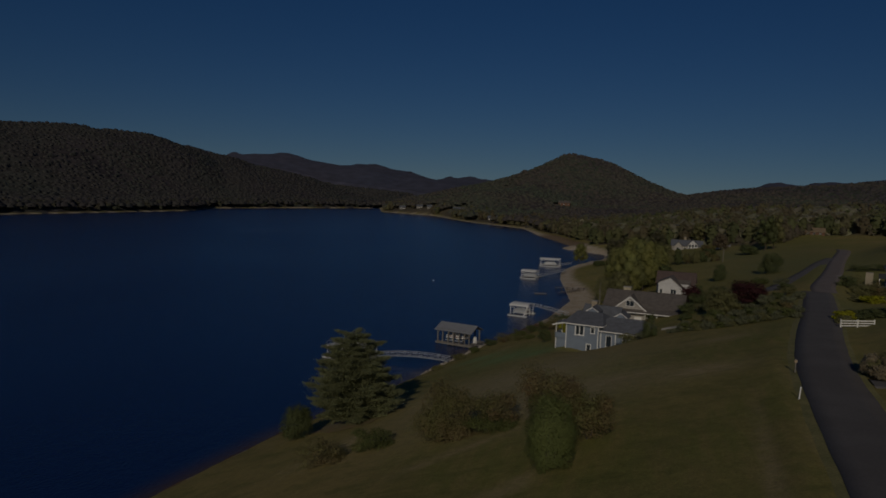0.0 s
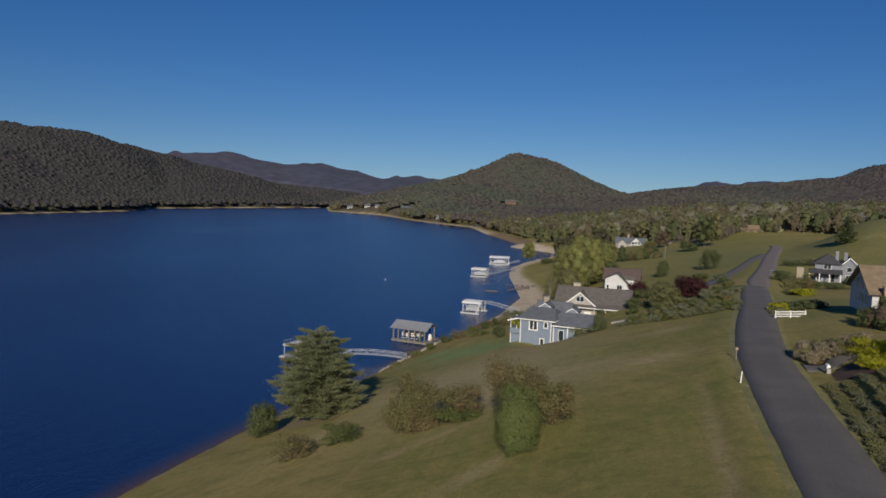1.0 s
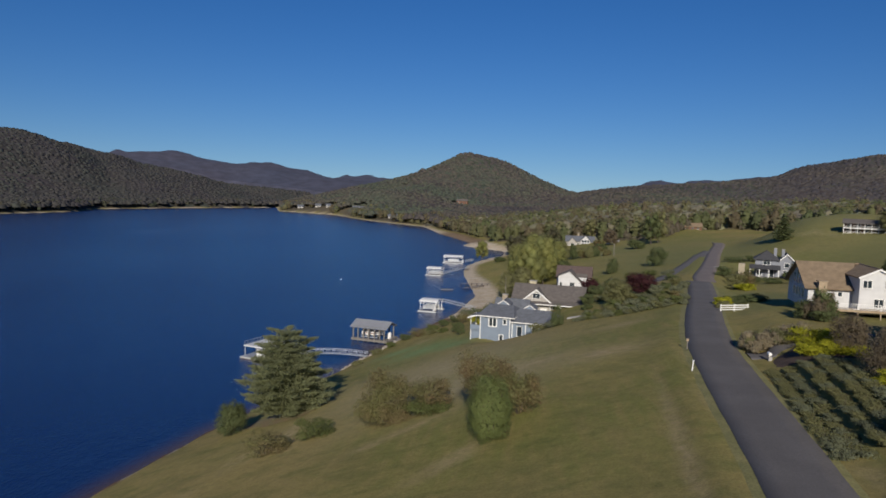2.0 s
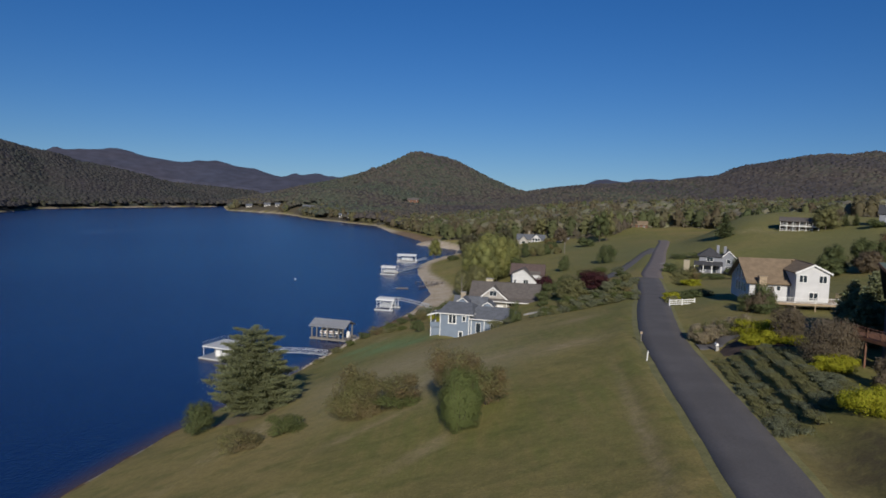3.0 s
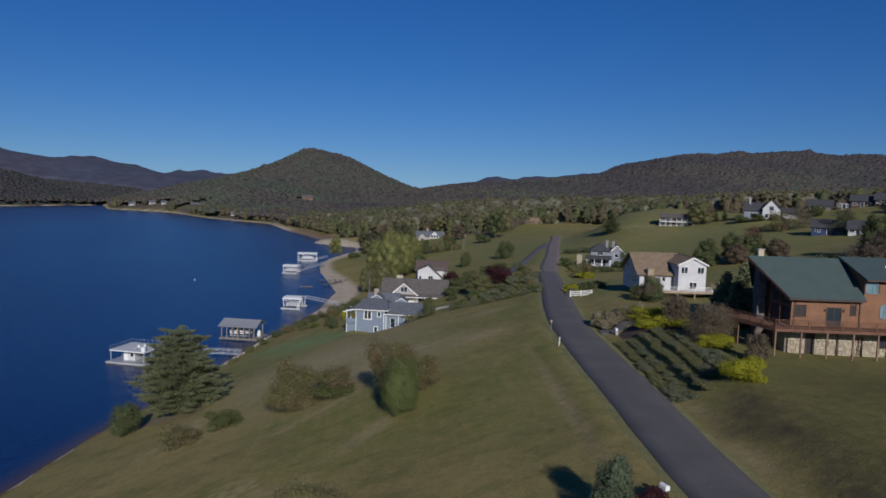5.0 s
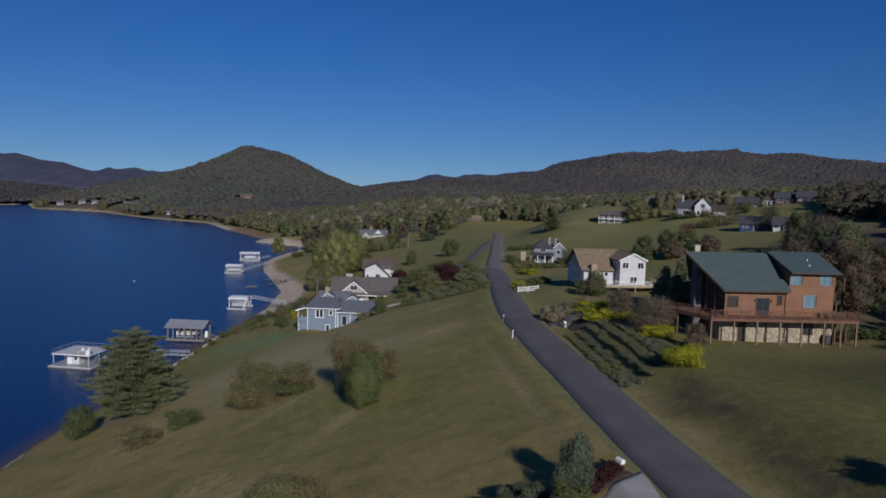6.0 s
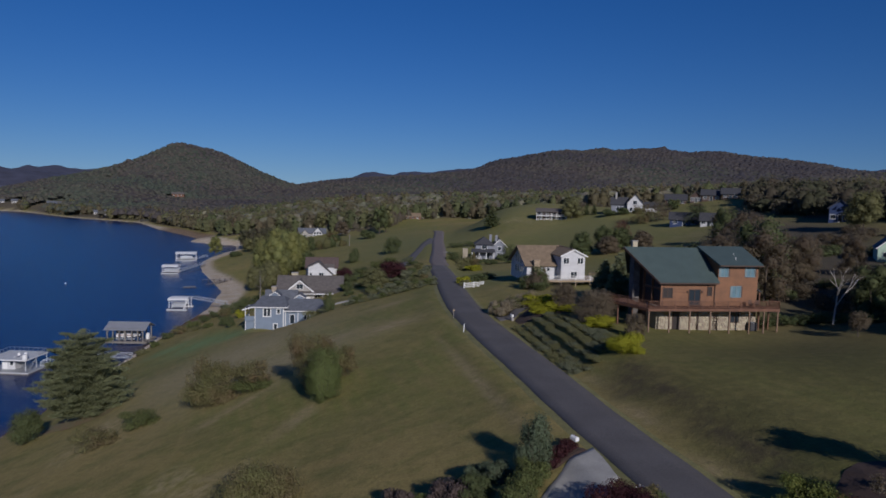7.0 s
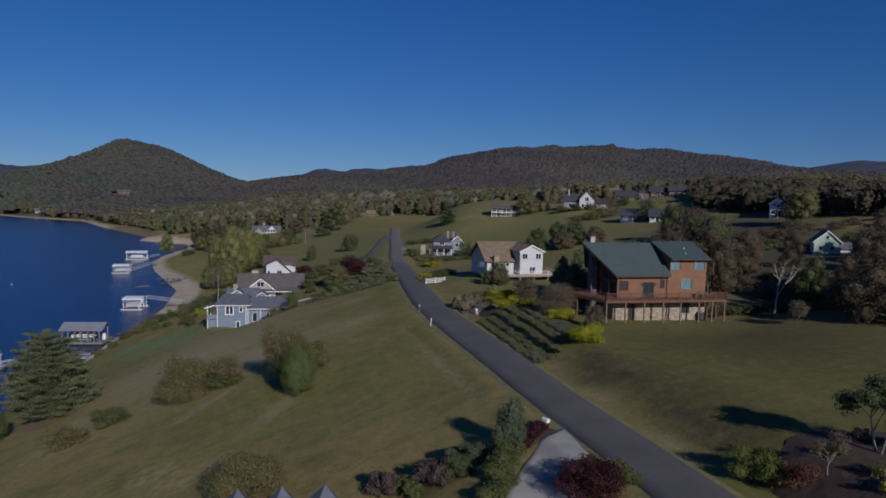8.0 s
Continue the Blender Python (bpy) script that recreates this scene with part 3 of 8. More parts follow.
def slab(bm, x, y, z, bevel=0.0, m=None):
    """A box from ranges (x0, x1), (y0, y1), (z0, z1) into bm."""
    mat = Matrix.Translation(((x[0] + x[1]) / 2, (y[0] + y[1]) / 2, (z[0] + z[1]) / 2)) @ Matrix.Diagonal((x[1] - x[0], y[1] - y[0], z[1] - z[0], 1))
    made = bmesh.ops.create_cube(bm, size=1.0, matrix=(m or Matrix.Identity(4)) @ mat)
    if bevel:
        bmesh.ops.bevel(bm, geom=list({e for v in made["verts"] for e in v.link_edges}), offset=bevel, segments=1, affect="EDGES")
    return bm


def box(name, x, y, z, mat, parent=None, label="", bevel=0.0):
    return part(name, slab(bmesh.new(), x, y, z, bevel), mat, parent, label)


def beam(bm, a, b, w, h=None):
    """A squared bar from a to b into bm."""
    a, b = Vector(a), Vector(b)
    d = b - a
    m = Matrix.Translation((a + b) / 2) @ d.to_track_quat("Y", "Z").to_matrix().to_4x4() @ Matrix.Diagonal((w, d.length, h or w, 1))
    bmesh.ops.create_cube(bm, size=1.0, matrix=m)
    return bm


def pole(bm, a, b, r0, r1=None, sides=8):
    """A round, tapered bar from a to b into bm."""
    a, b = Vector(a), Vector(b)
    d = b - a
    m = Matrix.Translation((a + b) / 2) @ d.to_track_quat("Z", "Y").to_matrix().to_4x4()
    bmesh.ops.create_cone(bm, cap_ends=True, segments=sides, radius1=r0, radius2=r0 if r1 is None else r1, depth=d.length, matrix=m)
    return bm


def plate(bm, corners, thick):
    """A flat plate of that thickness under the corners (in order), into bm."""
    c = [Vector(p) for p in corners]
    nrm = (c[1] - c[0]).cross(c[2] - c[0]).normalized()
    if nrm.z < 0:
        nrm = -nrm
    top = [bm.verts.new(p) for p in c]
    low = [bm.verts.new(p - nrm * thick) for p in c]
    bm.faces.new(top), bm.faces.new(low[::-1])
    for i in range(len(c)):
        j = (i + 1) % len(c)
        bm.faces.new((top[j], top[i], low[i], low[j]))
    bmesh.ops.recalc_face_normals(bm, faces=bm.faces)
    return bm


def prism(bm, outline, y0, y1):
    """An upright outline of (x, z) drawn out from y0 to y1, into bm."""
    a = [bm.verts.new((x, y0, z)) for x, z in outline]
    b = [bm.verts.new((x, y1, z)) for x, z in outline]
    bm.faces.new(a), bm.faces.new(b[::-1])
    for i in range(len(a)):
        j = (i + 1) % len(a)
        bm.faces.new((a[j], a[i], b[i], b[j]))
    bmesh.ops.recalc_face_normals(bm, faces=bm.faces)
    return bm


SIDES = {"front": 0, "right": 90, "back": 180, "left": -90}


def window(parent, x, y, z, w, h, side="front", lights=2, bars=0, frame=None, glass=None, name="window", turn=None, casing=0.09):
    """A window at its sill's middle (x, y, z), facing a side: casing, sill and mullions, and each pane as a part of it."""
    m = pose(x, y, z, 0, 0, SIDES[side] if turn is None else turn)
    bm, f = bmesh.new(), casing
    slab(bm, (-w / 2 - f, w / 2 + f), (-0.07, 0.01), (h, h + f), m=m)
    slab(bm, (-w / 2 - f - 0.04, w / 2 + f + 0.04), (-0.11, 0.01), (-f, 0), m=m)
    for s in (-1, 1):
        slab(bm, (s * (w + f) / 2 - f / 2, s * (w + f) / 2 + f / 2), (-0.07, 0.01), (0, h), m=m)
    step = w / lights
    for i in range(1, lights):
        slab(bm, (-w / 2 + i * step - casing * 0.4, -w / 2 + i * step + casing * 0.4), (-0.06, 0.01), (0, h), m=m)
    for k in range(1, bars + 1):
        slab(bm, (-w / 2, w / 2), (-0.055, 0.01), (h * k / (bars + 1) - 0.02, h * k / (bars + 1) + 0.02), m=m)
    fr = part(name, bm, frame or WHITE, parent)
    for i in range(lights):
        bm = slab(bmesh.new(), (-w / 2 + i * step + 0.02, -w / 2 + (i + 1) * step - 0.02), (-0.02, 0.004), (0.0, h), m=m)
        part("pane", bm, glass or GLASS, fr)
    return fr


def gable(parent, name, x, y, eave, ridge, mat, over=0.45, along="x", thick=0.22, label=""):
    """A gable roof over a plan, its ridge along x or y."""
    bm = bmesh.new()
    x0, x1, y0, y1 = x[0] - over, x[1] + over, y[0] - over, y[1] + over
    if along == "x":
        ym, drop = (y0 + y1) / 2, (ridge - eave) / ((y1 - y0) / 2 - over) * over
        plate(bm, [(x0, y0, eave - drop), (x1, y0, eave - drop), (x1, ym, ridge), (x0, ym, ridge)], thick)
        plate(bm, [(x0, y1, eave - drop), (x1, y1, eave - drop), (x1, ym, ridge - 0.003), (x0, ym, ridge - 0.003)], thick)
        beam(bm, (x0, ym, ridge + 0.02), (x1, ym, ridge + 0.02), 0.25, 0.06)
    else:
        xm, drop = (x0 + x1) / 2, (ridge - eave) / ((x1 - x0) / 2 - over) * over
        plate(bm, [(x0, y0, eave - drop), (x0, y1, eave - drop), (xm, y1, ridge), (xm, y0, ridge)], thick)
        plate(bm, [(x1, y0, eave - drop), (x1, y1, eave - drop), (xm, y1, ridge - 0.003), (xm, y0, ridge - 0.003)], thick)
        beam(bm, (xm, y0, ridge + 0.02), (xm, y1, ridge + 0.02), 0.25, 0.06)
    return part(name, bm, mat, parent, label)


def body(parent, x, y, base, eave, ridge, mat, along="x", label="", name="wall"):
    """Walls of a gabled block as one solid with gable ends."""
    bm = bmesh.new()
    if along == "x":
        ym = (y[0] + y[1]) / 2
        pts = [(-y[0], base), (-y[1], base), (-y[1], eave), (-ym, ridge), (-y[0], eave)] if ridge > eave else [(-y[0], base), (-y[1], base), (-y[1], eave), (-y[0], eave)]
        prism(bm, pts, x[0], x[1])
        bmesh.ops.transform(bm, matrix=pose(0, 0, 0, 0, 0, -90) @ Matrix.Diagonal((1, 1, 1, 1)), verts=bm.verts)
    else:
        xm = (x[0] + x[1]) / 2
        pts = [(x[0], base), (x[1], base), (x[1], eave), (xm, ridge), (x[0], eave)] if ridge > eave else [(x[0], base), (x[1], base), (x[1], eave), (x[0], eave)]
        prism(bm, pts, y[0], y[1])
    return part(name, bm, mat, parent, label)


def rails(parent, a, b, z, mat, tall=1.0, gap=1.8, name="railing", fill=0.14, stout=1.0):
    """A railing from a to b (x, y) on a floor at height z: posts, two rails and balusters."""
    a, b = Vector((a[0], a[1], z)), Vector((b[0], b[1], z))
    d = b - a
    n = max(1, round(d.length / gap))
    bm = bmesh.new()
    for i in range(n + 1):
        p = a + d * i / n
        beam(bm, p, p + Vector((0, 0, tall)), 0.1 * stout)
    up = Vector((0, 0, 1))
    beam(bm, a + up * tall, b + up * tall, 0.12 * stout, 0.05)
    beam(bm, a + up * 0.12, b + up * 0.12, 0.05, 0.05)
    if fill:
        k = int(d.length / fill)
        for i in range(1, k):
            p = a + d * i / k
            beam(bm, p + up * 0.12, p + up * tall, 0.035)
    return part(name, bm, mat, parent)


# ---- plants ----
_ico = bmesh.new()
bmesh.ops.create_icosphere(_ico, subdivisions=1, radius=1.0)
ICO = np.array([v.co[:] for v in _ico.verts])
ICO_FACES = np.array([[v.index for v in f.verts] for f in _ico.faces])
_ico.free()


def leaf_cloud(rng, blobs, count, size, shell=0.55, droop=0.0, upright=0.0, core=False):
    """Corners and faces of many small bent leaves spread through the outer part of the given blobs (x, y, z, rx, ry, rz)."""
    b = np.array(blobs, float)
    count, size = int(count * 1.5), size * 0.83
    vol = b[:, 3] * b[:, 4] * b[:, 5]
    pick = rng.choice(len(b), count, p=vol ** 0.7 / (vol ** 0.7).sum())
    u = rng.normal(size=(count, 3))
    u /= np.linalg.norm(u, axis=1, keepdims=True)
    r = shell + (1.14 - shell) * rng.random((count, 1)) ** 0.85
    lump = 1 + 0.16 * np.sin(u[:, :1] * 7 + b[pick, :1]) * np.sin(u[:, 1:2] * 6 + 1.3) + 0.1 * np.sin(u[:, 2:] * 11 + b[pick, 1:2])
    p = b[pick, :3] + u * r * lump * b[pick, 3:]
    nrm = u / b[pick, 3:] * b[pick, 3:].mean(1, keepdims=True) + rng.normal(size=(count, 3)) * 0.28
    nrm[:, 2] += 0.25
    nrm /= np.linalg.norm(nrm, axis=1, keepdims=True)
    along = np.cross(nrm, rng.normal(size=(count, 3)))
    along[:, 2] -= droop
    along[:, 2] += upright
    along /= np.linalg.norm(along, axis=1, keepdims=True)
    side = np.cross(nrm, along)
    s = size * (0.6 + 0.8 * rng.random((count, 1)))
    v = np.stack([p - along * s, p + along * s * 0.6 + side * s * 0.55, p + along * s * 0.6 - side * s * 0.55], 1)
    v, f = v.reshape(-1, 3), np.arange(count * 3).reshape(-1, 3)
    if not core:
        return v, f
    # the close, twiggy inside of each clump
    core = ICO[None] * (0.58 + 0.14 * rng.random((len(b), 12, 1))) * b[:, None, 3:] + b[:, None, :3]
    cf = (ICO_FACES[None] + 12 * np.arange(len(b))[:, None, None]).reshape(-1, 3) + len(v)
    return np.concatenate([v, core.reshape(-1, 3)]), np.concatenate([f, cf])


def limbs(rng, tall, trunk, spread, count, first=0.3, lean=0.35):
    """Trunk and limbs as one tapered mesh."""
    bm = bmesh.new()
    bend = Vector((rng.uniform(-.06, .06), rng.uniform(-.06, .06), 0)) * tall
    mid, top = Vector((0, 0, tall * 0.5)) + bend, Vector((0, 0, tall * 0.92)) + bend * 0.5
    pole(bm, (0, 0, -0.3), mid, trunk, trunk * 0.7), pole(bm, mid, top, trunk * 0.7, trunk * 0.2)
    for i in range(count):
        f = first + (0.9 - first) * (i + 0.5) / count
        base = mid * (f / 0.5) if f < 0.5 else mid.lerp(top, (f - 0.5) / 0.42)
        a = i * 2.4 + rng.uniform(-.4, .4)
        out = spread * (1.1 - f * 0.7)
        tip = base + Vector((math.cos(a) * out, math.sin(a) * out, out * lean + rng.uniform(0, .1) * tall))
        elbow = base.lerp(tip, 0.5) + Vector((0, 0, -0.05 * out))
        pole(bm, base, elbow, trunk * 0.42 * (1.1 - f), trunk * 0.28 * (1.1 - f), 6), pole(bm, elbow, tip, trunk * 0.28 * (1.1 - f), trunk * 0.08, 6)
    return bm


def broadleaf(name, label, x, y, tall, wide, mat, seed=1, leaf=0.3, count=2600, category="tree", z=None, bark=None, first=0.22, group="", clumps=13, droop=0.0):
    """A tree or tall shrub: trunk, limbs, and a crown of leaves in uneven clumps."""
    rng = np.random.default_rng(seed)
    ob = thing(name, label, category, x, y, z, rng.uniform(0, 360), group)
    part("trunk", limbs(rng, tall, max(0.05, tall * 0.018), wide * 0.42, 9, first), bark or BARK, ob)
    blobs = []
    for i in range(clumps):
        a, f = i * 2.4, (i + 0.5) / clumps
        up = first + (0.95 - first) * f
        out = wide * 0.5 * (0.35 + 0.6 * math.sin(math.pi * min(0.95, 0.25 + 0.7 * f))) * rng.uniform(0.55, 0.8)
        s = wide * rng.uniform(0.17, 0.27)
        blobs.append((math.cos(a) * out, math.sin(a) * out, tall * up, s, s, s * tall / wide * 0.75 + 0.1 * s))
    v, f = leaf_cloud(rng, blobs, int(count * 1.8), leaf * 0.82, droop=droop, core=leaf >= 0.3)
    raw("crown", v, f, mat, ob)
    return ob


def shrub(name, label, x, y, tall, wide, mat, seed=1, leaf=0.16, count=1600, category="shrub", z=None, group="", deep=None, turn=0.0, lumps=9, pointed=0.0, shell=0.5):
    """A bush that is leafy to the ground: a few stems and a lumpy, uneven crown."""
    rng = np.random.default_rng(seed)
    ob = thing(name, label, category, x, y, z, turn, group)
    deep = deep or wide
    bm = bmesh.new()
    for i in range(5):
        a = i * 1.3 + rng.uniform(0, 1)
        pole(bm, (0.1 * math.cos(a), 0.1 * math.sin(a), -0.25), (wide * 0.25 * math.cos(a), deep * 0.25 * math.sin(a), tall * 0.7), 0.05, 0.015, 5)
    part("stem", bm, BARK, ob)
    blobs = [(0, 0, tall * 0.42, wide * 0.36, deep * 0.36, tall * 0.44)]
    for i in range(lumps):
        a, up = i * 2.4 + rng.uniform(-.3, .3), rng.uniform(0.12, 0.8)
        r = (1 - pointed * up) * (0.30 if up > 0.6 else 0.36)
        s = rng.uniform(0.16, 0.26) * (1 - 0.5 * pointed * up)
        blobs.append((math.cos(a) * wide * r, math.sin(a) * deep * r, tall * up, wide * s, deep * s, tall * rng.uniform(0.16, 0.24)))
    many = 2.6 if count >= 1500 else 1.8
    v, f = leaf_cloud(rng, blobs, int(count * many), leaf * (0.68 if count >= 1500 else 0.82), shell, upright=0.5)
    v[:, 2] = np.maximum(v[:, 2], -0.15)
    raw("foliage", v, f, mat, ob)
    return ob


def conifer(name, label, x, y, tall, wide, mat, seed=1, tiers=13, leaf=0.3, per=150, first=0.06, category="tree", z=None, group="", droop=0.12, taper=0.8, bark=None, flat=0.35, broad=0.5):
    """A conifer: a straight trunk, whorls of boughs, and needle tufts along each bough."""
    rng = np.random.default_rng(seed)
    ob = thing(name, label, category, x, y, z, rng.uniform(0, 360), group)
    bm = bmesh.new()
    pole(bm, (0, 0, -0.3), (0, 0, tall * 0.97), max(0.06, tall * 0.017), 0.02)
    pts = []
    for k in range(tiers):
        f = first + (0.97 - first) * (k + 0.3) / tiers
        reach = wide * 0.5 * (1 - f) ** taper * rng.uniform(0.82, 1.08)
        reach *= min(1.0, 0.62 + 2.2 * f)
        n = max(4, int(8 * (1 - f) + 4))
        for i in range(n):
            a = (i + 0.5 * (k % 2)) * 2 * math.pi / n + rng.uniform(-.25, .25)
            out = reach * rng.uniform(0.72, 1.12)
            lift = out * (0.22 - droop * 2 * (1 - f))
            base, tip = Vector((0, 0, tall * f)), Vector((math.cos(a) * out, math.sin(a) * out, tall * f + lift))
            pole(bm, base, tip, 0.035 * tall / 10 * (1.2 - f), 0.01, 4)
            m = max(4, int(per * out / (wide * 0.5) / 1.8))
            s = rng.random(m) ** 0.65
            q = np.outer(1 - s, base) + np.outer(s, tip)
            w = 0.20 * out * (1.15 - s)[:, None] + 0.08
            q += rng.normal(size=(m, 3)) * w * (1, 1, flat)
            q[:, 2] += 0.05 * out
            pts.append(np.hstack([q, np.tile((math.cos(a), math.sin(a), 0.25), (m, 1))]))
    part("trunk", bm, bark or BARK, ob)
    q = np.vstack(pts)
    n = len(q)
    along = q[:, 3:] + rng.normal(size=(n, 3)) * 0.45
    along /= np.linalg.norm(along, axis=1, keepdims=True)
    side = np.cross(along, np.array((0, 0, 1.0)) + rng.normal(size=(n, 3)) * 0.5)
    side /= np.linalg.norm(side, axis=1, keepdims=True)
    s = leaf * 0.78 * (0.6 + 0.8 * rng.random((n, 1)))
    v = np.stack([q[:, :3] - along * s, q[:, :3] + along * s * 0.6 + side * s * broad * 1.2, q[:, :3] + along * s * 0.6 - side * s * broad * 1.2], 1).reshape(-1, 3)
    v[:, 2] = np.maximum(v[:, 2], -0.1)
    raw("foliage", v, np.arange(n * 3).reshape(-1, 3), mat, ob)
    return ob


# ---- ground, lake and road ----
def copse(x, y):
    """The low wood in the eastern corner of the fields."""
    return (x > 164 + 0.13 * np.maximum(0, y - 130)) & (x > 0.85 * y) & (y > 60) & (y < 300) & (x < 300)


def wooded(x, y):
    """Where the woods stand: 1, open land: 0."""
    xs, = line_at(SHORE, y)
    xw, = line_at(WEST, y)
    x, y = np.asarray(x, float), np.asarray(y, float)
    edge = np.interp(x, [-80, 0, 40, 60, 78, 95, 110, 143, 160, 180, 205, 230, 255, 275, 300, 340, 380], [560, 535, 505, 478, 452, 468, 505, 505, 490, 450, 420, 405, 390, 350, 270, 190, 60])
    east = (x > xs + np.interp(y, [500, 535, 650, 700, 790], [14, 22, 17, 10, 5])) & ((y > edge) | copse(x, y) | (x > 370) & (y > -50))
    west = x < xw - 3
    return np.where(east | west | (y > 1222), 1.0, 0.0)


def graded(stops):
    out = []
    for a, b, step in stops:
        out += list(np.arange(a, b, step))
    return np.array(out + [stops[-1][1]], float)


GX = graded([(-4800, -1800, 250), (-1800, -900, 45), (-900, -640, 14), (-640, -430, 5), (-430, -90, 7), (-90, 2, 1.8), (2, 19, 0.75), (19, 75, 1.8), (75, 260, 5), (260, 700, 15), (700, 1700, 40), (1700, 2500, 60), (2500, 4800, 250)])
GY = graded([(-4800, -500, 400), (-500, -60, 22), (-60, 10, 4), (10, 20, 1.8), (20, 37, 0.75), (37, 150, 1.8), (150, 330, 3), (330, 700, 7), (700, 1300, 10), (1300, 1800, 25), (1800, 3000, 40), (3000, 4800, 200)])
gx, gy = np.meshgrid(GX, GY)
gz = height(gx, gy)
_w = wooded(gx, gy)
_far = np.hypot(gx, gy) > 330
_r2 = np.random.default_rng(4)
gz = gz + np.where(_far & (_w > 0.5) & (gz > 12), _r2.normal(size=gz.shape) * 1.2, 0) + 0.1 * np.sin(gx * 0.21 + 1.3) * np.sin(gy * 0.17) * (gz > 1) * smooth((np.abs(gx - line_at(ROAD, gy)[0]) - 8) / 8) * (1 - np.exp(-((gx - 10) ** 2 + (gy - 28) ** 2) / 80))
n_row, n_col = gx.shape
idx = np.arange(n_row * n_col).reshape(n_row, n_col)
quads = np.stack([idx[:-1, :-1], idx[:-1, 1:], idx[1:, 1:], idx[1:, :-1]], -1).reshape(-1, 4)
ground = raw("ground", np.stack([gx, gy, gz], -1).reshape(-1, 3), quads, GROUND, smooth_faces=True)
tagged(ground, "grassy hillside sloping to a lake, mown lawns and wooded hills", "ground", kind="structure")
def patch(spots):
    """How strongly each corner of the ground lies in soft oval spots (x, y, long, short, turn)."""
    out = np.zeros_like(gx)
    for x, y, a, b, turn in spots:
        c, s = math.cos(radians(turn)), math.sin(radians(turn))
        u, v = (gx - x) * c + (gy - y) * s, -(gx - x) * s + (gy - y) * c
        out = np.maximum(out, np.exp(-((u / a) ** 2 + (v / b) ** 2)))
    return out.astype(np.float32).ravel()


_xs, = line_at(SHORE, gy)
_xw, = line_at(WEST, gy)
_wide = np.interp(gy, [200, 228, 255, 300, 330, 360, 400, 440, 470, 500, 535, 560, 590, 635, 690, 780, 1150], [0, 6, 11, 13, 12, 9, 7, 9, 7, 9, 22, 16, 9, 12, 7, 3, 1.0])
_e = gx - _xs
_beach = smooth((_wide - _e) / 4) * (_e > -25) * (gy > 200) * (gy < 1205)
_bank = np.maximum(smooth((1.1 - gz) / 0.5) * (_e > -25) * (_e < 12) * (gy <= 235), 0.8 * smooth((15 - _e) / 5) * (_e > -25) * smooth((gy - 545) / 20) * smooth((690 - gy) / 40))
_pale = np.maximum(smooth((gx - _xw + 2.6) / 2) * (gx < _xw + 25) * (gy < 1205), smooth((0.75 - gz) / 0.3) * smooth((gz + 0.25) / 0.2) * (np.abs(_e) < 4) * (gy < 150) * 0.8)
_w = np.maximum(_w, np.clip(patch([(100, 96, 44, 20, 45), (128, 138, 48, 22, 50), (98, 58, 22, 20, 0)]).reshape(gx.shape) * 1.6, 0, 1))
cover = np.stack([_w, np.maximum(_beach, _pale), np.clip(_bank, 0, 1), np.ones_like(_w)], -1).reshape(-1, 4)
attr = ground.data.color_attributes.new("cover", "FLOAT_COLOR", "POINT")
attr.data.foreach_set("color", cover.astype(np.float32).ravel())


# the lawn right of the lane has a darker grass tone
for _key, _spots in (("worn", [(-9, 80.5, 5.5, 0.9, 40), (-2.2, 66.6, 5.0, 1.1, 55), (15, 99.5, 5.5, 3.2, 20), (20, 124, 4, 2, 10), (20.3, 60, 0.7, 30, -5), (-12, 77, 3.0, 0.5, 35), (-2, 65.5, 2.4, 0.45, 30), (15.8, 60, 0.5, 18, -6), (6, 103, 6, 1.6, 15), (23.8, 36, 0.5, 24, -8)]),
                     ("dry_pale_slope", [(-10, 116, 24, 15, 55), (-4, 98, 16, 10, 40)]),
                     ("lush", [(-17, 154, 11, 6, 70), (-11, 150, 7, 4, 70), (-24, 162, 7, 4, 60)]),
                     ("meadow", [(72, 300, 40, 80, 0), (135, 240, 55, 65, 0), (60, 390, 50, 50, 0), (120, 330, 60, 40, 0), (58, 145, 26, 30, 0)]),
                     ("dark_grass", [(48, 42, 19, 22, 0), (60, 28, 24, 30, 0), (30, 34, 6, 20, -8), (44, 10, 20, 20, 0)]),
                     ("tussock", [(29.3, 50, 3.0, 1.5, 60), (28.4, 43, 1.0, 6.5, -10), (26.8, 34.5, 0.9, 6.0, -12), (25.6, 27.5, 1.4, 4.5, -8), (27.4, 46.5, 2.2, 3.0, 0)])):
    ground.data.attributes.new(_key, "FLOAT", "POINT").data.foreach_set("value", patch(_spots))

_lx, _ly = np.meshgrid(graded([(-1500, -480, 60), (-480, -120, 9), (-120, 0, 1.5), (0, 300, 60)]), graded([(-1500, 20, 60), (20, 260, 2.5), (260, 760, 8), (760, 1400, 30)]))
_li = np.arange(_lx.size).reshape(_lx.shape)
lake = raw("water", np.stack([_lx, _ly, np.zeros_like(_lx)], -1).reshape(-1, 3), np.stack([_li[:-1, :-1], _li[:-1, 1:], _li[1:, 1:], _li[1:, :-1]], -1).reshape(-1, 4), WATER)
tagged(lake, "deep blue lake with a light breeze on it", "water", kind="structure")
_ls, = line_at(SHORE, _ly)
_out = np.clip((_lx - _ls + 5.5) / 5.5, 0, 1) ** 1.5 * (_ly < 300)
_at = lake.data.attributes.new("shallow", "FLOAT", "POINT")
_at.data.foreach_set("value", _out.astype(np.float32).ravel())
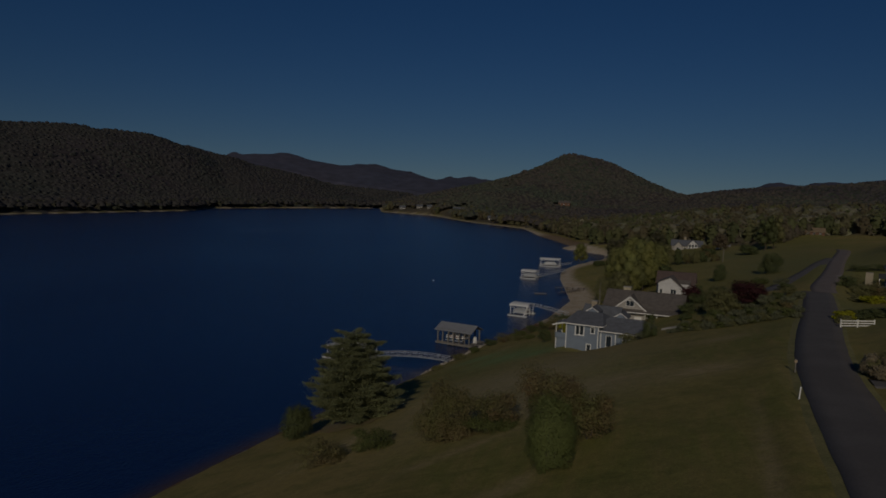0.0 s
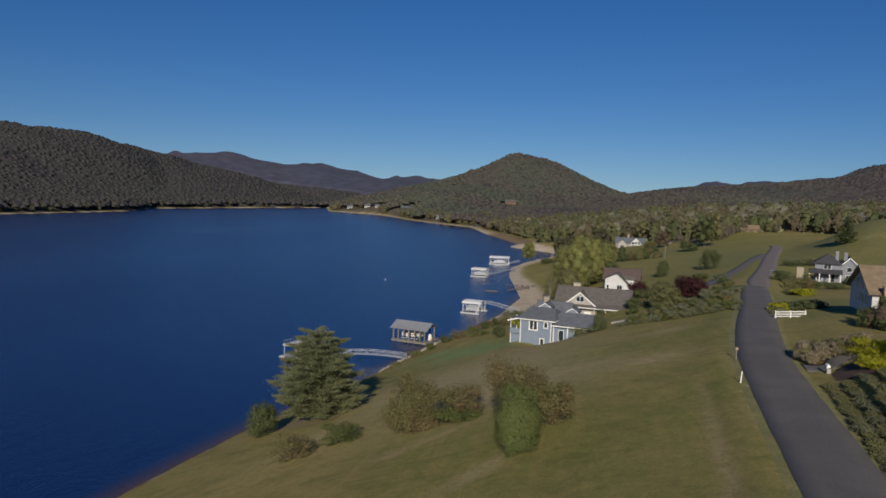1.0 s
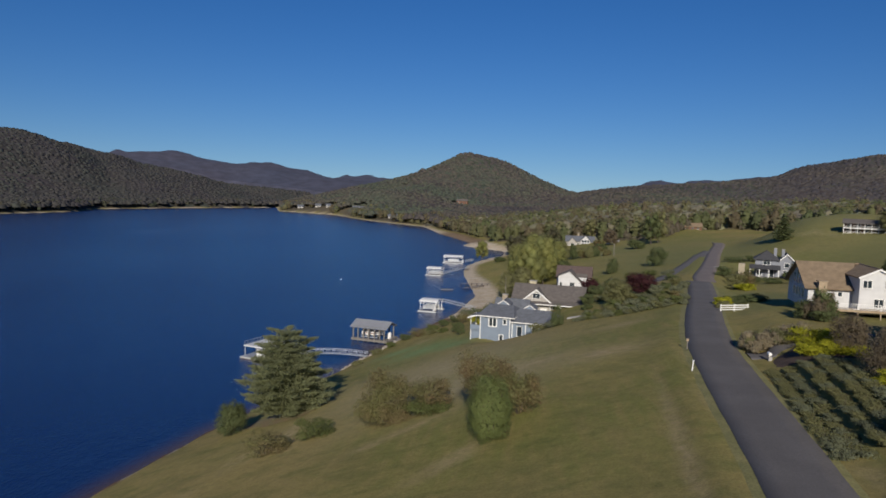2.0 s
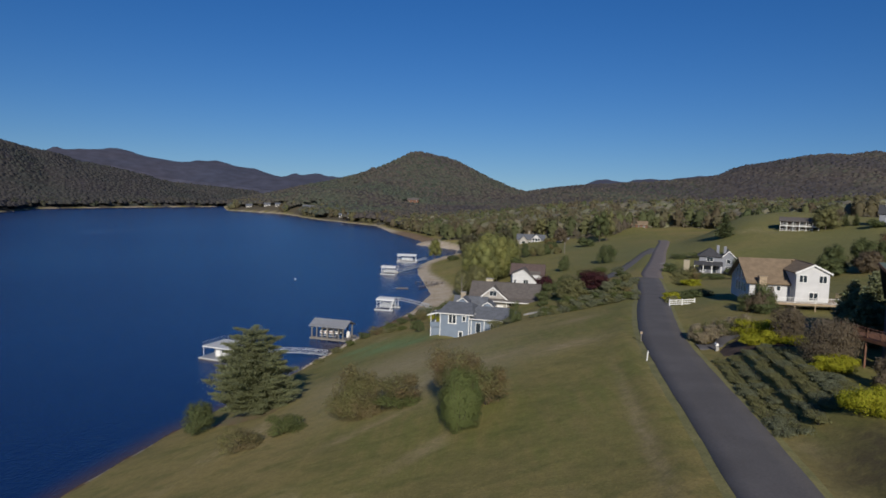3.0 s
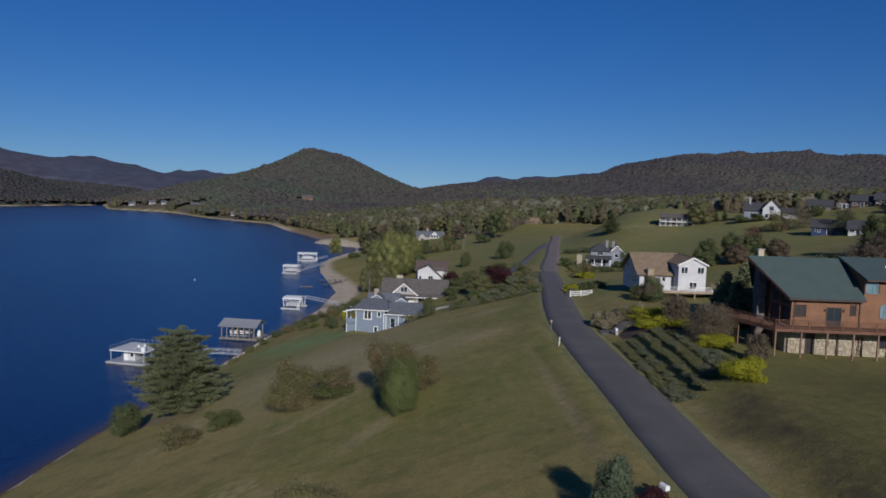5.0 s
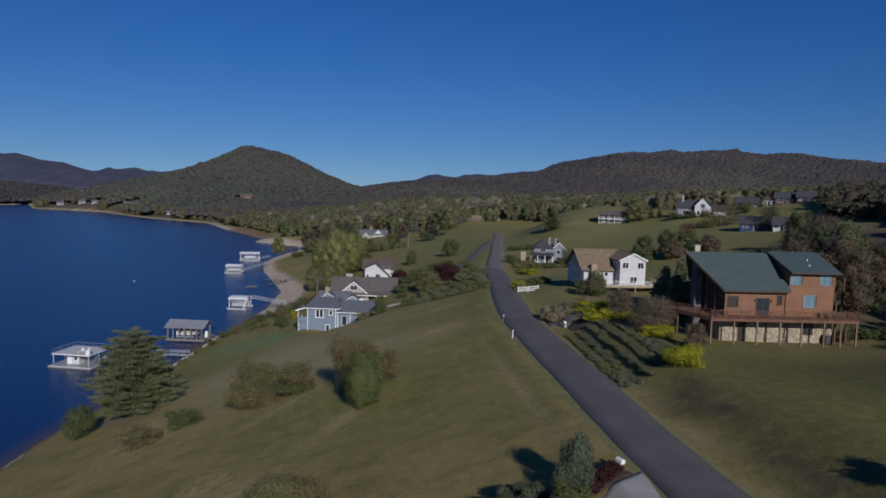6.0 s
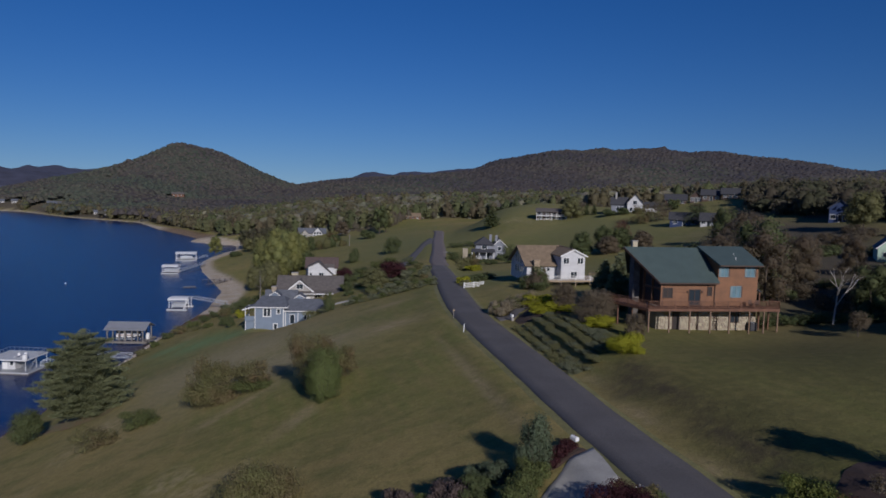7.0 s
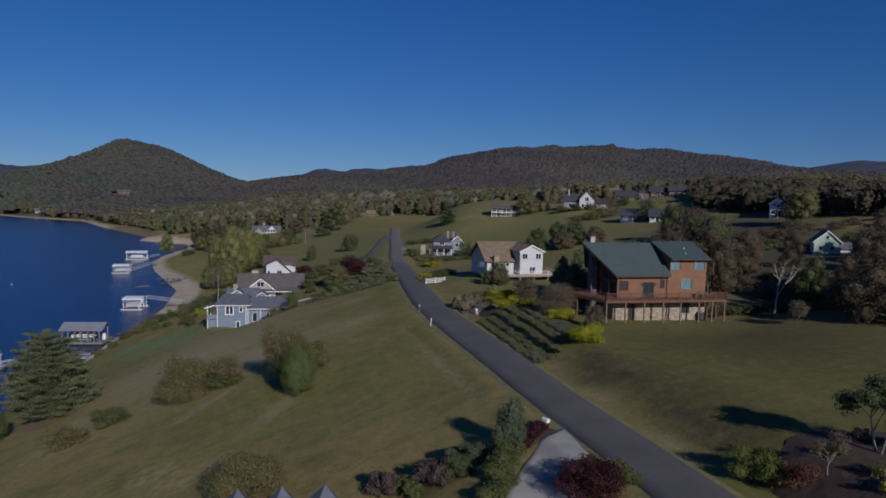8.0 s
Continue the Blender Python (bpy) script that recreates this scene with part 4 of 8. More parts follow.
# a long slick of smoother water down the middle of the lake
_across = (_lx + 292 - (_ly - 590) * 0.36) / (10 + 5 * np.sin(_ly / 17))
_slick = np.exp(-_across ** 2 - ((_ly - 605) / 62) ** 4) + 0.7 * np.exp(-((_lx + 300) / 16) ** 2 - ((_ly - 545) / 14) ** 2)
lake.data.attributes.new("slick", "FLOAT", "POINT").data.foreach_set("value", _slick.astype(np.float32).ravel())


def ribbon(name, rows, mat, label, kind="structure", category="road", lift=0.04, edge=0.25, spread=0.0):
    """A paved strip along rows of (x, y, z, half width), slightly crowned, with a thin edge down to the ground."""
    p = np.array(rows, float)
    d = np.gradient(p[:, :2], axis=0)
    d /= np.linalg.norm(d, axis=1, keepdims=True)
    side = np.stack([d[:, 1], -d[:, 0]], 1)
    offs = [(-1.0 - spread, -edge), (-1.0, 0.0), (-0.5, 0.05), (0.0, 0.08), (0.5, 0.05), (1.0, 0.0), (1.0 + spread, -edge)]
    v = np.stack([np.column_stack([p[:, :2] + side * (o * p[:, 3:4]), p[:, 2] + lift + h]) for o, h in offs], 1)
    n, k = len(p), len(offs)
    ids = np.arange(n * k).reshape(n, k)
    f = np.stack([ids[:-1, :-1], ids[:-1, 1:], ids[1:, 1:], ids[1:, :-1]], -1).reshape(-1, 4)
    ob = raw(name, v.reshape(-1, 3), f, mat)
    return tagged(ob, label, category, kind=kind)


def road_rows(y0, y1, step, half):
    ys = np.arange(y0, y1 + 0.01, step)
    xs, zs = line_at(ROAD, ys)
    k = np.ones(9) / 9
    pad = lambda a: np.convolve(np.pad(a, 4, mode="edge"), k, "valid")
    more = smooth((70 - ys) / 40)
    return np.column_stack([pad(xs) + 0.12 * more, ys, pad(zs), np.full(len(ys), half) - 0.26 * more + 0.03 * np.sin(ys * 0.7)])


ribbon("verge", road_rows(-60, 187, 2.0, 3.45), VERGE, "strip of thin dry grass along the lane", category="verge", lift=-0.02, edge=0.2, spread=0.22)
ribbon("road", road_rows(-60, 187, 2.0, 2.9), ASPHALT, "dark asphalt lane curving along the hillside")
ribbon("road", road_rows(187.2, 384, 4.0, 2.7), OLD_ASPHALT, "older, browner asphalt lane running over the rise", lift=0.035)


# ---- woods ----
# open ground round the far houses: (x, y, radius)
CLEARINGS = [(42, 470, 21), (66, 470, 12), (82, 500, 9), (121, 500, 13), (-33, 655, 14), (-242, 990, 24), (-230, 976, 22), (-316, 1044, 24), (-349, 1060, 24), (-294, 1024, 22), (-154, 856, 22), (-167, 864, 22), (-86, 1018, 16), (198, 250, 16), (184, 258, 12)]


def scattered(rng, x, y, step):
    gx, gy = np.meshgrid(np.arange(x[0], x[1], step), np.arange(y[0], y[1], step))
    gx, gy = gx.ravel() + rng.uniform(-.5, .5, gx.size) * step, gy.ravel() + rng.uniform(-.5, .5, gy.size) * step
    az = np.degrees(np.arctan2(gx, gy + 25))
    clear = np.ones(gx.shape, bool)
    for cx, cy, r in CLEARINGS:
        clear &= np.hypot(gx - cx, gy - cy) > r
    keep = clear & (wooded(gx, gy) > 0.5) & (az > -58) & (az < 66) & (gy > -30)
    return gx[keep], gy[keep]


_rw = np.random.default_rng(11)
_px, _py = scattered(_rw, (-100, 640), (-30, 760), 6.3)
_r = np.hypot(_px, _py + 10)
_low = copse(_px, _py)


def leafy_wood(name, label, px, py, tall, wide, mat, seed, per, leaf):
    """A wood seen near by: for each tree a crown of leaf clumps and a trunk, all in one mesh; "tone" tells one tree from the next."""
    rng = np.random.default_rng(seed)
    n = len(px)
    h, w = tall * rng.uniform(0.6, 1.25, n), wide * rng.uniform(0.65, 1.2, n)
    z = height(px, py)
    u = rng.normal(size=(n, per, 3))
    u /= np.linalg.norm(u, axis=2, keepdims=True)
    lump = 1 + 0.2 * np.sin(u[..., :1] * 5 + px[:, None, None]) * np.sin(u[..., 1:2] * 5 + py[:, None, None]) + 0.12 * np.sin(u[..., 2:] * 9 + px[:, None, None] * 3)
    r = (0.72 + 0.36 * rng.random((n, per, 1))) * lump
    pointed = (rng.random(n) < 0.15)[:, None]
    slim = np.where(pointed, 1.0 - 0.75 * np.clip(u[..., 2] * 0.5 + 0.5, 0, 1), 1.0)
    c = np.stack([px[:, None] + u[..., 0] * r[..., 0] * w[:, None] * 0.5 * slim, py[:, None] + u[..., 1] * r[..., 0] * w[:, None] * 0.5 * slim,
                  z[:, None] + h[:, None] * 0.54 + u[..., 2] * r[..., 0] * h[:, None] * 0.46], -1).reshape(-1, 3)
    nrm = 0.5 * u.reshape(-1, 3) + np.array((0.0, -0.45, 0.55)) + rng.normal(size=(n * per, 3)) * 0.2      # leaves tilted to the sun, so that the crowns are lit evenly
    nrm /= np.linalg.norm(nrm, axis=1, keepdims=True)
    al = np.cross(nrm, rng.normal(size=nrm.shape))
    al /= np.linalg.norm(al, axis=1, keepdims=True)
    sd = np.cross(nrm, al)
    s = leaf * (0.6 + 0.8 * rng.random((n * per, 1)))
    v = np.stack([c - al * s, c + al * s * 0.7 + sd * s * 0.75, c + al * s * 0.7 - sd * s * 0.75], 1).reshape(-1, 3)
    t = 0.2
    foot = np.stack([px, py, z - 0.3], -1)
    lean = rng.normal(size=(n, 2)) * 0.5
    top = foot + np.stack([lean[:, 0], lean[:, 1], h * 0.7], -1)
    tv = np.stack([foot + (-t, 0, 0), foot + (t, 0, 0), top + (t * 0.5, 0, 0), top + (-t * 0.5, 0, 0), foot + (0, -t, 0), foot + (0, t, 0), top + (0, t * 0.5, 0), top + (0, -t * 0.5, 0)], 1).reshape(-1, 3)
    # the closed inner part of each crown
    a = rng.uniform(0, 6.28, (n, 1)) + np.arange(6) * 1.0472
    rings = []
    for up, out in ((0.10, 0.45), (0.45, 0.86), (0.78, 0.62)):
        q = w[:, None] * 0.5 * out * rng.uniform(0.8, 1.15, (n, 6))
        rings.append(np.stack([px[:, None] + np.cos(a + up) * q, py[:, None] + np.sin(a + up) * q, (z + h * up)[:, None] * np.ones((1, 6))], -1))
    core = np.concatenate([*rings, np.stack([px, py, z + h * 0.95], -1)[:, None]], 1)
    cf = []
    for k in range(6):
        j = (k + 1) % 6
        cf += [(k, j, 6 + j), (k, 6 + j, 6 + k), (6 + k, 6 + j, 12 + j), (6 + k, 12 + j, 12 + k), (12 + k, 12 + j, 18)]
    cf = (np.array(cf)[None] + 19 * np.arange(n)[:, None, None]).reshape(-1, 3) + len(v)
    faces = np.concatenate([np.arange(len(v)).reshape(-1, 3), cf])
    wood = tagged(raw(name, np.concatenate([v, core.reshape(-1, 3)]), faces, mat), label, "woods", kind="stuff")
    # neighbours of one kind stand together, with odd trees among them
    tone = 0.5 + 0.3 * np.sin(px / 31 + 1.7 * np.sin(py / 43)) * np.sin(py / 37 + px / 90) + rng.normal(size=n) * 0.3
    wood.data.attributes.new("tone", "FLOAT", "POINT").data.foreach_set("value", np.concatenate([np.repeat(np.clip(tone, 0, 1), per * 3), np.repeat(np.clip(tone, 0, 1), 19)]).astype(np.float32))
    tagged(raw("tree_trunks", tv, np.arange(len(tv)).reshape(-1, 4), PALE_BARK), "thin pale trunks of the woodland's edge", "woods", kind="stuff")


def canopy(name, label, xr, yr, step, crown, tall, relief, keep, mat, seed, back=0.0):
    """The roof of a far forest as one mesh: a close grid over the hills, domed crown by crown."""
    rng = np.random.default_rng(seed)
    x, y = np.meshgrid(np.arange(xr[0], xr[1], step), np.arange(yr[0], yr[1], step))
    x, y = x + rng.uniform(-.3, .3, x.shape) * step, y + rng.uniform(-.3, .3, x.shape) * step
    cells = rng.random((3, int((yr[1] - yr[0]) / crown) + 4, int((xr[1] - xr[0]) / crown) + 4))
    cx, cy = ((x - xr[0]) / crown + 1).astype(int), ((y - yr[0]) / crown + 1).astype(int)
    best, lift = np.full(x.shape, 9.0), np.zeros(x.shape)
    for i in (-1, 0, 1):
        for j in (-1, 0, 1):
            jx, jy = np.clip(cx + i, 0, cells.shape[2] - 1), np.clip(cy + j, 0, cells.shape[1] - 1)
            d = np.hypot((jx - 1 + cells[0, jy, jx]) * crown + xr[0] - x, (jy - 1 + cells[1, jy, jx]) * crown + yr[0] - y) / crown
            lift = np.where(d < best, cells[2, jy, jx], lift)
            best = np.minimum(best, d)
    az, dist = np.degrees(np.arctan2(x, y + 25)), np.hypot(x, y + 10)
    on = (wooded(x, y) > 0.5) & (wooded(x, y - back) > 0.5) & (wooded(x - back * 0.7, y) > 0.5) & (wooded(x + back * 0.7, y) > 0.5) & (az > -58) & (az < 66) & keep(x, y, dist)
    for hx, hy, r in CLEARINGS:
        on &= np.hypot(x - hx, y - hy) > r + back * 0.5
    ground_z = height(x, y)
    z = np.where(on, ground_z + tall + relief * (lift * 0.9 - best * best * 0.8), ground_z - 0.6)
    i = np.arange(x.size).reshape(x.shape)
    f = np.stack([i[:-1, :-1], i[:-1, 1:], i[1:, 1:], i[1:, :-1]], -1)
    some = on[:-1, :-1] | on[:-1, 1:] | on[1:, 1:] | on[1:, :-1]
    f = f[some]
    used, f = np.unique(f, return_inverse=True)
    ob = raw(name, np.stack([x, y, z], -1).reshape(-1, 3)[used], f.reshape(-1, 4), mat, smooth_faces=True)
    return tagged(ob, label, "woods", kind="stuff")


_n = (_r < 470) & ~_low
leafy_wood("woods", "mixed autumn woodland of olive and brown crowns", _px[_n], _py[_n], 13.2, 7.8, WOOD_TONES, 21, 190, 0.66)
_n = (_r >= 470) & (_r < 700) & ~_low
leafy_wood("woods", "muted autumn woodland on the low hills", _px[_n], _py[_n], 12.2, 8.2, WOOD_TONES, 23, 62, 1.15)
leafy_wood("woods", "low brown wood at the corner of the fields", _px[_low], _py[_low], 8.2, 7.6, COPSE_TONES, 31, 170, 0.6)
_n = (_r < 540) & ~_low
leafy_wood("woods", "grey-brown saplings and brush under the woodland's edge", _px[_n] + 3.0, _py[_n] - 3.0, 6.5, 6.0, BRUSH_TONES, 27, 60, 0.75)
# trees along the far shores
_sy = np.repeat(np.arange(150, 1215, 6.5), 3)
_sx = line_at(WEST, _sy)[0] - _rw.uniform(7, 32, _sy.size)
_ey = np.repeat(np.arange(600, 1200, 6.5), 4)
_ex = line_at(SHORE, _ey)[0] + np.interp(_ey, [600, 650, 700, 790], [14, 17, 10, 5]) + _rw.uniform(0, 48, _ey.size)
_ok = np.ones(_ex.shape, bool)
for _cx, _cy, _cr in CLEARINGS:
    _ok &= np.hypot(_ex - _cx, _ey - _cy) > _cr
leafy_wood("woods", "dark trees along the far lake shore", _sx, _sy.astype(float), 8.0, 8.0, SHORE_TONES, 25, 80, 1.15)
leafy_wood("woods", "olive trees along the sandy lake shore", _ex[_ok], _ey[_ok].astype(float), 9.5, 8.0, WOOD_TONES, 28, 90, 1.05)
canopy("woods", "close canopy of the autumn woodland", (-100, 640), (-30, 760), 4.0, 8.5, 8.5, 4.5, lambda x, y, d: (d < 705) & (d > 60) & ~copse(x, y), NEAR_CANOPY, 26, 10.0)
canopy("woods", "close canopy of the forest on the mountains round the lake", (-450, 1250), (60, 1500), 8.0, 9.0, 7.9, 0.8,
       lambda x, y, d: (d > 690) & (x >= -445) & (d < 1480) & (y < 1450), FAR_WOODS, 22, 18.0)
canopy("woods", "close canopy of the dark forest across the lake", (-1450, -430), (60, 1500), 8.0, 9.0, 7.9, 0.8, lambda x, y, d: (x < -440) & (d < 1660) & (y < 1450), WEST_WOODS, 29, 14.0)


def far_trees(name, label, x, y, step, keep, tall, wide, mat, seed, tone):
    """Single crowns of a forest seen far off, each a small uneven dome; tone(x, y) gives the stands their colour."""
    rng = np.random.default_rng(seed)
    px, py = scattered(rng, x, y, step)
    ok = keep(px, py, np.hypot(px, py + 10))
    px, py = px[ok], py[ok]
    n = len(px)
    a = rng.uniform(0, 6.28, (n, 1)) + np.arange(5) * 1.2566
    w, h = wide * rng.uniform(0.32, 0.6, (n, 1)), tall * (0.97 + 0.075 * rng.normal(size=(n, 1)).clip(-2.2, 2.0))
    z = height(px, py)[:, None]
    rings = []
    for up, out in ((0.56, 1.35), (0.86, 0.8)):
        r = w * out * rng.uniform(0.75, 1.2, (n, 5))
        rings.append(np.stack([px[:, None] + np.cos(a + up) * r, py[:, None] + np.sin(a + up) * r, z + h * up * rng.uniform(0.9, 1.1, (n, 5))], -1))
    top = np.stack([px[:, None], py[:, None], z + h], -1)
    v = np.concatenate([*rings, top], 1)
    f = []
    for k in range(5):
        j = (k + 1) % 5
        f += [(k, j, 5 + j), (k, 5 + j, 5 + k), (5 + k, 5 + j, 10)]
    f = (np.array(f)[None] + 11 * np.arange(n)[:, None, None]).reshape(-1, 3)
    ob = tagged(raw(name, v.reshape(-1, 3), f, mat, smooth_faces=True), label, "woods", kind="stuff")
    t = np.clip(tone(px, py) + rng.normal(size=n) * 0.1, 0, 1)
    ob.data.attributes.new("tone", "FLOAT", "POINT").data.foreach_set("value", np.repeat(t, 11).astype(np.float32))


def stands(x, y):
    """Large stands of one kind of tree over the slopes."""
    return 0.22 * np.sin(x / 61 + 1.9 * np.sin(y / 83)) * np.sin(y / 71 + x / 140) + 0.12 * np.sin(x / 23 + y / 31)


far_trees("woods", "olive, russet and brown forest on the mountains", (-450, 1250), (60, 1500), 7.1, lambda x, y, d: (d > 690) & (x >= -445) & (d < 1480) & (y < 1450), 9.8, 9.0, FAR_TREES, 33,
          lambda x, y: 0.30 + 0.2 * smooth((x + 150) / 150) + 0.32 * smooth((x - 230) / 200) + stands(x, y))
far_trees("woods", "darker forest across the lake", (-1450, -430), (60, 1500), 7.6, lambda x, y, d: (x < -440) & (d < 1660) & (y < 1450), 9.8, 9.0, WEST_TREES, 34,
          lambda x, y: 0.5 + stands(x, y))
canopy("woods", "forest on the far ridges, its blue a painted haze", (-2000, 2500), (500, 2950), 13.0, 24.0, 11.5, 3.0, lambda x, y, d: (d > 1420) & (d < 3000) & ~((x < -380) & (d < 1640) & (y < 1430)), HAZY_RIDGE_WOODS, 24)


# ---- the houses ----
def timber_chalet():
    """Large log-sided house: stone basement, wrap-round deck, prow gable, raised wing."""
    h = thing("house", "large orange-brown log-sided house with green metal roof and wrap-round deck", "house", 44.9, 67.95, 27.7, -9)
    box("basement", (-0.75, 13.4), (0.0, 4.0), (-1.2, 2.55), MORTAR, h, "pale fieldstone basement wall")
    box("basement", (0.05, 13.35), (4.0, 10), (-1.2, 2.55), MORTAR, h, "rear basement wall")
    box("wall", (-0.15, 7.7), (0.03, 9.97), (2.55, 6.15), LOG_SIDING, h)
    bm = prism(bmesh.new(), [(-0.03, 2.55), (-9.97, 2.55), (-9.97, 8.2), (-5, 10.0), (-0.03, 8.2)], 7.7, 13.4)
    bmesh.ops.transform(bm, matrix=pose(0, 0, 0, 0, 0, -90), verts=bm.verts)
    part("wall", bm, LOG_SIDING, h, "raised log-sided wing")
    # prow: two slanted walls that meet under the ridge
    bm = bmesh.new()
    for a, b in (((0.0, 0.03), (-1.2, 5.0)), ((-1.2, 5.0), (0.0, 9.97))):
        z0, z1 = (6.1, 9.75) if a[1] < 1 else (9.75, 6.1)
        v = [bm.verts.new(p) for p in ((*a, -1.2), (*b, -1.2), (*b, z1), (*a, z0))]
        w = [bm.verts.new((p.co.x + 0.22, p.co.y, p.co.z)) for p in v]
        bm.faces.new(v), bm.faces.new(w[::-1])
        for i in range(4):
            j = (i + 1) % 4
            bm.faces.new((v[j], v[i], w[i], w[j]))
    bmesh.ops.recalc_face_normals(bm, faces=bm.faces)
    part("prow_wall", bm, DARK_WOOD, h, "dark wooden prow under the gable")
    d = Vector((-1.2, 4.97)).normalized()
    turn = math.degrees(math.atan2(d.y, d.x)) + 180
    for k, (s, zb, ht, w) in enumerate(((1.1, 2.95, 1.75, 1.35), (2.9, 2.95, 1.75, 1.35), (2.9, 5.05, 1.75, 1.35))):
        window(h, d.x * s - 0.05, 0.03 + d.y * s - 0.02, zb, w, ht, turn=turn, lights=1, frame=LOG_SIDING, glass=DULL_GLASS)
    # timber frame of the prow round its windows
    on = lambda s, z: (d.x * s - 0.1, 0.03 + d.y * s - 0.02, z)
    for s, top in ((0.12, 6.0), (2.0, 7.4), (3.8, 8.6)):
        part("timber", beam(bmesh.new(), on(s, 2.6), on(s, top), 0.26), LOG_SIDING, h)
    part("timber", beam(bmesh.new(), on(0.1, 4.88), on(3.8, 4.88), 0.2, 0.24), LOG_SIDING, h)
    # roof
    bm = bmesh.new()
    plate(bm, [(-0.7, -0.6, 5.8), (7.7, -0.6, 5.8), (7.7, 5.0, 10.0), (-3.6, 5.0, 10.0)], 0.2)
    plate(bm, [(-0.7, 10.6, 5.8), (7.7, 10.6, 5.8), (7.7, 5.0, 9.997), (-3.6, 5.0, 9.997)], 0.2)
    part("roof", bm, GREEN_METAL, h, "green standing-seam metal roof")
    bm = bmesh.new()
    plate(bm, [(7.5, -0.7, 8.2), (13.75, -0.7, 8.2), (13.75, 5.0, 10.25), (7.1, 5.0, 10.25)], 0.2)
    plate(bm, [(7.5, 10.7, 8.2), (13.75, 10.7, 8.2), (13.75, 5.0, 10.247), (7.1, 5.0, 10.247)], 0.2)
    part("roof", bm, GREEN_METAL, h, "green metal roof of the raised wing")
    bm = bmesh.new()
    beam(bm, (-0.75, -0.63, 5.68), (7.6, -0.63, 5.68), 0.08, 0.16)
    part("fascia", bm, DARK_WOOD, h)
    part("fascia", beam(bmesh.new(), (7.5, -0.73, 8.08), (13.8, -0.73, 8.08), 0.08, 0.16), DARK_WOOD, h)
    part("fascia", beam(bmesh.new(), (-0.75, -0.65, 5.7), (-3.65, 5.0, 9.88), 0.1, 0.24), DARK_WOOD, h)
    ch = part("chimney", slab(bmesh.new(), (-2.25, -1.55), (5.2, 5.9), (8.8, 10.75), 0.03), STONE, h, "pale stone chimney")
    part("chimney_shaft", slab(bmesh.new(), (-2.25, -1.3), (4.5, 5.9), (-1.2, 8.8), 0.03), GREY_STONE, ch, "fieldstone shaft up the prow")
    part("chimney_cap", slab(bmesh.new(), (-2.33, -1.47), (5.12, 5.98), (10.75, 10.83)), CONCRETE, ch)
    for i, (x, y) in enumerate(((11.1, 2.4), (10.6, 1.0))):
        part("vent_pipe", pole(bmesh.new(), (x, y, 8.8), (x, y, 9.55 if i == 0 else 9.05), 0.05), WHITE, h)
    # openings of the front
    window(h, 0.7, 0.02, 3.75, 1.25, 1.2, lights=2, frame=DARK_WOOD, glass=DULL_GLASS)
    window(h, 4.5, 0.02, 2.75, 1.5, 2.0, lights=2, frame=DARK_WOOD, name="sliding_door")
    window(h, 6.6, 0.02, 4.05, 0.5, 1.05, lights=1, frame=DARK_WOOD, glass=DULL_GLASS)
    for x in (3.45, 5.55):
        part("wall_lantern", slab(bmesh.new(), (x - 0.07, x + 0.07), (-0.14, 0.03), (4.35, 4.65), 0.02), DARK_WOOD, h)
    for x, z, w in ((8.55, 6.62, 0.95), (12.3, 6.62, 1.05), (10.4, 3.85, 1.15)):
        window(h, x, 0.02, z, w, 1.38, lights=2, glass=BLUE_GLASS, frame=BLUE_FRAME)
        for e in (-1, 1):
            part("shutter", slab(bmesh.new(), (x + e * (w / 2 + 0.2) - 0.1, x + e * (w / 2 + 0.2) + 0.1), (-0.04, 0.035), (z - 0.05, z + 1.42), 0.01), DARK_WOOD if e > 0 else BLUE_FRAME, h)
    window(h, 2.05, -0.02, -0.6, 0.85, 2.3, lights=1, frame=DARK_WOOD, glass=DULL_GLASS, name="door")
    window(h, 10.35, -0.02, 0.45, 1.1, 1.4, lights=2, frame=DARK_WOOD)
    part("downpipe", beam(bmesh.new(), (7.3, -0.06, 2.6), (7.3, -0.06, 5.8), 0.09), DARK_WOOD, h)
    part("downpipe", beam(bmesh.new(), (5.0, -0.2, -0.9), (5.0, -0.2, 2.3), 0.1), DARK_WOOD, h)
    for x in (7.35, 7.75):
        part("ladder_rail", beam(bmesh.new(), (x, -0.35, -0.9), (x, -0.2, 1.6), 0.07), DARK_WOOD, h)
    for z in (-0.4, 0.1, 0.6, 1.1):
        part("rung", beam(bmesh.new(), (7.35, -0.29, z), (7.75, -0.29, z), 0.05), DARK_WOOD, h)
    # lean-to roof past the wing
    part("porch_roof", plate(bmesh.new(), [(13.45, 2.4, 5.5), (15.6, 2.4, 4.2), (15.6, 8.4, 4.2), (13.45, 8.4, 5.5)], 0.14), DARK_SHINGLE, h)
    for y in (2.6, 8.2):
        part("post", beam(bmesh.new(), (15.4, y, -1.4), (15.4, y, 4.2), 0.16), DECK_WOOD, h)
    # fieldstones of the basement front
    rng = np.random.default_rng(3)
    shapes = []
    for k in range(6):
        bm = bmesh.new()
        bmesh.ops.create_cube(bm, size=1.0)
        bmesh.ops.bevel(bm, geom=bm.edges[:], offset=0.16, segments=1, affect="EDGES")
        for v in bm.verts:
            v.co += Vector(rng.uniform(-.06, .06, 3))
        me = bpy.data.meshes.new("stone")
        bm.to_mesh(me), bm.free()
        me.materials.append(STONE)
        shapes.append(me)
    z, n = -0.95, 0
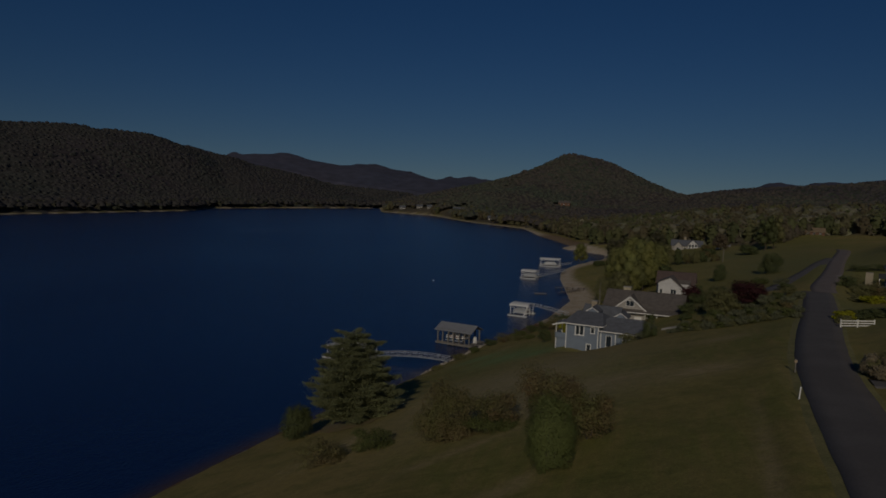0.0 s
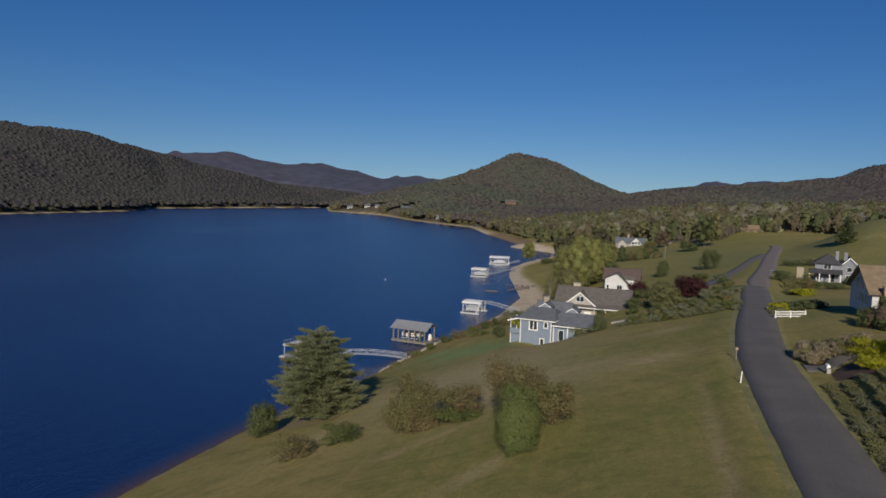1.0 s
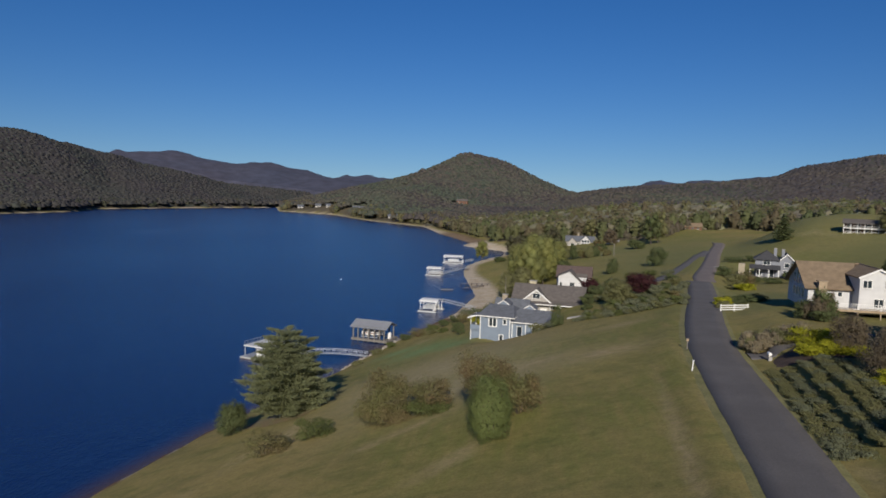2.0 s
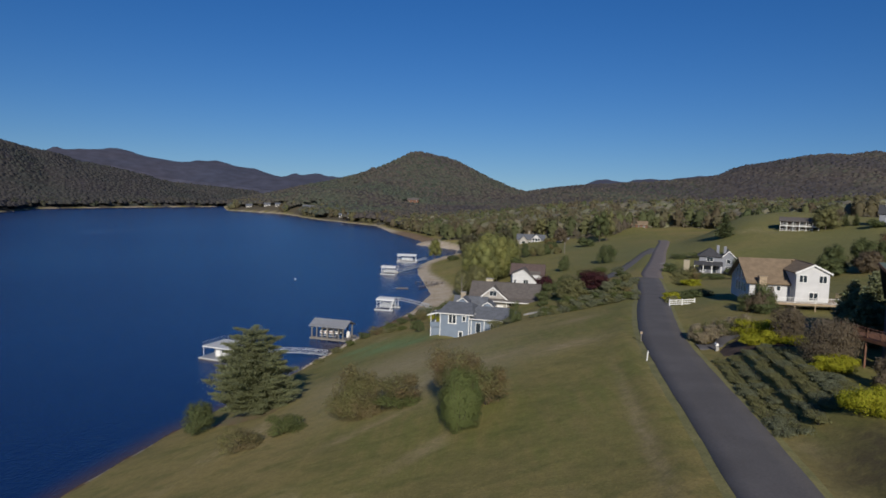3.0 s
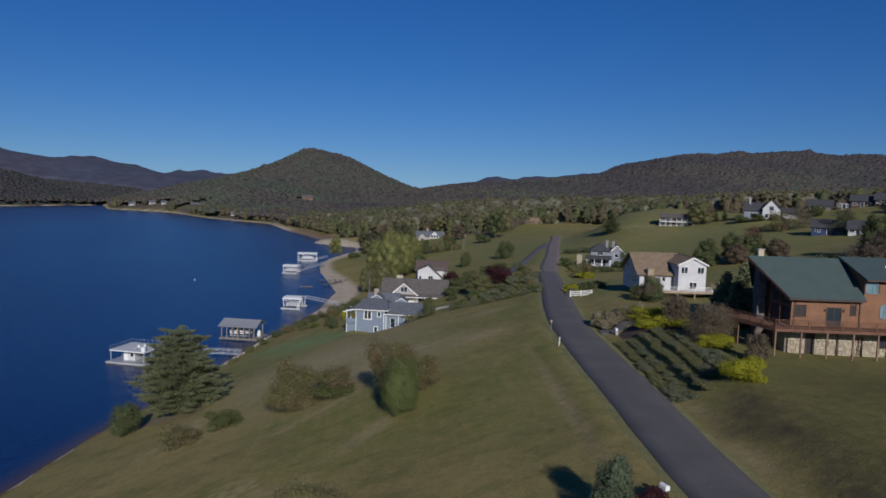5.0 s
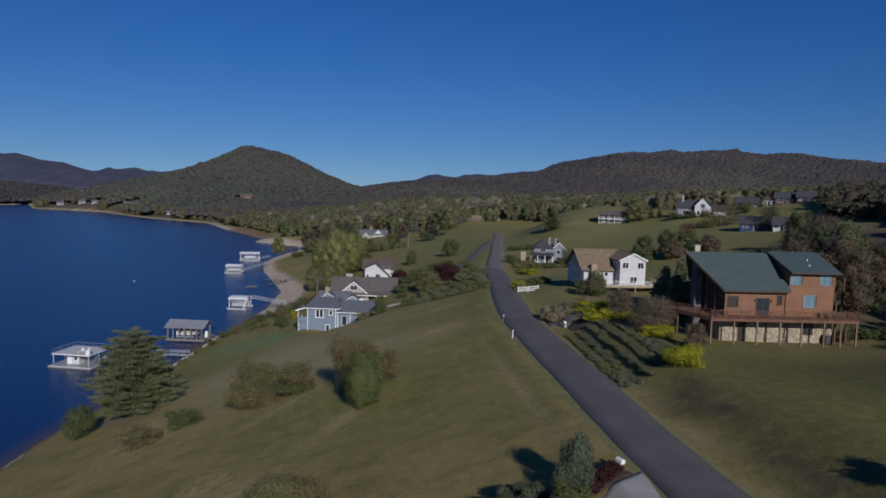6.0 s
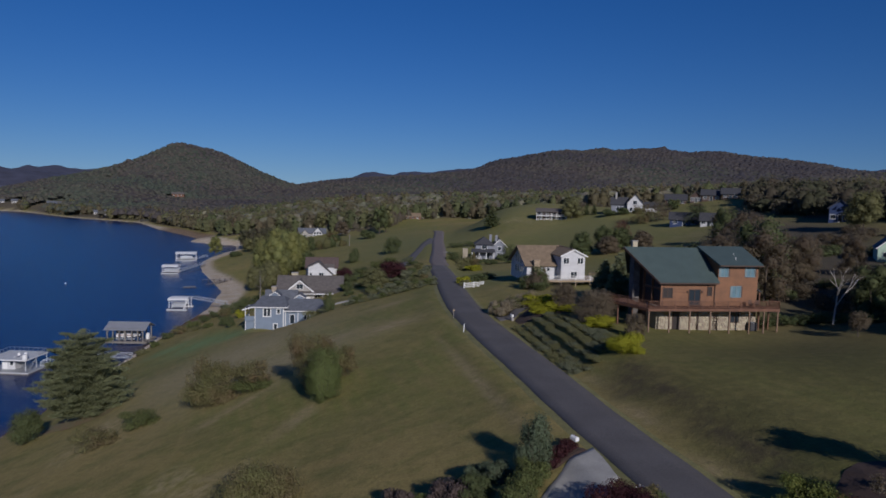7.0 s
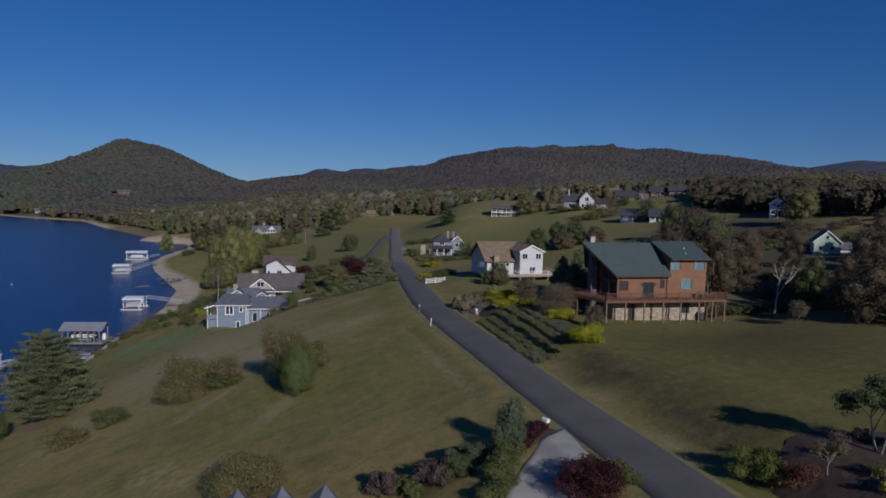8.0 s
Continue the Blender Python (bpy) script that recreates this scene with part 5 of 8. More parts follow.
    while z < 2.4:
        hgt = rng.uniform(0.24, 0.42)
        x = -0.72
        while x < 13.1:
            w = rng.uniform(0.3, 0.75)
            mid = x + w / 2
            if not any(abs(mid - c) < (q + 0.3 + w) / 2 for c, q in ((2.05, 0.85), (10.35, 1.1 if z > 0 and z < 1.9 else -1.0))) and z + hgt < 2.62:
                st = new("stone", shapes[n % 6])
                st.parent = h
                st.matrix_local = pose(mid, -0.01, z + hgt / 2) @ Matrix.Diagonal((w - 0.03, 0.16, hgt - 0.03, 1))
                n += 1
            x += w
        z += hgt
    # deck on posts
    deck = thing("deck", "red-brown timber deck on posts along the log-sided house", "deck", 44.6, 68.0, 27.7, -9)
    fl = 2.62
    for k in range(16):
        box("board", (-2.6 - 0.06 * k, 15.6), (-2.4 + k * 0.15, -2.4 + k * 0.15 + 0.135), (fl - 0.05, fl), DECK_WOOD, deck)
    for k in range(40):
        box("board", (-3.58 - 0.06 * k, -1.25 - 0.02 * k), (0.02 + k * 0.15, 0.155 + k * 0.15), (fl - 0.05, fl), DECK_WOOD, deck)
    bm = slab(bmesh.new(), (-2.6, 15.62), (-2.44, -2.4), (fl - 0.32, fl + 0.01))
    beam(bm, (-2.62, -2.4, fl - 0.15), (-5.98, 6.0, fl - 0.15), 0.06, 0.33), slab(bm, (15.6, 15.64), (-2.4, 0), (fl - 0.32, fl + 0.01))
    part("rim_board", bm, DECK_WOOD, deck)
    for x in np.arange(-2.2, 15.5, 1.2):
        part("joist", slab(bmesh.new(), (x - 0.03, x + 0.03), (-2.4, -0.05), (fl - 0.3, fl - 0.05)), DECK_WOOD, deck)
    for x in (-2.5, 0.3, 3.1, 5.95, 8.6, 11.4, 13.45, 15.4):
        part("post", beam(bmesh.new(), (x, -2.3, -1.6), (x, -2.3, fl - 0.3), 0.17), POST_WOOD, deck)
    for x in (13.9, 15.3):
        part("post", beam(bmesh.new(), (x, -0.4, -1.6), (x, -0.4, fl - 0.3), 0.16), DECK_WOOD, deck)
    for x, y in ((-3.6, 0.4), (-4.6, 2.9), (-5.8, 5.8)):
        part("post", beam(bmesh.new(), (x, y, -1.6), (x, y, fl - 0.3), 0.16), DECK_WOOD, deck)
    rails(deck, (-2.6, -2.35), (15.55, -2.35), fl, DECK_WOOD)
    rails(deck, (-2.6, -2.35), (-5.95, 6.0), fl, DECK_WOOD)
    rails(deck, (15.55, -2.35), (15.55, -0.1), fl, DECK_WOOD)
    m = deck.matrix_world
    for x, y, zz in ((13.2, -1.3, 2.62), (12.2, -1.2, 2.62)):
        p = m @ Vector((x, y, zz))
        ch = thing("deck_chair", "dark wooden chair standing on the deck", "chair", p.x, p.y, p.z, -9, "deck chairs")
        slab_seat = slab(bmesh.new(), (-0.27, 0.27), (-0.25, 0.3), (0.38, 0.43), 0.01)
        part("seat", slab_seat, DARK_WOOD, ch)
        part("backrest", slab(bmesh.new(), (-0.27, 0.27), (0.26, 0.31), (0.43, 0.95), 0.01), DARK_WOOD, ch)
        for sx in (-0.24, 0.24):
            for sy in (-0.21, 0.26):
                part("leg", beam(bmesh.new(), (sx, sy, 0), (sx, sy, 0.38), 0.05), DARK_WOOD, ch)
    p = m @ Vector((12.9, -0.6, 0))
    ac = thing("heat_pump", "dark grey heat pump unit by the stone wall", "machine", p.x, p.y, float(height(p.x, p.y)), -9)
    part("casing", slab(bmesh.new(), (-0.45, 0.45), (-0.45, 0.45), (0, 1.1), 0.04), DARK_SHINGLE, ac)
    part("fan_grille", pole(bmesh.new(), (0, 0, 1.1), (0, 0, 1.14), 0.36, 0.36, 16), GREY_METAL, ac)


def white_gable_house():
    """White house with a steep brown roof and a front gable wing, timber deck before it."""
    h = thing("house", "white sided house with a brown shingle roof and front gable", "house", 53.6, 117.2, 26.9, -5)
    body(h, (0.7, 5.85), (0, 8), -0.6, 5.1, 6.35, WHITE_SIDING, "y")
    gable(h, "roof", (0.7, 5.85), (0, 9), 5.15, 6.45, BROWN_SHINGLE, 0.35, "y", 0.18)
    bm = bmesh.new()
    for s in (-1, 1):
        beam(bm, (3.275 + s * 2.9, -0.37, 4.9), (3.275, -0.37, 6.3), 0.06, 0.26)
    part("bargeboard", bm, WHITE, h)
    body(h, (-5.7, 0.7), (2.6, 13.4), -0.6, 3.0, 6.3, WHITE_SIDING, "x", name="wing")
    bm = bmesh.new()
    plate(bm, [(-6.4, 1.9, 2.75), (0.66, 1.9, 2.75), (2.5, 8.0, 6.5), (-6.4, 8.0, 6.5)], 0.2)
    plate(bm, [(-6.4, 14.1, 2.75), (3.5, 14.1, 2.75), (3.5, 8.0, 6.497), (-6.4, 8.0, 6.497)], 0.2)
    part("roof", bm, BROWN_SHINGLE, h, "brown shingle roof of the main block")
    for y, zb, ht in ((5.0, 0.8, 1.5), (6.6, 0.8, 1.5), (8.2, 0.8, 1.5), (9.8, 0.8, 1.5), (6.6, 2.8, 1.6), (8.2, 2.8, 2.2), (9.8, 2.8, 1.6)):
        window(h, -5.72, y, zb, 1.2, ht, "left", lights=1, glass=BLUE_GLASS)
    window(h, 1.75, -0.02, 3.45, 1.15, 1.1, lights=2), window(h, 4.8, -0.02, 3.45, 1.15, 1.1, lights=2)
    window(h, 3.5, -0.02, 0.55, 1.3, 1.2, lights=2), window(h, -1.1, 2.58, 1.6, 0.6, 0.7, lights=1)
    c = part("chimney", slab(bmesh.new(), (-4.6, -3.4), (1.3, 2.3), (-0.6, 3.9), 0.03), TAN_WOOD, h, "tan clad chimney")
    part("chimney_cap", slab(bmesh.new(), (-4.7, -3.3), (1.2, 2.4), (3.9, 4.0)), TAN_WOOD, c)
    deck = thing("deck", "pale tan timber deck in front of the white house", "deck", 53.6, 117.2, 26.9, -5)
    for k in range(15):
        box("board", (-3.2, 9.4), (-2.2 + k * 0.145, -2.2 + k * 0.145 + 0.13), (0.2, 0.25), TAN_WOOD, deck)
    for k in range(40):
        box("board", (5.95, 9.4), (k * 0.145, k * 0.145 + 0.13), (0.2, 0.25), TAN_WOOD, deck)
    bm = slab(bmesh.new(), (-3.22, 9.42), (-2.24, -2.2), (-0.05, 0.26))
    part("rim_board", slab(bm, (9.4, 9.44), (-2.2, 5.8), (-0.05, 0.26)), TAN_WOOD, deck)
    for x in (-3.1, 0.0, 3.1, 6.2, 9.3):
        part("post", beam(bmesh.new(), (x, -2.1, -1.4), (x, -2.1, -0.05), 0.16), TAN_WOOD, deck)
    rails(deck, (-3.2, -2.15), (9.4, -2.15), 0.25, WHITE, 0.9, 3.0, fill=0.3)
    rails(deck, (9.35, -2.15), (9.35, 5.8), 0.25, TAN_WOOD, 0.9, 2.0, fill=0.3)


def blue_house():
    """Blue-grey house on the slope: tall left block with hipped roof, lower wing, rear dormer, balcony."""
    h = thing("house", "blue-grey sided house with white trim and grey shingle roof", "house", -5.0, 152.2, 11.5, -12)
    box("wall", (0, 6.4), (0, 9), (-1.5, 5.5), BLUE_SIDING, h)
    box("wall", (6.4, 16.0), (0.9, 8.6), (-0.8, 4.3), BLUE_SIDING, h, "recessed wing")

    def hipped(x0, x1, y0, y1, eave, ridge, name="roof", run=2.0):
        bm = bmesh.new()
        ym = (y0 + y1) / 2
        a = [(x0, y0, eave), (x1, y0, eave), (x1, y1, eave), (x0, y1, eave)]
        r0, r1 = (x0 + run, ym, ridge), (x1 - run, ym, ridge)
        quads = [[a[0], a[1], r1, r0], [a[2], a[3], r0, r1], [a[1], a[2], r1], [a[3], a[0], r0]]
        for q in quads:
            plate(bm, q, 0.2)
        part(name, bm, GREY_SHINGLE, h)
        bm = bmesh.new()
        for p, q in zip(a, a[1:] + a[:1]):
            beam(bm, (*p[:2], eave - 0.14), (*q[:2], eave - 0.14), 0.08, 0.2)
        part("gutter", bm, WHITE, h)

    hipped(-0.6, 7.4, -0.6, 10.0, 5.4, 7.2, run=1.4)
    hipped(5.0, 16.7, 0.2, 9.3, 4.45, 6.6, "wing_roof", 2.4)
    body(h, (0.8, 8.0), (9.2, 13.6), -0.8, 5.6, 7.3, BLUE_SIDING, "x", name="rear_block")
    window(h, 1.8, 9.18, 5.0, 1.2, 0.5, lights=1, glass=WHITE, name="vent")
    gable(h, "roof", (0.8, 8.0), (9.2, 13.6), 5.6, 7.6, GREY_SHINGLE, 0.4, "x")
    for x, z in ((3.6, 7.9), (9.4, 7.3)):
        body(h, (x - 1.1, x + 1.1), (5.6, 9), 6.0, z - 0.8, z, BLUE_SIDING, "y", name="dormer")
        gable(h, "dormer_roof", (x - 1.1, x + 1.1), (5.6, 9), z - 0.75, z + 0.12, GREY_SHINGLE, 0.25, "y", 0.12)
        bm = bmesh.new()
        for s in (-1, 1):
            beam(bm, (x + s * 1.35, 5.33, z - 0.85), (x, 5.33, z + 0.05), 0.05, 0.16)
        part("bargeboard", bm, WHITE, h)
    for x, y, top in ((0, -0.03, 5.4), (6.4, -0.03, 5.4), (6.75, 0.85, 4.3), (9.6, 0.85, 4.3)):
        part("corner_trim", beam(bmesh.new(), (x, y, -1.0), (x, y, top), 0.16), WHITE, h)
    window(h, 2.7, -0.02, 3.2, 1.5, 1.75, lights=2, casing=0.2), window(h, 5.3, -0.02, 3.8, 0.6, 1.0, lights=1, casing=0.16)
    window(h, 4.6, -0.02, 0.2, 0.7, 1.2, lights=1, casing=0.16), window(h, 14.0, 0.88, 2.4, 1.2, 1.1, lights=2)
    window(h, 8.3, 0.88, 1.3, 1.0, 2.1, lights=1, name="door")
    ch = part("chimney", slab(bmesh.new(), (2.0, 3.1), (10.8, 11.8), (6.0, 8.4), 0.03), STONE, h, "pale stone chimney")
    part("chimney_cap", slab(bmesh.new(), (1.92, 3.18), (10.72, 11.88), (8.4, 8.5)), CONCRETE, ch)
    window(h, 11.6, 0.88, 2.4, 1.2, 1.1, lights=2)
    bal = box("balcony", (-2.4, 0), (0.6, 5), (1.9, 2.05), BLUE_SIDING, h)
    bm = slab(bmesh.new(), (-2.4, 0), (0.55, 0.65), (2.05, 3.0))
    part("parapet", slab(bm, (-2.45, -2.35), (0.55, 5), (2.05, 3.0)), BLUE_SIDING, bal)
    for y in (0.7, 4.8):
        part("balcony_post", beam(bmesh.new(), (-2.3, y, -1.0), (-2.3, y, 5.0), 0.14), WHITE, bal)
    part("bargeboard", beam(bmesh.new(), (-2.95, 0.12, 4.5), (0, 0.12, 5.4), 0.08, 0.26), WHITE, bal)
    part("balcony_roof", plate(bmesh.new(), [(-2.9, 0.2, 4.6), (0, 0.2, 5.5), (0, 5.3, 5.5), (-2.9, 5.3, 4.6)], 0.16), GREY_SHINGLE, bal)
    box("under_wall", (-2.3, 0), (1.0, 5), (-1.5, 1.9), BLUE_SIDING, h)


def cream_house():
    h = thing("house", "long cream house with taupe shingle roof and a front gable", "house", 2.2, 176.2, 13.4, -9)
    body(h, (-0.8, 15.9), (1.5, 11), -1.2, 3.9, 6.5, CREAM_SIDING, "x")
    gable(h, "roof", (-0.8, 15.9), (1.5, 11), 3.9, 6.7, TAUPE_SHINGLE, 0.6, "x")
    body(h, (1.6, 8.2), (0.5, 5), -1.2, 3.3, 6.0, CREAM_SIDING, "y", name="front_gable")
    gable(h, "roof", (1.6, 8.2), (0.5, 6), 3.3, 6.15, TAUPE_SHINGLE, 0.45, "y", 0.18)
    part("skirt_roof", plate(bmesh.new(), [(1.0, -0.9, 2.75), (16.3, -0.9, 2.75), (16.3, 1.2, 3.5), (1.0, 1.2, 3.5)], 0.14), TAUPE_SHINGLE, h)
    part("gutter", beam(bmesh.new(), (0.9, -0.95, 2.68), (16.4, -0.95, 2.68), 0.1, 0.2), WHITE, h)
    bm = bmesh.new()
    for s in (-1, 1):
        beam(bm, (4.9 + s * 3.75, 0.02, 2.95), (4.9, 0.02, 6.05), 0.06, 0.3)
    part("bargeboard", bm, WHITE, h)
    window(h, 4.9, 0.48, 3.9, 1.7, 1.2, lights=2)
    window(h, 3.6, 0.48, -0.6, 2.6, 2.2, lights=1, frame=CREAM_SIDING, glass=WHITE, name="garage_door")
    window(h, 6.8, 0.48, -0.6, 1.6, 2.2, lights=1, frame=CREAM_SIDING, glass=WHITE, name="door")
    for x in (9.5, 12.3, 14.6):
        window(h, x, 1.48, 1.0, 1.3, 1.3, lights=2)
    bm = slab(bmesh.new(), (8.4, 16.1), (-0.6, 1.3), (2.5, 2.62))
    for x in (8.5, 11.0, 13.5, 15.9):
        beam(bm, (x, -0.5, -1.0), (x, -0.5, 2.5), 0.14)
    part("porch", bm, WHITE, h, "white open porch")
    c = part("chimney", slab(bmesh.new(), (2.3, 4.0), (6.4, 7.5), (5.2, 7.35), 0.03), STONE, h, "pale stone chimney")
    part("chimney_cap", slab(bmesh.new(), (2.2, 4.1), (6.3, 7.6), (7.35, 7.47)), CONCRETE, c)


def saltbox_house():
    h = thing("house", "white saltbox house with a dark brown roof", "house", 15.8, 241.0, 11.8, -9)
    out = [(0, -1.5), (8.4, -1.5), (8.4, 1.2), (3.7, 5.3), (0, 3.7)]
    part("wall", prism(bmesh.new(), out, 0, 6.2), WHITE_SIDING, h)
    bm = bmesh.new()
    plate(bm, [(-0.5, -0.4, 3.6), (-0.5, 6.4, 3.6), (3.7, 6.4, 5.5), (3.7, -0.4, 5.5)], 0.18)
    plate(bm, [(8.9, -0.4, 0.9), (8.9, 6.4, 0.9), (3.7, 6.4, 5.497), (3.7, -0.4, 5.497)], 0.18)
    part("roof", bm, TAUPE_SHINGLE, h)
    body(h, (6.0, 9.0), (2.6, 5.2), 1.0, 3.5, 4.2, WHITE_SIDING, "x", name="dormer")
    gable(h, "dormer_roof", (5.4, 9.0), (2.6, 5.2), 3.5, 4.3, TAUPE_SHINGLE, 0.3, "x", 0.14)
    window(h, 0.9, -0.02, 0.2, 0.7, 1.3, lights=1), window(h, 4.6, -0.02, 0.2, 1.6, 1.4, lights=2, glass=GLASS)
    # the main block behind, its ridge across the gable
    body(h, (-1.2, 10.2), (6.2, 13.0), -1.5, 2.9, 6.0, WHITE_SIDING, "x", name="rear_wall")
    gable(h, "rear_roof", (-1.2, 10.2), (6.2, 13.0), 2.9, 6.2, RUSSET_SHINGLE, 0.4, "x", 0.18, "reddish-brown shingle roof")


def grey_house():
    h = thing("house", "grey house with white trim, columned porch and stone chimneys", "house", 73.2, 224.0, 20.1, -17)
    box("wall", (0, 6.2), (0, 8), (-1, 5.0), GREY_SIDING, h)
    bm = bmesh.new()
    a, r = [(-0.6, -0.6, 5.0), (6.8, -0.6, 5.0), (6.8, 8.6, 5.0), (-0.6, 8.6, 5.0)], [(3.1, 3.0, 7.6), (3.1, 5.0, 7.6)]
    for q in ([a[0], a[1], r[0]], [a[1], a[2], r[1], r[0]], [a[2], a[3], r[1]], [a[3], a[0], r[0], r[1]]):
        plate(bm, q, 0.18)
    part("roof", bm, DARK_SHINGLE, h)
    body(h, (6.2, 11.0), (1.0, 9), -1, 4.6, 6.8, GREY_SIDING, "y", name="gable_wing")
    gable(h, "roof", (6.2, 11.0), (1.0, 9), 4.6, 7.0, DARK_SHINGLE, 0.45, "y", 0.18)
    bm = bmesh.new()
    for s in (-1, 1):
        beam(bm, (8.6 + s * 2.9, 0.5, 4.1), (8.6, 0.5, 6.9), 0.06, 0.25)
    part("bargeboard", bm, WHITE, h)
    part("porch_roof", plate(bmesh.new(), [(-1.6, -3.0, 2.5), (6.9, -3.0, 2.5), (6.9, 0, 3.5), (-1.6, 0, 3.5)], 0.16), DARK_SHINGLE, h)
    for x in (-1.3, 1.2, 3.7, 6.4):
        part("column", beam(bmesh.new(), (x, -2.8, -0.8), (x, -2.8, 2.4), 0.22), WHITE, h)
    box("porch_floor", (-1.6, 6.9), (-3.0, 0), (-1.0, 0.0), CONCRETE, h)
    window(h, 3.1, -0.02, 3.55, 1.8, 1.1, lights=2), window(h, 1.2, -0.02, 0.3, 1.2, 1.6, lights=1), window(h, 4.6, -0.02, 0.0, 1.0, 2.1, lights=1, name="door")
    window(h, 8.6, 0.98, 0.4, 1.6, 1.6, lights=2), window(h, 8.6, 0.98, 3.0, 1.2, 1.2, lights=1)
    for x, y, z in ((5.4, 3.4, 8.3), (7.6, 4.4, 8.0)):
        c = part("chimney", slab(bmesh.new(), (x - 0.42, x + 0.42), (y, y + 0.8), (4.0, z), 0.03), GREY_SIDING, h, "grey stone chimney")
        part("chimney_cap", slab(bmesh.new(), (x - 0.5, x + 0.5), (y - 0.08, y + 0.88), (z, z + 0.12)), CONCRETE, c)
    box("outbuilding", (-4.6, -2.8), (0, 2.5), (-1, 3.4), MORTAR, h, "stone end wall")


def porch_lodge():
    """Long two-storey white house with open galleries."""
    h = thing("house", "long white two-storey house with open galleries on a hill", "house", 124.5, 286.8, 31.0, -25)
    # dark wood puts the galleries' shade on the wall behind them
    body(h, (0.1, 13.9), (2.6, 9), -1.5, 4.2, 5.2, DARK_WOOD, "x")
    gable(h, "roof", (0, 14), (0, 9), 4.25, 5.6, TAUPE_SHINGLE, 0.5, "x")
    for z in (0.2, 2.3):
        box("gallery_floor", (0, 14), (0, 2.6), (z - 0.25, z), WHITE, h)
    box("gallery_beam", (0, 14), (0, 0.25), (3.95, 4.25), WHITE, h)
    box("foundation", (0.1, 13.9), (0.3, 2.6), (-1.5, -0.05), WHITE_SIDING, h)
    for x in np.linspace(0.15, 13.85, 7):
        part("column", beam(bmesh.new(), (x, 0.12, -1.5), (x, 0.12, 4.0), 0.2), WHITE, h)
    rails(h, (0.1, 0.1), (13.9, 0.1), 2.3, WHITE, 0.8, 2.3, fill=0.3), rails(h, (0.1, 0.1), (13.9, 0.1), 0.2, WHITE, 0.8, 2.3, fill=0.3)
    for x in (1.8, 4.8, 7.8, 10.8, 12.8):
        window(h, x, 2.58, 0.4, 1.3, 1.5, lights=2), window(h, x, 2.58, 2.5, 1.3, 1.4, lights=2)


def hill_house():
    """White gable house with dark-roofed wings, high in the pasture."""
    h = thing("house", "white gable house with dark roofed wings on a hill", "house", 154.0, 263.0, 36.4, -32)
    body(h, (3, 9.5), (0, 9), -1.5, 4.4, 7.8, WHITE_SIDING, "y")
    gable(h, "roof", (3, 9.5), (0, 9), 4.4, 8.0, DARK_SHINGLE, 0.5, "y")
    body(h, (-4, 3), (2, 9), -1.5, 3.4, 6.2, GREY_SIDING, "x", name="wing")
    gable(h, "roof", (-4, 3), (2, 9), 3.4, 6.4, DARK_SHINGLE, 0.5, "x")
    body(h, (10.5, 15.5), (1, 8), -1.5, 2.6, 4.4, WHITE_SIDING, "x", name="garage")
    gable(h, "roof", (10.5, 15.5), (1, 8), 2.6, 4.6, DARK_SHINGLE, 0.5, "x")
    window(h, 6.2, -0.02, 3.4, 1.6, 1.6, lights=2), window(h, 4.6, -0.02, 0.3, 1.2, 1.6, lights=1), window(h, 7.9, -0.02, 0.3, 1.2, 1.6, lights=1)
    window(h, -0.5, 1.98, 0.4, 2.4, 1.6, lights=2), window(h, 13, 0.98, -0.6, 2.6, 2.2, lights=1, glass=WHITE, name="garage_door")
    c = part("chimney", slab(bmesh.new(), (-2.4, -1.6), (4.6, 5.4), (4.5, 8.3), 0.02), CONCRETE, h)
    part("chimney_cap", slab(bmesh.new(), (-2.5, -1.5), (4.5, 5.5), (8.3, 8.4)), CONCRETE, c)


def cabin(x, y, turn, w, d, tall, wall, roof, label, along="x", z=None, rise=2.2):
    """A small far-off gabled house with windows and a door."""
    h = thing("house", label, "house", x, y, z, turn, "houses far off among the trees")
    body(h, (-w / 2, w / 2), (0, d), -1.5, tall, tall + rise, wall, along)
    gable(h, "roof", (-w / 2, w / 2), (0, d), tall, tall + rise + 0.15, roof, 0.6, along)
    for s in (-0.32, 0.3):
        window(h, s * w, -0.02, 0.8, 1.3, 1.3, lights=2)
        if tall > 4.5:
            window(h, s * w, -0.02, 3.4, 1.3, 1.3, lights=2)
    window(h, 0, -0.02, 0.0, 1.1, 2.1, lights=1, name="door")
    return h


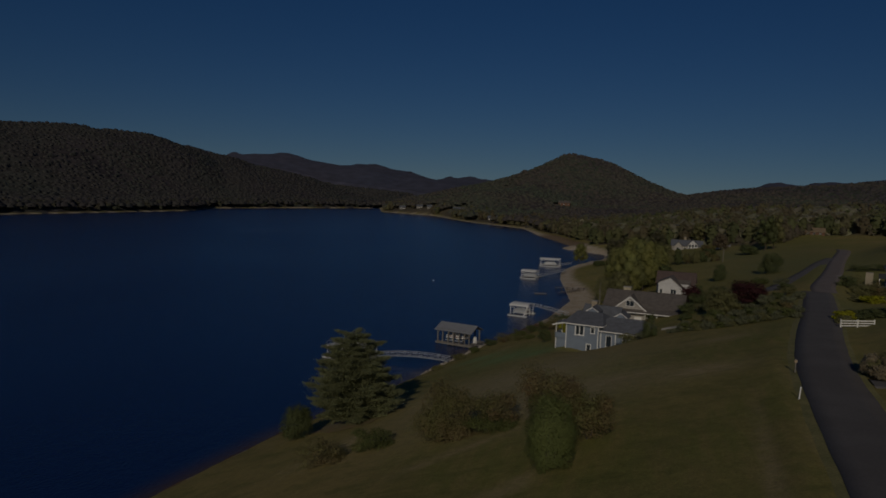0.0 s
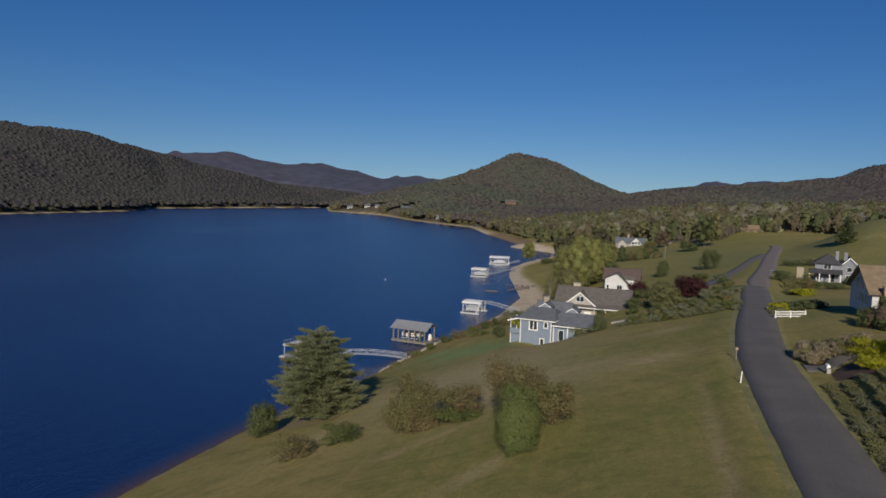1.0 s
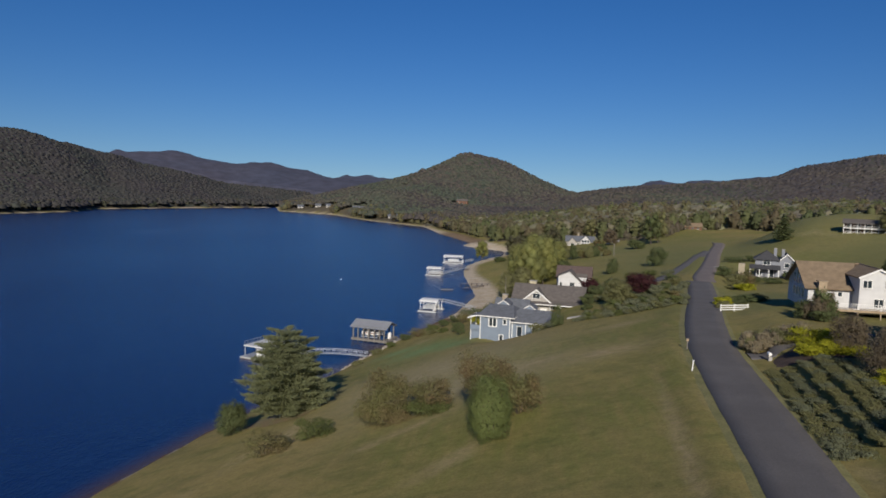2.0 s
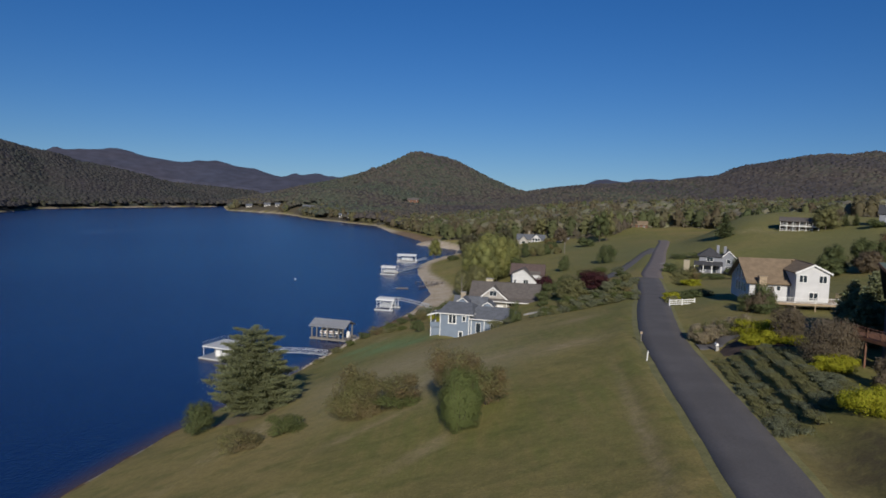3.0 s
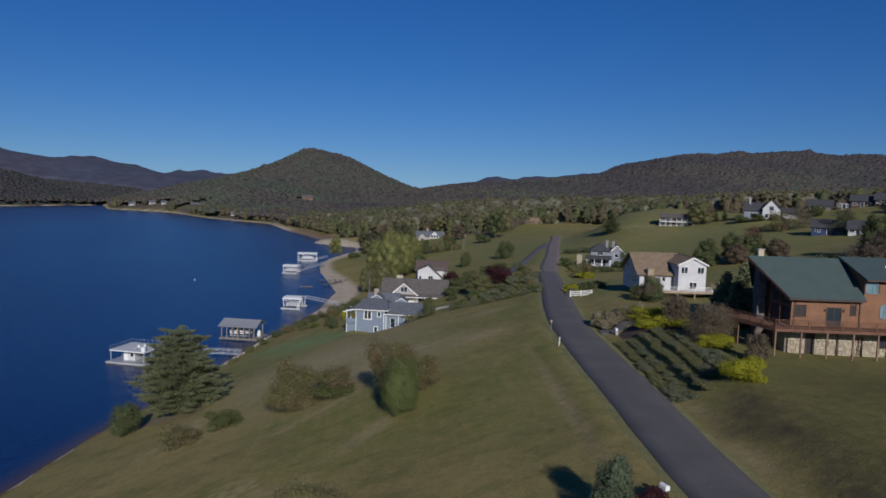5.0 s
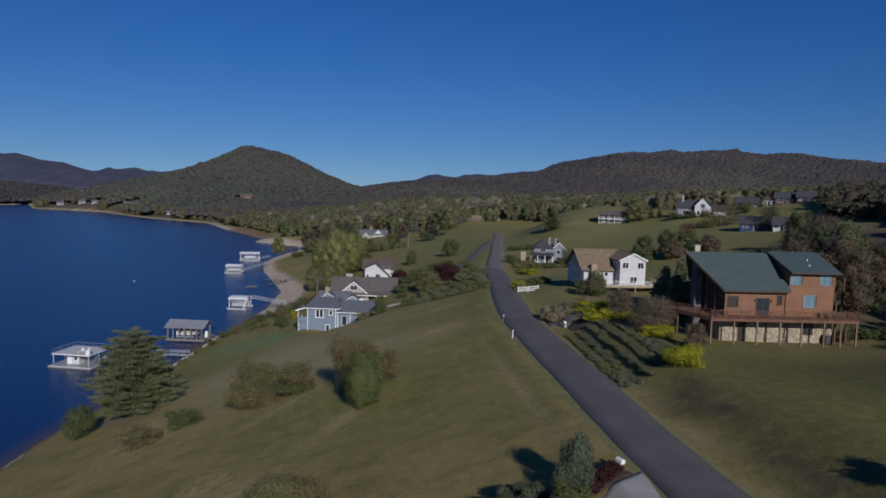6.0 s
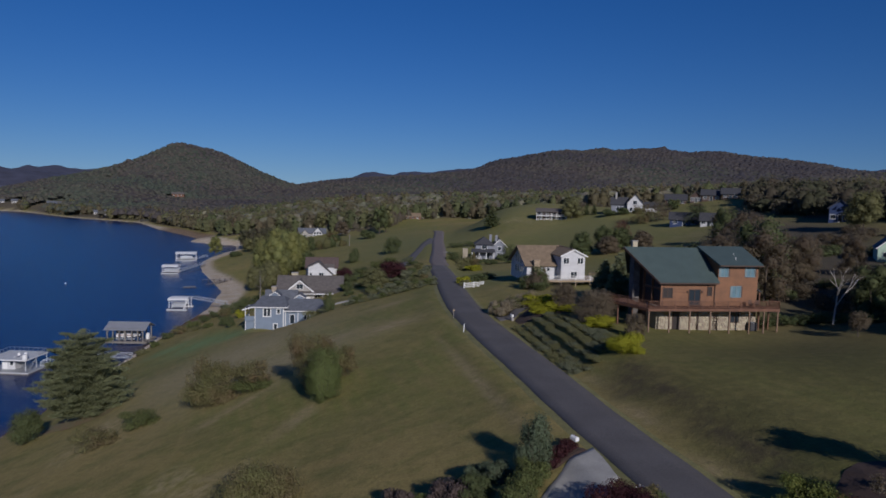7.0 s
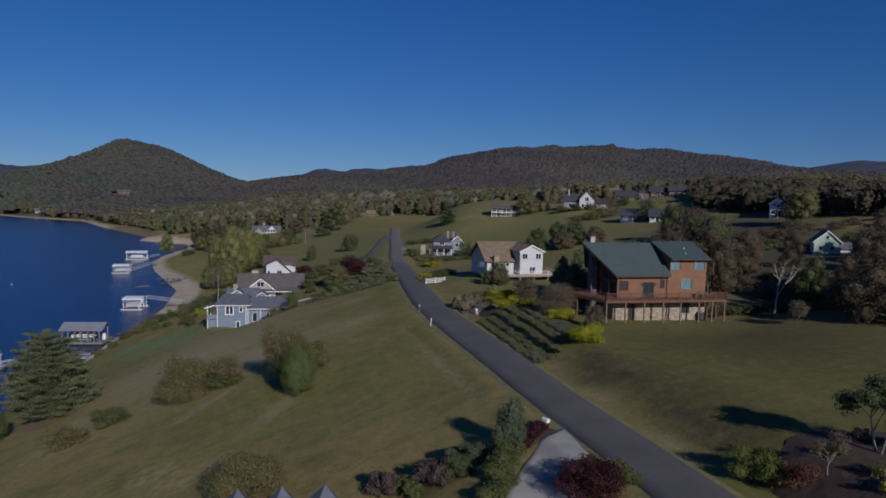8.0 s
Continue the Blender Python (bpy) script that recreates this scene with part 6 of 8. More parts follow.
def lakeside_villa():
    """Pale house among the trees: a long low roof with two front gables, the right one glazed to its peak."""
    h = thing("house", "pale lakeside house with grey roofs and a tall glazed gable", "house", 32.5, 474.0, None, -4)
    body(h, (0, 18), (2, 10), -2.0, 3.8, 6.6, CREAM_SIDING, "x")
    gable(h, "roof", (0, 18), (2, 10), 3.8, 6.8, GREY_SHINGLE, 0.7, "x")
    for x0, x1, eave, top, mat in ((1.5, 6.5, 3.4, 5.8, CREAM_SIDING), (9.5, 15.5, 4.4, 7.4, WHITE_SIDING)):
        body(h, (x0, x1), (0, 6), -2.0, eave, top, mat, "y", name="front_gable")
        gable(h, "roof", (x0, x1), (0, 6), eave, top + 0.15, GREY_SHINGLE, 0.5, "y", 0.18)
    for x in (10.7, 12.5, 14.3):
        window(h, x, -0.02, 0.2, 1.4, 2.2, lights=1), window(h, x, -0.02, 2.9, 1.4, 1.6, lights=1)
    window(h, 4.0, -0.02, 0.6, 2.2, 1.6, lights=2), window(h, 7.8, 1.98, 0.6, 1.4, 1.4, lights=2), window(h, 16.8, 1.98, 0.6, 1.3, 1.4, lights=1)
    deck = box("balcony", (9.0, 17.5), (-2.2, 0), (-0.35, -0.15), WHITE, h)
    rails(deck, (9.0, -2.15), (17.5, -2.15), -0.15, WHITE, 1.0, 2.1, fill=0)
    for x in (9.2, 13.2, 17.3):
        part("balcony_post", beam(bmesh.new(), (x, -2.1, -2.6), (x, -2.1, -0.35), 0.2), WHITE, h)
    c = part("chimney", slab(bmesh.new(), (7.2, 8.4), (6.4, 7.4), (5.0, 8.6), 0.03), STONE, h, "pale stone chimney")
    part("chimney_cap", slab(bmesh.new(), (7.1, 8.5), (6.3, 7.5), (8.6, 8.75)), CONCRETE, c)


def green_house():
    h = thing("house", "pale green gabled house with a grey roof among dark trees", "house", 109.2, 93.0, 32.4, -42)
    h.scale = (0.82, 0.82, 0.86)
    body(h, (0, 5.9), (0, 8), -1.5, 4.1, 6.5, GREEN_SIDING, "y")
    gable(h, "roof", (0, 5.9), (0, 8), 4.1, 6.65, GREY_SHINGLE, 0.4, "y", 0.18)
    bm = bmesh.new()
    for s in (-1, 1):
        beam(bm, (2.95 + s * 3.35, -0.42, 3.7), (2.95, -0.42, 6.55), 0.06, 0.22)
    part("bargeboard", bm, WHITE, h)
    window(h, 2.9, -0.02, 4.6, 0.7, 0.8, lights=1), window(h, 1.5, -0.02, 2.0, 0.7, 0.9, lights=1), window(h, 4.0, -0.02, 2.0, 0.8, 0.9, lights=1)
    body(h, (5.9, 8.2), (1.0, 6), -1.5, 2.6, 3.8, WHITE_SIDING, "x", name="wing")
    gable(h, "roof", (5.9, 8.2), (1.0, 6), 2.6, 3.9, GREY_SHINGLE, 0.4, "x", 0.18)


def turret_roof_house():
    """House at the foot of the lawn, seen by its roof: grey shingle with three pyramid peaks."""
    h = thing("house", "grey-roofed house with three pointed dormer peaks", "house", -7.0, 22.0, 19.9, 3)
    box("wall", (-8, 8), (-5, 4.6), (-3, 4.6), CREAM_SIDING, h)
    gable(h, "roof", (-8, 8), (-5, 4.6), 4.6, 7.0, GREY_SHINGLE, 0.5, "x")
    for x, top in ((-2.4, 8.15), (0.1, 7.9), (2.65, 7.65)):
        box("dormer", (x - 0.7, x + 0.7), (2.95, 4.45), (4.6, top - 1.25), CREAM_SIDING, h)
        bm = bmesh.new()
        a = [(x - 0.95, 2.75, top - 1.3), (x + 0.95, 2.75, top - 1.3), (x + 0.95, 4.65, top - 1.3), (x - 0.95, 4.65, top - 1.3)]
        for i in range(4):
            plate(bm, [a[i], a[(i + 1) % 4], (x, 3.7, top)], 0.1)
        part("dormer_roof", bm, GREY_SHINGLE, h)


timber_chalet(), white_gable_house(), blue_house(), cream_house(), saltbox_house(), grey_house(), porch_lodge(), hill_house(), green_house(), turret_roof_house()
for x, y, turn, w, d, tall, along in ((183, 264, -35, 9, 8, 3.0, "x"), (190, 259, -37, 5, 8, 3.2, "y"), (194.5, 254.5, -37, 8, 8, 3.2, "x"), (199, 247.5, -40, 7, 7, 3.0, "x")):
    cabin(x, y, turn, w, d, tall - 0.4, DARK_WOOD, DARK_SHINGLE, "dark wooden lodge with a dark roof on the hilltop", along)
cabin(146.5, 206, -38, 10, 7, 2.6, NAVY, DARK_SHINGLE, "low dark blue house with a dark roof")
cabin(148.5, 195, -42, 5.4, 5, 2.3, WHITE_SIDING, DARK_SHINGLE, "small white house half hidden by trees")
cabin(163, 154, -45, 6, 7, 4.4, NAVY, DARK_SHINGLE, "dark house by a tree at the field's edge", "y")
lakeside_villa()
cabin(121, 508, -8, 12, 8, 2.8, DECK_WOOD, BROWN_SHINGLE, "brown house at the edge of the woods", "x")
cabin(-33, 664, 0, 9, 8, 3.8, CREAM_SIDING, GREY_SHINGLE, "white house above the shore among trees")
for x, y, w in ((-238, 1003, 12), (-226, 990, 8), (-312, 1060, 11), (-345, 1075, 11), (-290, 1040, 9), (-150, 872, 10), (-163, 880, 9)):
    cabin(x, y, 12, w * 0.8, 8, 3.0, CREAM_SIDING, GREY_SHINGLE, "white lakeside house far off on the shore")
cabin(-86, 1030, 0, 16, 9, 3.5, DECK_WOOD, TAUPE_SHINGLE, "brown house on the mountainside", z=float(height(-86, 1030)) + 4)


# ---- docks and boats ----
def boathouse():
    h = thing("boathouse", "weathered timber boathouse on posts with a grey metal roof", "boathouse", -43.0, 195.3, 0.0, -14)
    gable(h, "roof", (-0.3, 10.0), (-0.2, 6.4), 4.2, 5.6, GREY_METAL, 0.5, "x", 0.14)
    for x in (0, 1.5, 3.2, 4.8, 6.6, 8.2, 9.6):
        for y in (0, 6.2):
            part("post", beam(bmesh.new(), (x, y, -3), (x, y, 4.3), 0.3 if x != 4.8 else 0.42), GREY_WOOD, h)
    bm = bmesh.new()
    for y in (0, 6.2):
        beam(bm, (-0.3, y, 4.15), (9.9, y, 4.15), 0.14, 0.3)
    part("plate_beam", bm, GREY_WOOD, h)
    for x, e in ((0, 1), (3.2, 1), (4.8, -1), (9.6, -1)):
        part("brace", beam(bmesh.new(), (x, 0, 3.2), (x + e * 0.9, 0, 4.05), 0.14), GREY_WOOD, h)
    for k in range(9):
        part("wall_board", slab(bmesh.new(), (0.2, 4.6), (6.0, 6.05), (1.0 + k * 0.22, 1.2 + k * 0.22)), DARK_WOOD, h)
    bm = bmesh.new()
    for k in range(8):
        slab(bm, (-0.4, 10.6), (-0.6 + k * 0.16, -0.46 + k * 0.16), (0.72, 0.78))
        slab(bm, (-0.4, 10.6), (5.8 + k * 0.16, 5.94 + k * 0.16), (0.72, 0.78))
    for k in range(12):
        slab(bm, (8.8 + k * 0.16, 8.94 + k * 0.16), (0.7, 5.8), (0.72, 0.78))
    part("deck_boards", bm, GREY_WOOD, h)
    bm = slab(bmesh.new(), (-0.45, 10.65), (-0.66, -0.6), (0.3, 0.78))
    part("rim_board", slab(bm, (10.6, 10.66), (-0.6, 7.0), (0.3, 0.78)), GREY_WOOD, h)
    boat = thing("boat", "white motorboat with a grey canvas cover on a lift", "boat", *(h.matrix_world @ Vector((4.6, 3.2, 0))).xy, 1.2, -14)
    bm = bmesh.new()
    ring = [(-3.2, 0.9, 0.2), (-3.2, 0.9, 1.1), (1.5, 1.0, 1.15), (3.4, 0.1, 1.3), (2.9, 0.1, 0.5), (0.5, 0.75, 0.2)]
    a = [bm.verts.new((x, y, z)) for x, y, z in ring]
    b = [bm.verts.new((x, -y, z)) for x, y, z in ring]
    for i in range(6):
        j = (i + 1) % 6
        bm.faces.new((a[i], a[j], b[j], b[i]))
    bm.faces.new(a), bm.faces.new(b[::-1])
    bmesh.ops.recalc_face_normals(bm, faces=bm.faces)
    part("hull", bm, WHITE, boat)
    bm = prism(bmesh.new(), [(-0.95, 1.05), (0.95, 1.05), (0.7, 1.9), (-0.7, 1.9)], -2.6, 1.4)
    bmesh.ops.transform(bm, matrix=pose(0, 0, 0, 0, 0, 90), verts=bm.verts)
    part("cover", bm, CANVAS, boat)
    part("stripe", slab(bmesh.new(), (-3.1, 1.4), (-1.005, 1.005), (0.72, 0.86)), BOAT_RED, boat)
    bm = bmesh.new()
    for y in (0.75, 5.6):
        beam(bm, (2.0, y, 1.25), (7.2, y, 1.25), 0.12, 0.2)
    for x in (3.0, 6.2):
        beam(bm, (x, 0.7, 1.1), (x, 5.7, 1.1), 0.12, 0.2)
    part("lift_cradle", bm, ALUMINIUM, h)
    tank = thing("tank", "white plastic tank on the boathouse deck", "tank", *(h.matrix_world @ Vector((9.6, 3.5, 0))).xy, 0.78, 0)
    part("shell", pole(bmesh.new(), (0, 0, 0), (0, 0, 1.6), 0.55, 0.5, 14), WHITE, tank)
    part("lid", pole(bmesh.new(), (0, 0, 1.6), (0, 0, 1.72), 0.28, 0.24, 12), WHITE, tank)
    w = thing("walkway", "weathered timber walkway from the shore to the boathouse", "dock", *(h.matrix_world @ Vector((10.7, 1.2, 0))).xy, 0.0, -14 + 2)
    bm = bmesh.new()
    for k in range(46):
        slab(bm, (k * 0.16, k * 0.16 + 0.14), (-0.8, 0.8), (0.78 + k * 0.012, 0.83 + k * 0.012))
    part("deck_boards", bm, GREY_WOOD, w)
    for x in (0.4, 3.8, 7.0):
        for y in (-0.75, 0.75):
            part("post", beam(bmesh.new(), (x, y, -2), (x, y, 1.9), 0.14), GREY_WOOD, w)
    rails(w, (0.4, -0.78), (7.2, -0.78), 0.95, GREY_WOOD, 0.9, 2.2, fill=0)


def party_dock():
    """Floating dock with a flat railed roof over a small hut."""
    h = thing("floating_dock", "white floating dock with a railed roof deck over a hut", "dock", -64.8, 168.3, 0.0, -19)
    bm = bmesh.new()
    for k in range(62):
        slab(bm, (0, 10.6), (k * 0.155, k * 0.155 + 0.14), (0.5, 0.55))
    part("deck_boards", bm, GREY_METAL, h)
    bm = slab(bmesh.new(), (-0.1, 10.7), (-0.1, 9.7), (-0.3, 0.3), 0.05)
    part("float", bm, GREY_WOOD, h)
    part("rim_board", slab(bmesh.new(), (-0.14, 10.74), (-0.14, 9.74), (0.3, 0.49)), CANVAS, h)
    r = box("roof_deck", (0.2, 9.6), (1.0, 9.4), (3.02, 3.2), CANVAS, h, "pale grey flat roof deck", 0.03)
    bm = bmesh.new()
    for a, b in (((0.15, 0.95), (9.65, 0.95)), ((0.15, 9.45), (9.65, 9.45)), ((0.15, 0.95), (0.15, 9.45)), ((9.65, 0.95), (9.65, 9.45))):
        beam(bm, (*a, 3.08), (*b, 3.08), 0.1, 0.22)
    part("fascia", bm, WHITE, r)
    for x in (0.4, 9.4):
        for y in (1.2, 5.2, 9.2):
            part("post", beam(bmesh.new(), (x, y, 0.5), (x, y, 3.05), 0.12), CANVAS, h)
    box("hut", (2.8, 6.0), (2.6, 6.4), (0.55, 3.05), WHITE_SIDING, h, "white panelled hut")
    window(h, 3.6, 2.58, 0.6, 0.9, 2.0, lights=1, glass=WHITE, name="hut_door"), window(h, 5.2, 2.58, 1.5, 0.8, 0.9, lights=1)
    for a, b in (((0.3, 1.1), (0.3, 9.3)), ((0.3, 9.3), (9.5, 9.3)), ((9.5, 9.3), (9.5, 6.0))):
        rails(r, a, b, 3.2, GREY_METAL, 0.95, 1.2, fill=0, stout=0.55)
    for x, y in ((6.2, 3.0), (7.4, 3.6)):
        bm = slab(bmesh.new(), (x - 0.3, x + 0.3), (y - 0.8, y + 0.8), (3.55, 3.62), 0.02)
        slab(bm, (x - 0.3, x + 0.3), (y + 0.75, y + 0.85), (3.55, 4.15), 0.02)
        for sx in (-0.25, 0.25):
            for sy in (-0.7, 0.7):
                beam(bm, (x + sx, y + sy, 3.25), (x + sx, y + sy, 3.55), 0.05)
        ob = part("deck_lounger", bm, WHITE)
        ob.matrix_world = h.matrix_world.copy()
        tagged(ob, "white lounge chair on the dock's roof", "chair", "loungers on the dock roof")
    bm = pole(bmesh.new(), (9.0, 1.6, 3.25), (9.0, 1.6, 4.4), 0.55, 0.55, 14)
    slide = part("water_slide", bm, WHITE)
    slide.matrix_world = h.matrix_world.copy()
    tagged(slide, "white drum-shaped tank on the dock's roof", "tank")
    bm = bmesh.new()
    for k in range(7):
        slab(bm, (7.0, 9.4), (3.0 + k * 0.35, 3.2 + k * 0.35), (0.6 + k * 0.35, 0.68 + k * 0.35))
    beam(bm, (7.0, 2.9, 0.6), (7.0, 5.6, 3.1), 0.08, 0.25), beam(bm, (9.4, 2.9, 0.6), (9.4, 5.6, 3.1), 0.08, 0.25)
    part("stair", bm, GREY_METAL, h)


def gangway(name, label, a, b, wide=1.3, rail=1.0, arch=0.5, mat=None, bays=10):
    """A trussed gangway from a to b (x, y, z): boards, chords, uprights and diagonals, slightly arched."""
    a, b = Vector(a), Vector(b)
    d = b - a
    turn = math.degrees(math.atan2(d.y, d.x))
    n = d.to_2d().length
    g = thing(name, label, "gangway", a.x, a.y, a.z, turn)
    up = lambda s: d.z * s + arch * 4 * s * (1 - s)
    bm = bmesh.new()
    k = int(n / 0.3)
    for i in range(k):
        s = (i + 0.5) / k
        slab(bm, (n * s - 0.13, n * s + 0.13), (-wide / 2, wide / 2), (up(s), up(s) + 0.05))
    part("deck_boards", bm, GREY_METAL, g)
    for y in (-wide / 2, wide / 2):
        bm = bmesh.new()
        for i in range(bays):
            s0, s1 = i / bays, (i + 1) / bays
            p, q = Vector((n * s0, y, up(s0))), Vector((n * s1, y, up(s1)))
            top = Vector((0, 0, rail))
            beam(bm, p, q, 0.08), beam(bm, p + top, q + top, 0.08), beam(bm, p, p + top, 0.06)
            beam(bm, p if i % 2 else p + top, q + top if i % 2 else q, 0.05)
        beam(bm, q, q + top, 0.06)
        part("side_truss", bm, mat or ALUMINIUM, g)
    return g


def covered_lift(x, y, turn, w, d, roof_z, label, slant=True):
    """A boat lift under a white canopy, with the boat on it."""
    h = thing("boat_lift", label, "boat lift", x, y, 0.0, turn, "covered boat lifts")
    for px in (0, w):
        for py in (0, d / 2, d):
            part("post", beam(bmesh.new(), (px, py, -2.5), (px, py, roof_z), 0.16), WHITE, h)
    bm = bmesh.new()
    for i in range(6):
        a0, a1 = math.pi * i / 6, math.pi * (i + 1) / 6
        y0, y1 = d / 2 - math.cos(a0) * (d / 2 + 0.4), d / 2 - math.cos(a1) * (d / 2 + 0.4)
        z0, z1 = roof_z + math.sin(a0) * 0.7, roof_z + math.sin(a1) * 0.7
        plate(bm, [(-0.4, y0, z0), (w + 0.4, y0, z0), (w + 0.4, y1, z1), (-0.4, y1, z1)], 0.07)
    part("canopy", bm, WHITE, h, "white arched canopy")
    for py in (0, d):
        bm = beam(bmesh.new(), (-0.4, py, roof_z - 0.1), (w + 0.4, py, roof_z - 0.1), 0.1, 0.22)
        beam(bm, (0, py, roof_z - 0.75), (w, py, roof_z - 0.75), 0.07)
        for k in range(6):
            beam(bm, (w * k / 6, py, roof_z - (0.15, 0.75)[k % 2]), (w * (k + 1) / 6, py, roof_z - (0.75, 0.15)[k % 2]), 0.06)
        part("truss", bm, WHITE, h)
    for k in range(8):
        for py in (-1.2, d + 0.1):
            box("board", (-0.6, w + 0.6), (py + k * 0.15, py + k * 0.15 + 0.13), (0.4, 0.45), GREY_WOOD, h)
    for py in (-1.15, d + 0.15):
        part("float", slab(bmesh.new(), (-0.55, w + 0.55), (py, py + 1.1), (-0.2, 0.38), 0.05), CANVAS, h)
    for zz in (1.0, 1.6):
        part("side_rail", beam(bmesh.new(), (0, 0, zz), (w, 0, zz), 0.08), WHITE, h), part("side_rail", beam(bmesh.new(), (0, d, zz), (w, d, zz), 0.08), WHITE, h)
    if slant:
        bm = bmesh.new()
        for py in (-1.0, -0.2):
            beam(bm, (w - 0.6, py, 0.4), (w + 0.9, py, roof_z + 0.5), 0.12, 0.3)
        for k in range(9):
            s = (k + 0.5) / 9
            beam(bm, (w - 0.6 + 1.5 * s, -1.0, 0.4 + (roof_z + 0.1) * s), (w - 0.6 + 1.5 * s, -0.2, 0.4 + (roof_z + 0.1) * s), 0.2, 0.05)
        part("stair", bm, WHITE, h)
    c = h.matrix_world @ Vector((w / 2, d / 2, 0))
    b = thing("boat", "covered pontoon boat hanging in the lift", "boat", c.x, c.y, 0.9, turn)
    L = min(w * 0.42, 3.2)
    bm = bmesh.new()
    for yy in (-0.85, 0.85):
        pole(bm, (-L, yy, 0), (L, yy, 0), 0.3, 0.3, 10), pole(bm, (L, yy, 0), (L + 0.6, yy, 0.15), 0.3, 0.05, 10)
    part("pontoon", bm, ALUMINIUM, b)
    part("deck", slab(bmesh.new(), (-L, L + 0.3), (-1.2, 1.2), (0.3, 0.4)), GREY_WOOD, b)
    bm = slab(bmesh.new(), (-L, L), (-1.2, -1.12), (0.4, 1.05))
    slab(bm, (-L, L), (1.12, 1.2), (0.4, 1.05)), slab(bm, (-L, -L + 0.08), (-1.2, 1.2), (0.4, 1.05))
    part("side_panel", bm, ALUMINIUM, b)
    part("cover", slab(bmesh.new(), (-L * 0.8, L * 0.7), (-1.05, 1.05), (0.9, 1.35), 0.18), CANVAS, b)
    return h


boathouse()
party_dock()
gangway("gangway", "long white aluminium truss gangway to the floating dock", (-53.6, 172.0, 0.6), (-33.6, 171.0, 1.7), 1.4, 1.0, 0.7, bays=14)
covered_lift(-31.6, 247.0, -13, 5.8, 6.4, 3.5, "white covered boat lift with a slanting stair")
gangway("gangway", "white aluminium gangway from the beach to the boat lift", (-24.0, 249.0, 3.5), (-12.0, 245.5, 1.7), 1.2, 0.9, 0.1)
covered_lift(-43.2, 349.0, -8, 6.8, 6.0, 3.4, "grey covered boat lift off the beach", slant=False)
gangway("gangway", "white gangway from the beach to the far boat lift", (-35.2, 351.5, 0.8), (-24.6, 379.0, 1.6), 1.4, 1.0, 0.1)
covered_lift(-41.5, 409.0, 0, 10.5, 7.0, 3.8, "white covered boat lift with a long canopy", slant=False)
gangway("gangway", "short white gangway to the long boat lift", (-29.8, 411.0, 0.8), (-25.0, 416.0, 1.4), 1.2, 0.9, 0.1, bays=6)


def jetty(x, y, turn, n, wide=1.4, z=0.8):
    """A low plank jetty lying across the beach."""
    j = thing("jetty", "weathered plank jetty lying across the sandy beach", "dock", x, y, 0.0, turn, "jetties on the beach")
    bm = bmesh.new()
    for k in range(n):
        slab(bm, (k * 0.3, k * 0.3 + 0.27), (-wide / 2, wide / 2), (z + 0.03 * k * 0.3, z + 0.06 + 0.03 * k * 0.3))
    part("deck_boards", bm, GREY_WOOD, j)
    for k in range(0, n, 8):
        for yy in (-wide / 2, wide / 2):
            part("post", beam(bmesh.new(), (k * 0.3 + 0.2, yy, -1.5), (k * 0.3 + 0.2, yy, z + 0.25 + 0.009 * k), 0.16), DARK_WOOD, j)


jetty(-23.6, 318.5, -4, 46), jetty(-21.0, 304.0, 52, 44, 1.2, 0.7)
fd = thing("swim_raft", "small grey swim raft floating off the beach", "raft", -28.0, 301.0, 0.0, 10)
part("deck", slab(bmesh.new(), (-2.6, 2.6), (-1.0, 1.0), (0.1, 0.35), 0.04), GREY_WOOD, fd)
part("float", slab(bmesh.new(), (-2.4, 2.4), (-0.8, 0.8), (-0.3, 0.1), 0.04), DARK_SHINGLE, fd)
for x, y in ((-79, 318),):
    b = thing("buoy", "small white mooring buoy on the lake", "buoy", x, y, 0.0, 0, "mooring buoys")
    bm = bmesh.new()
    bmesh.ops.create_uvsphere(bm, u_segments=12, v_segments=8, radius=0.3)
    part("float", bm, WHITE, b, smooth_faces=True)
    part("top_ring", pole(bmesh.new(), (0, 0, 0.25), (0, 0, 0.5), 0.06, 0.08, 8), BOAT_RED, b)


# ---- plants on the near slope ----
conifer("pine_tree", "broad dark green white pine on the lake bank", -32.6, 108.6, 14.0, 17.0, PINE, 2, 15, 0.26, 2700, 0.04, taper=0.42, droop=0.03, flat=0.3, broad=0.24)
shrub("cedar_bush", "rounded dark green cedar at the water's edge", -39.6, 104.6, 6.0, 5.6, CEDAR, 3, 0.2, 2600, pointed=0.5, lumps=12)
shrub("shrub", "low olive-brown shrub in the grass", -26.9, 85.2, 2.8, 5.8, SLOPE, 4, 0.16, 1800, group="shrubs on the slope")
shrub("shrub", "low spreading bright green shrub", -21.8, 88.0, 2.3, 5.4, SHRUB, 5, 0.16, 1800, group="shrubs on the slope")
shrub("shrub", "wide rounded shrub turning red-brown at its top", -12.4, 86.2, 6.4, 7.4, SLOPE, 6, 0.17, 5600, deep=6.5, group="shrubs on the slope", lumps=16, pointed=0.4)
shrub("shrub", "reddish autumn shrub leaning into its neighbour", -14.2, 88.4, 7.2, 3.4, AUTUMN, 16, 0.18, 900, group="shrubs on the slope")
shrub("shrub", "green and red shrub in the grass", -7.4, 87.8, 4.6, 5.6, AUTUMN, 7, 0.18, 1800, group="shrubs on the slope")
shrub("shrub", "low pale green ground shrub", -7.4, 85.6, 1.9, 5.8, SHRUB, 17, 0.16, 1500, group="shrubs on the slope")
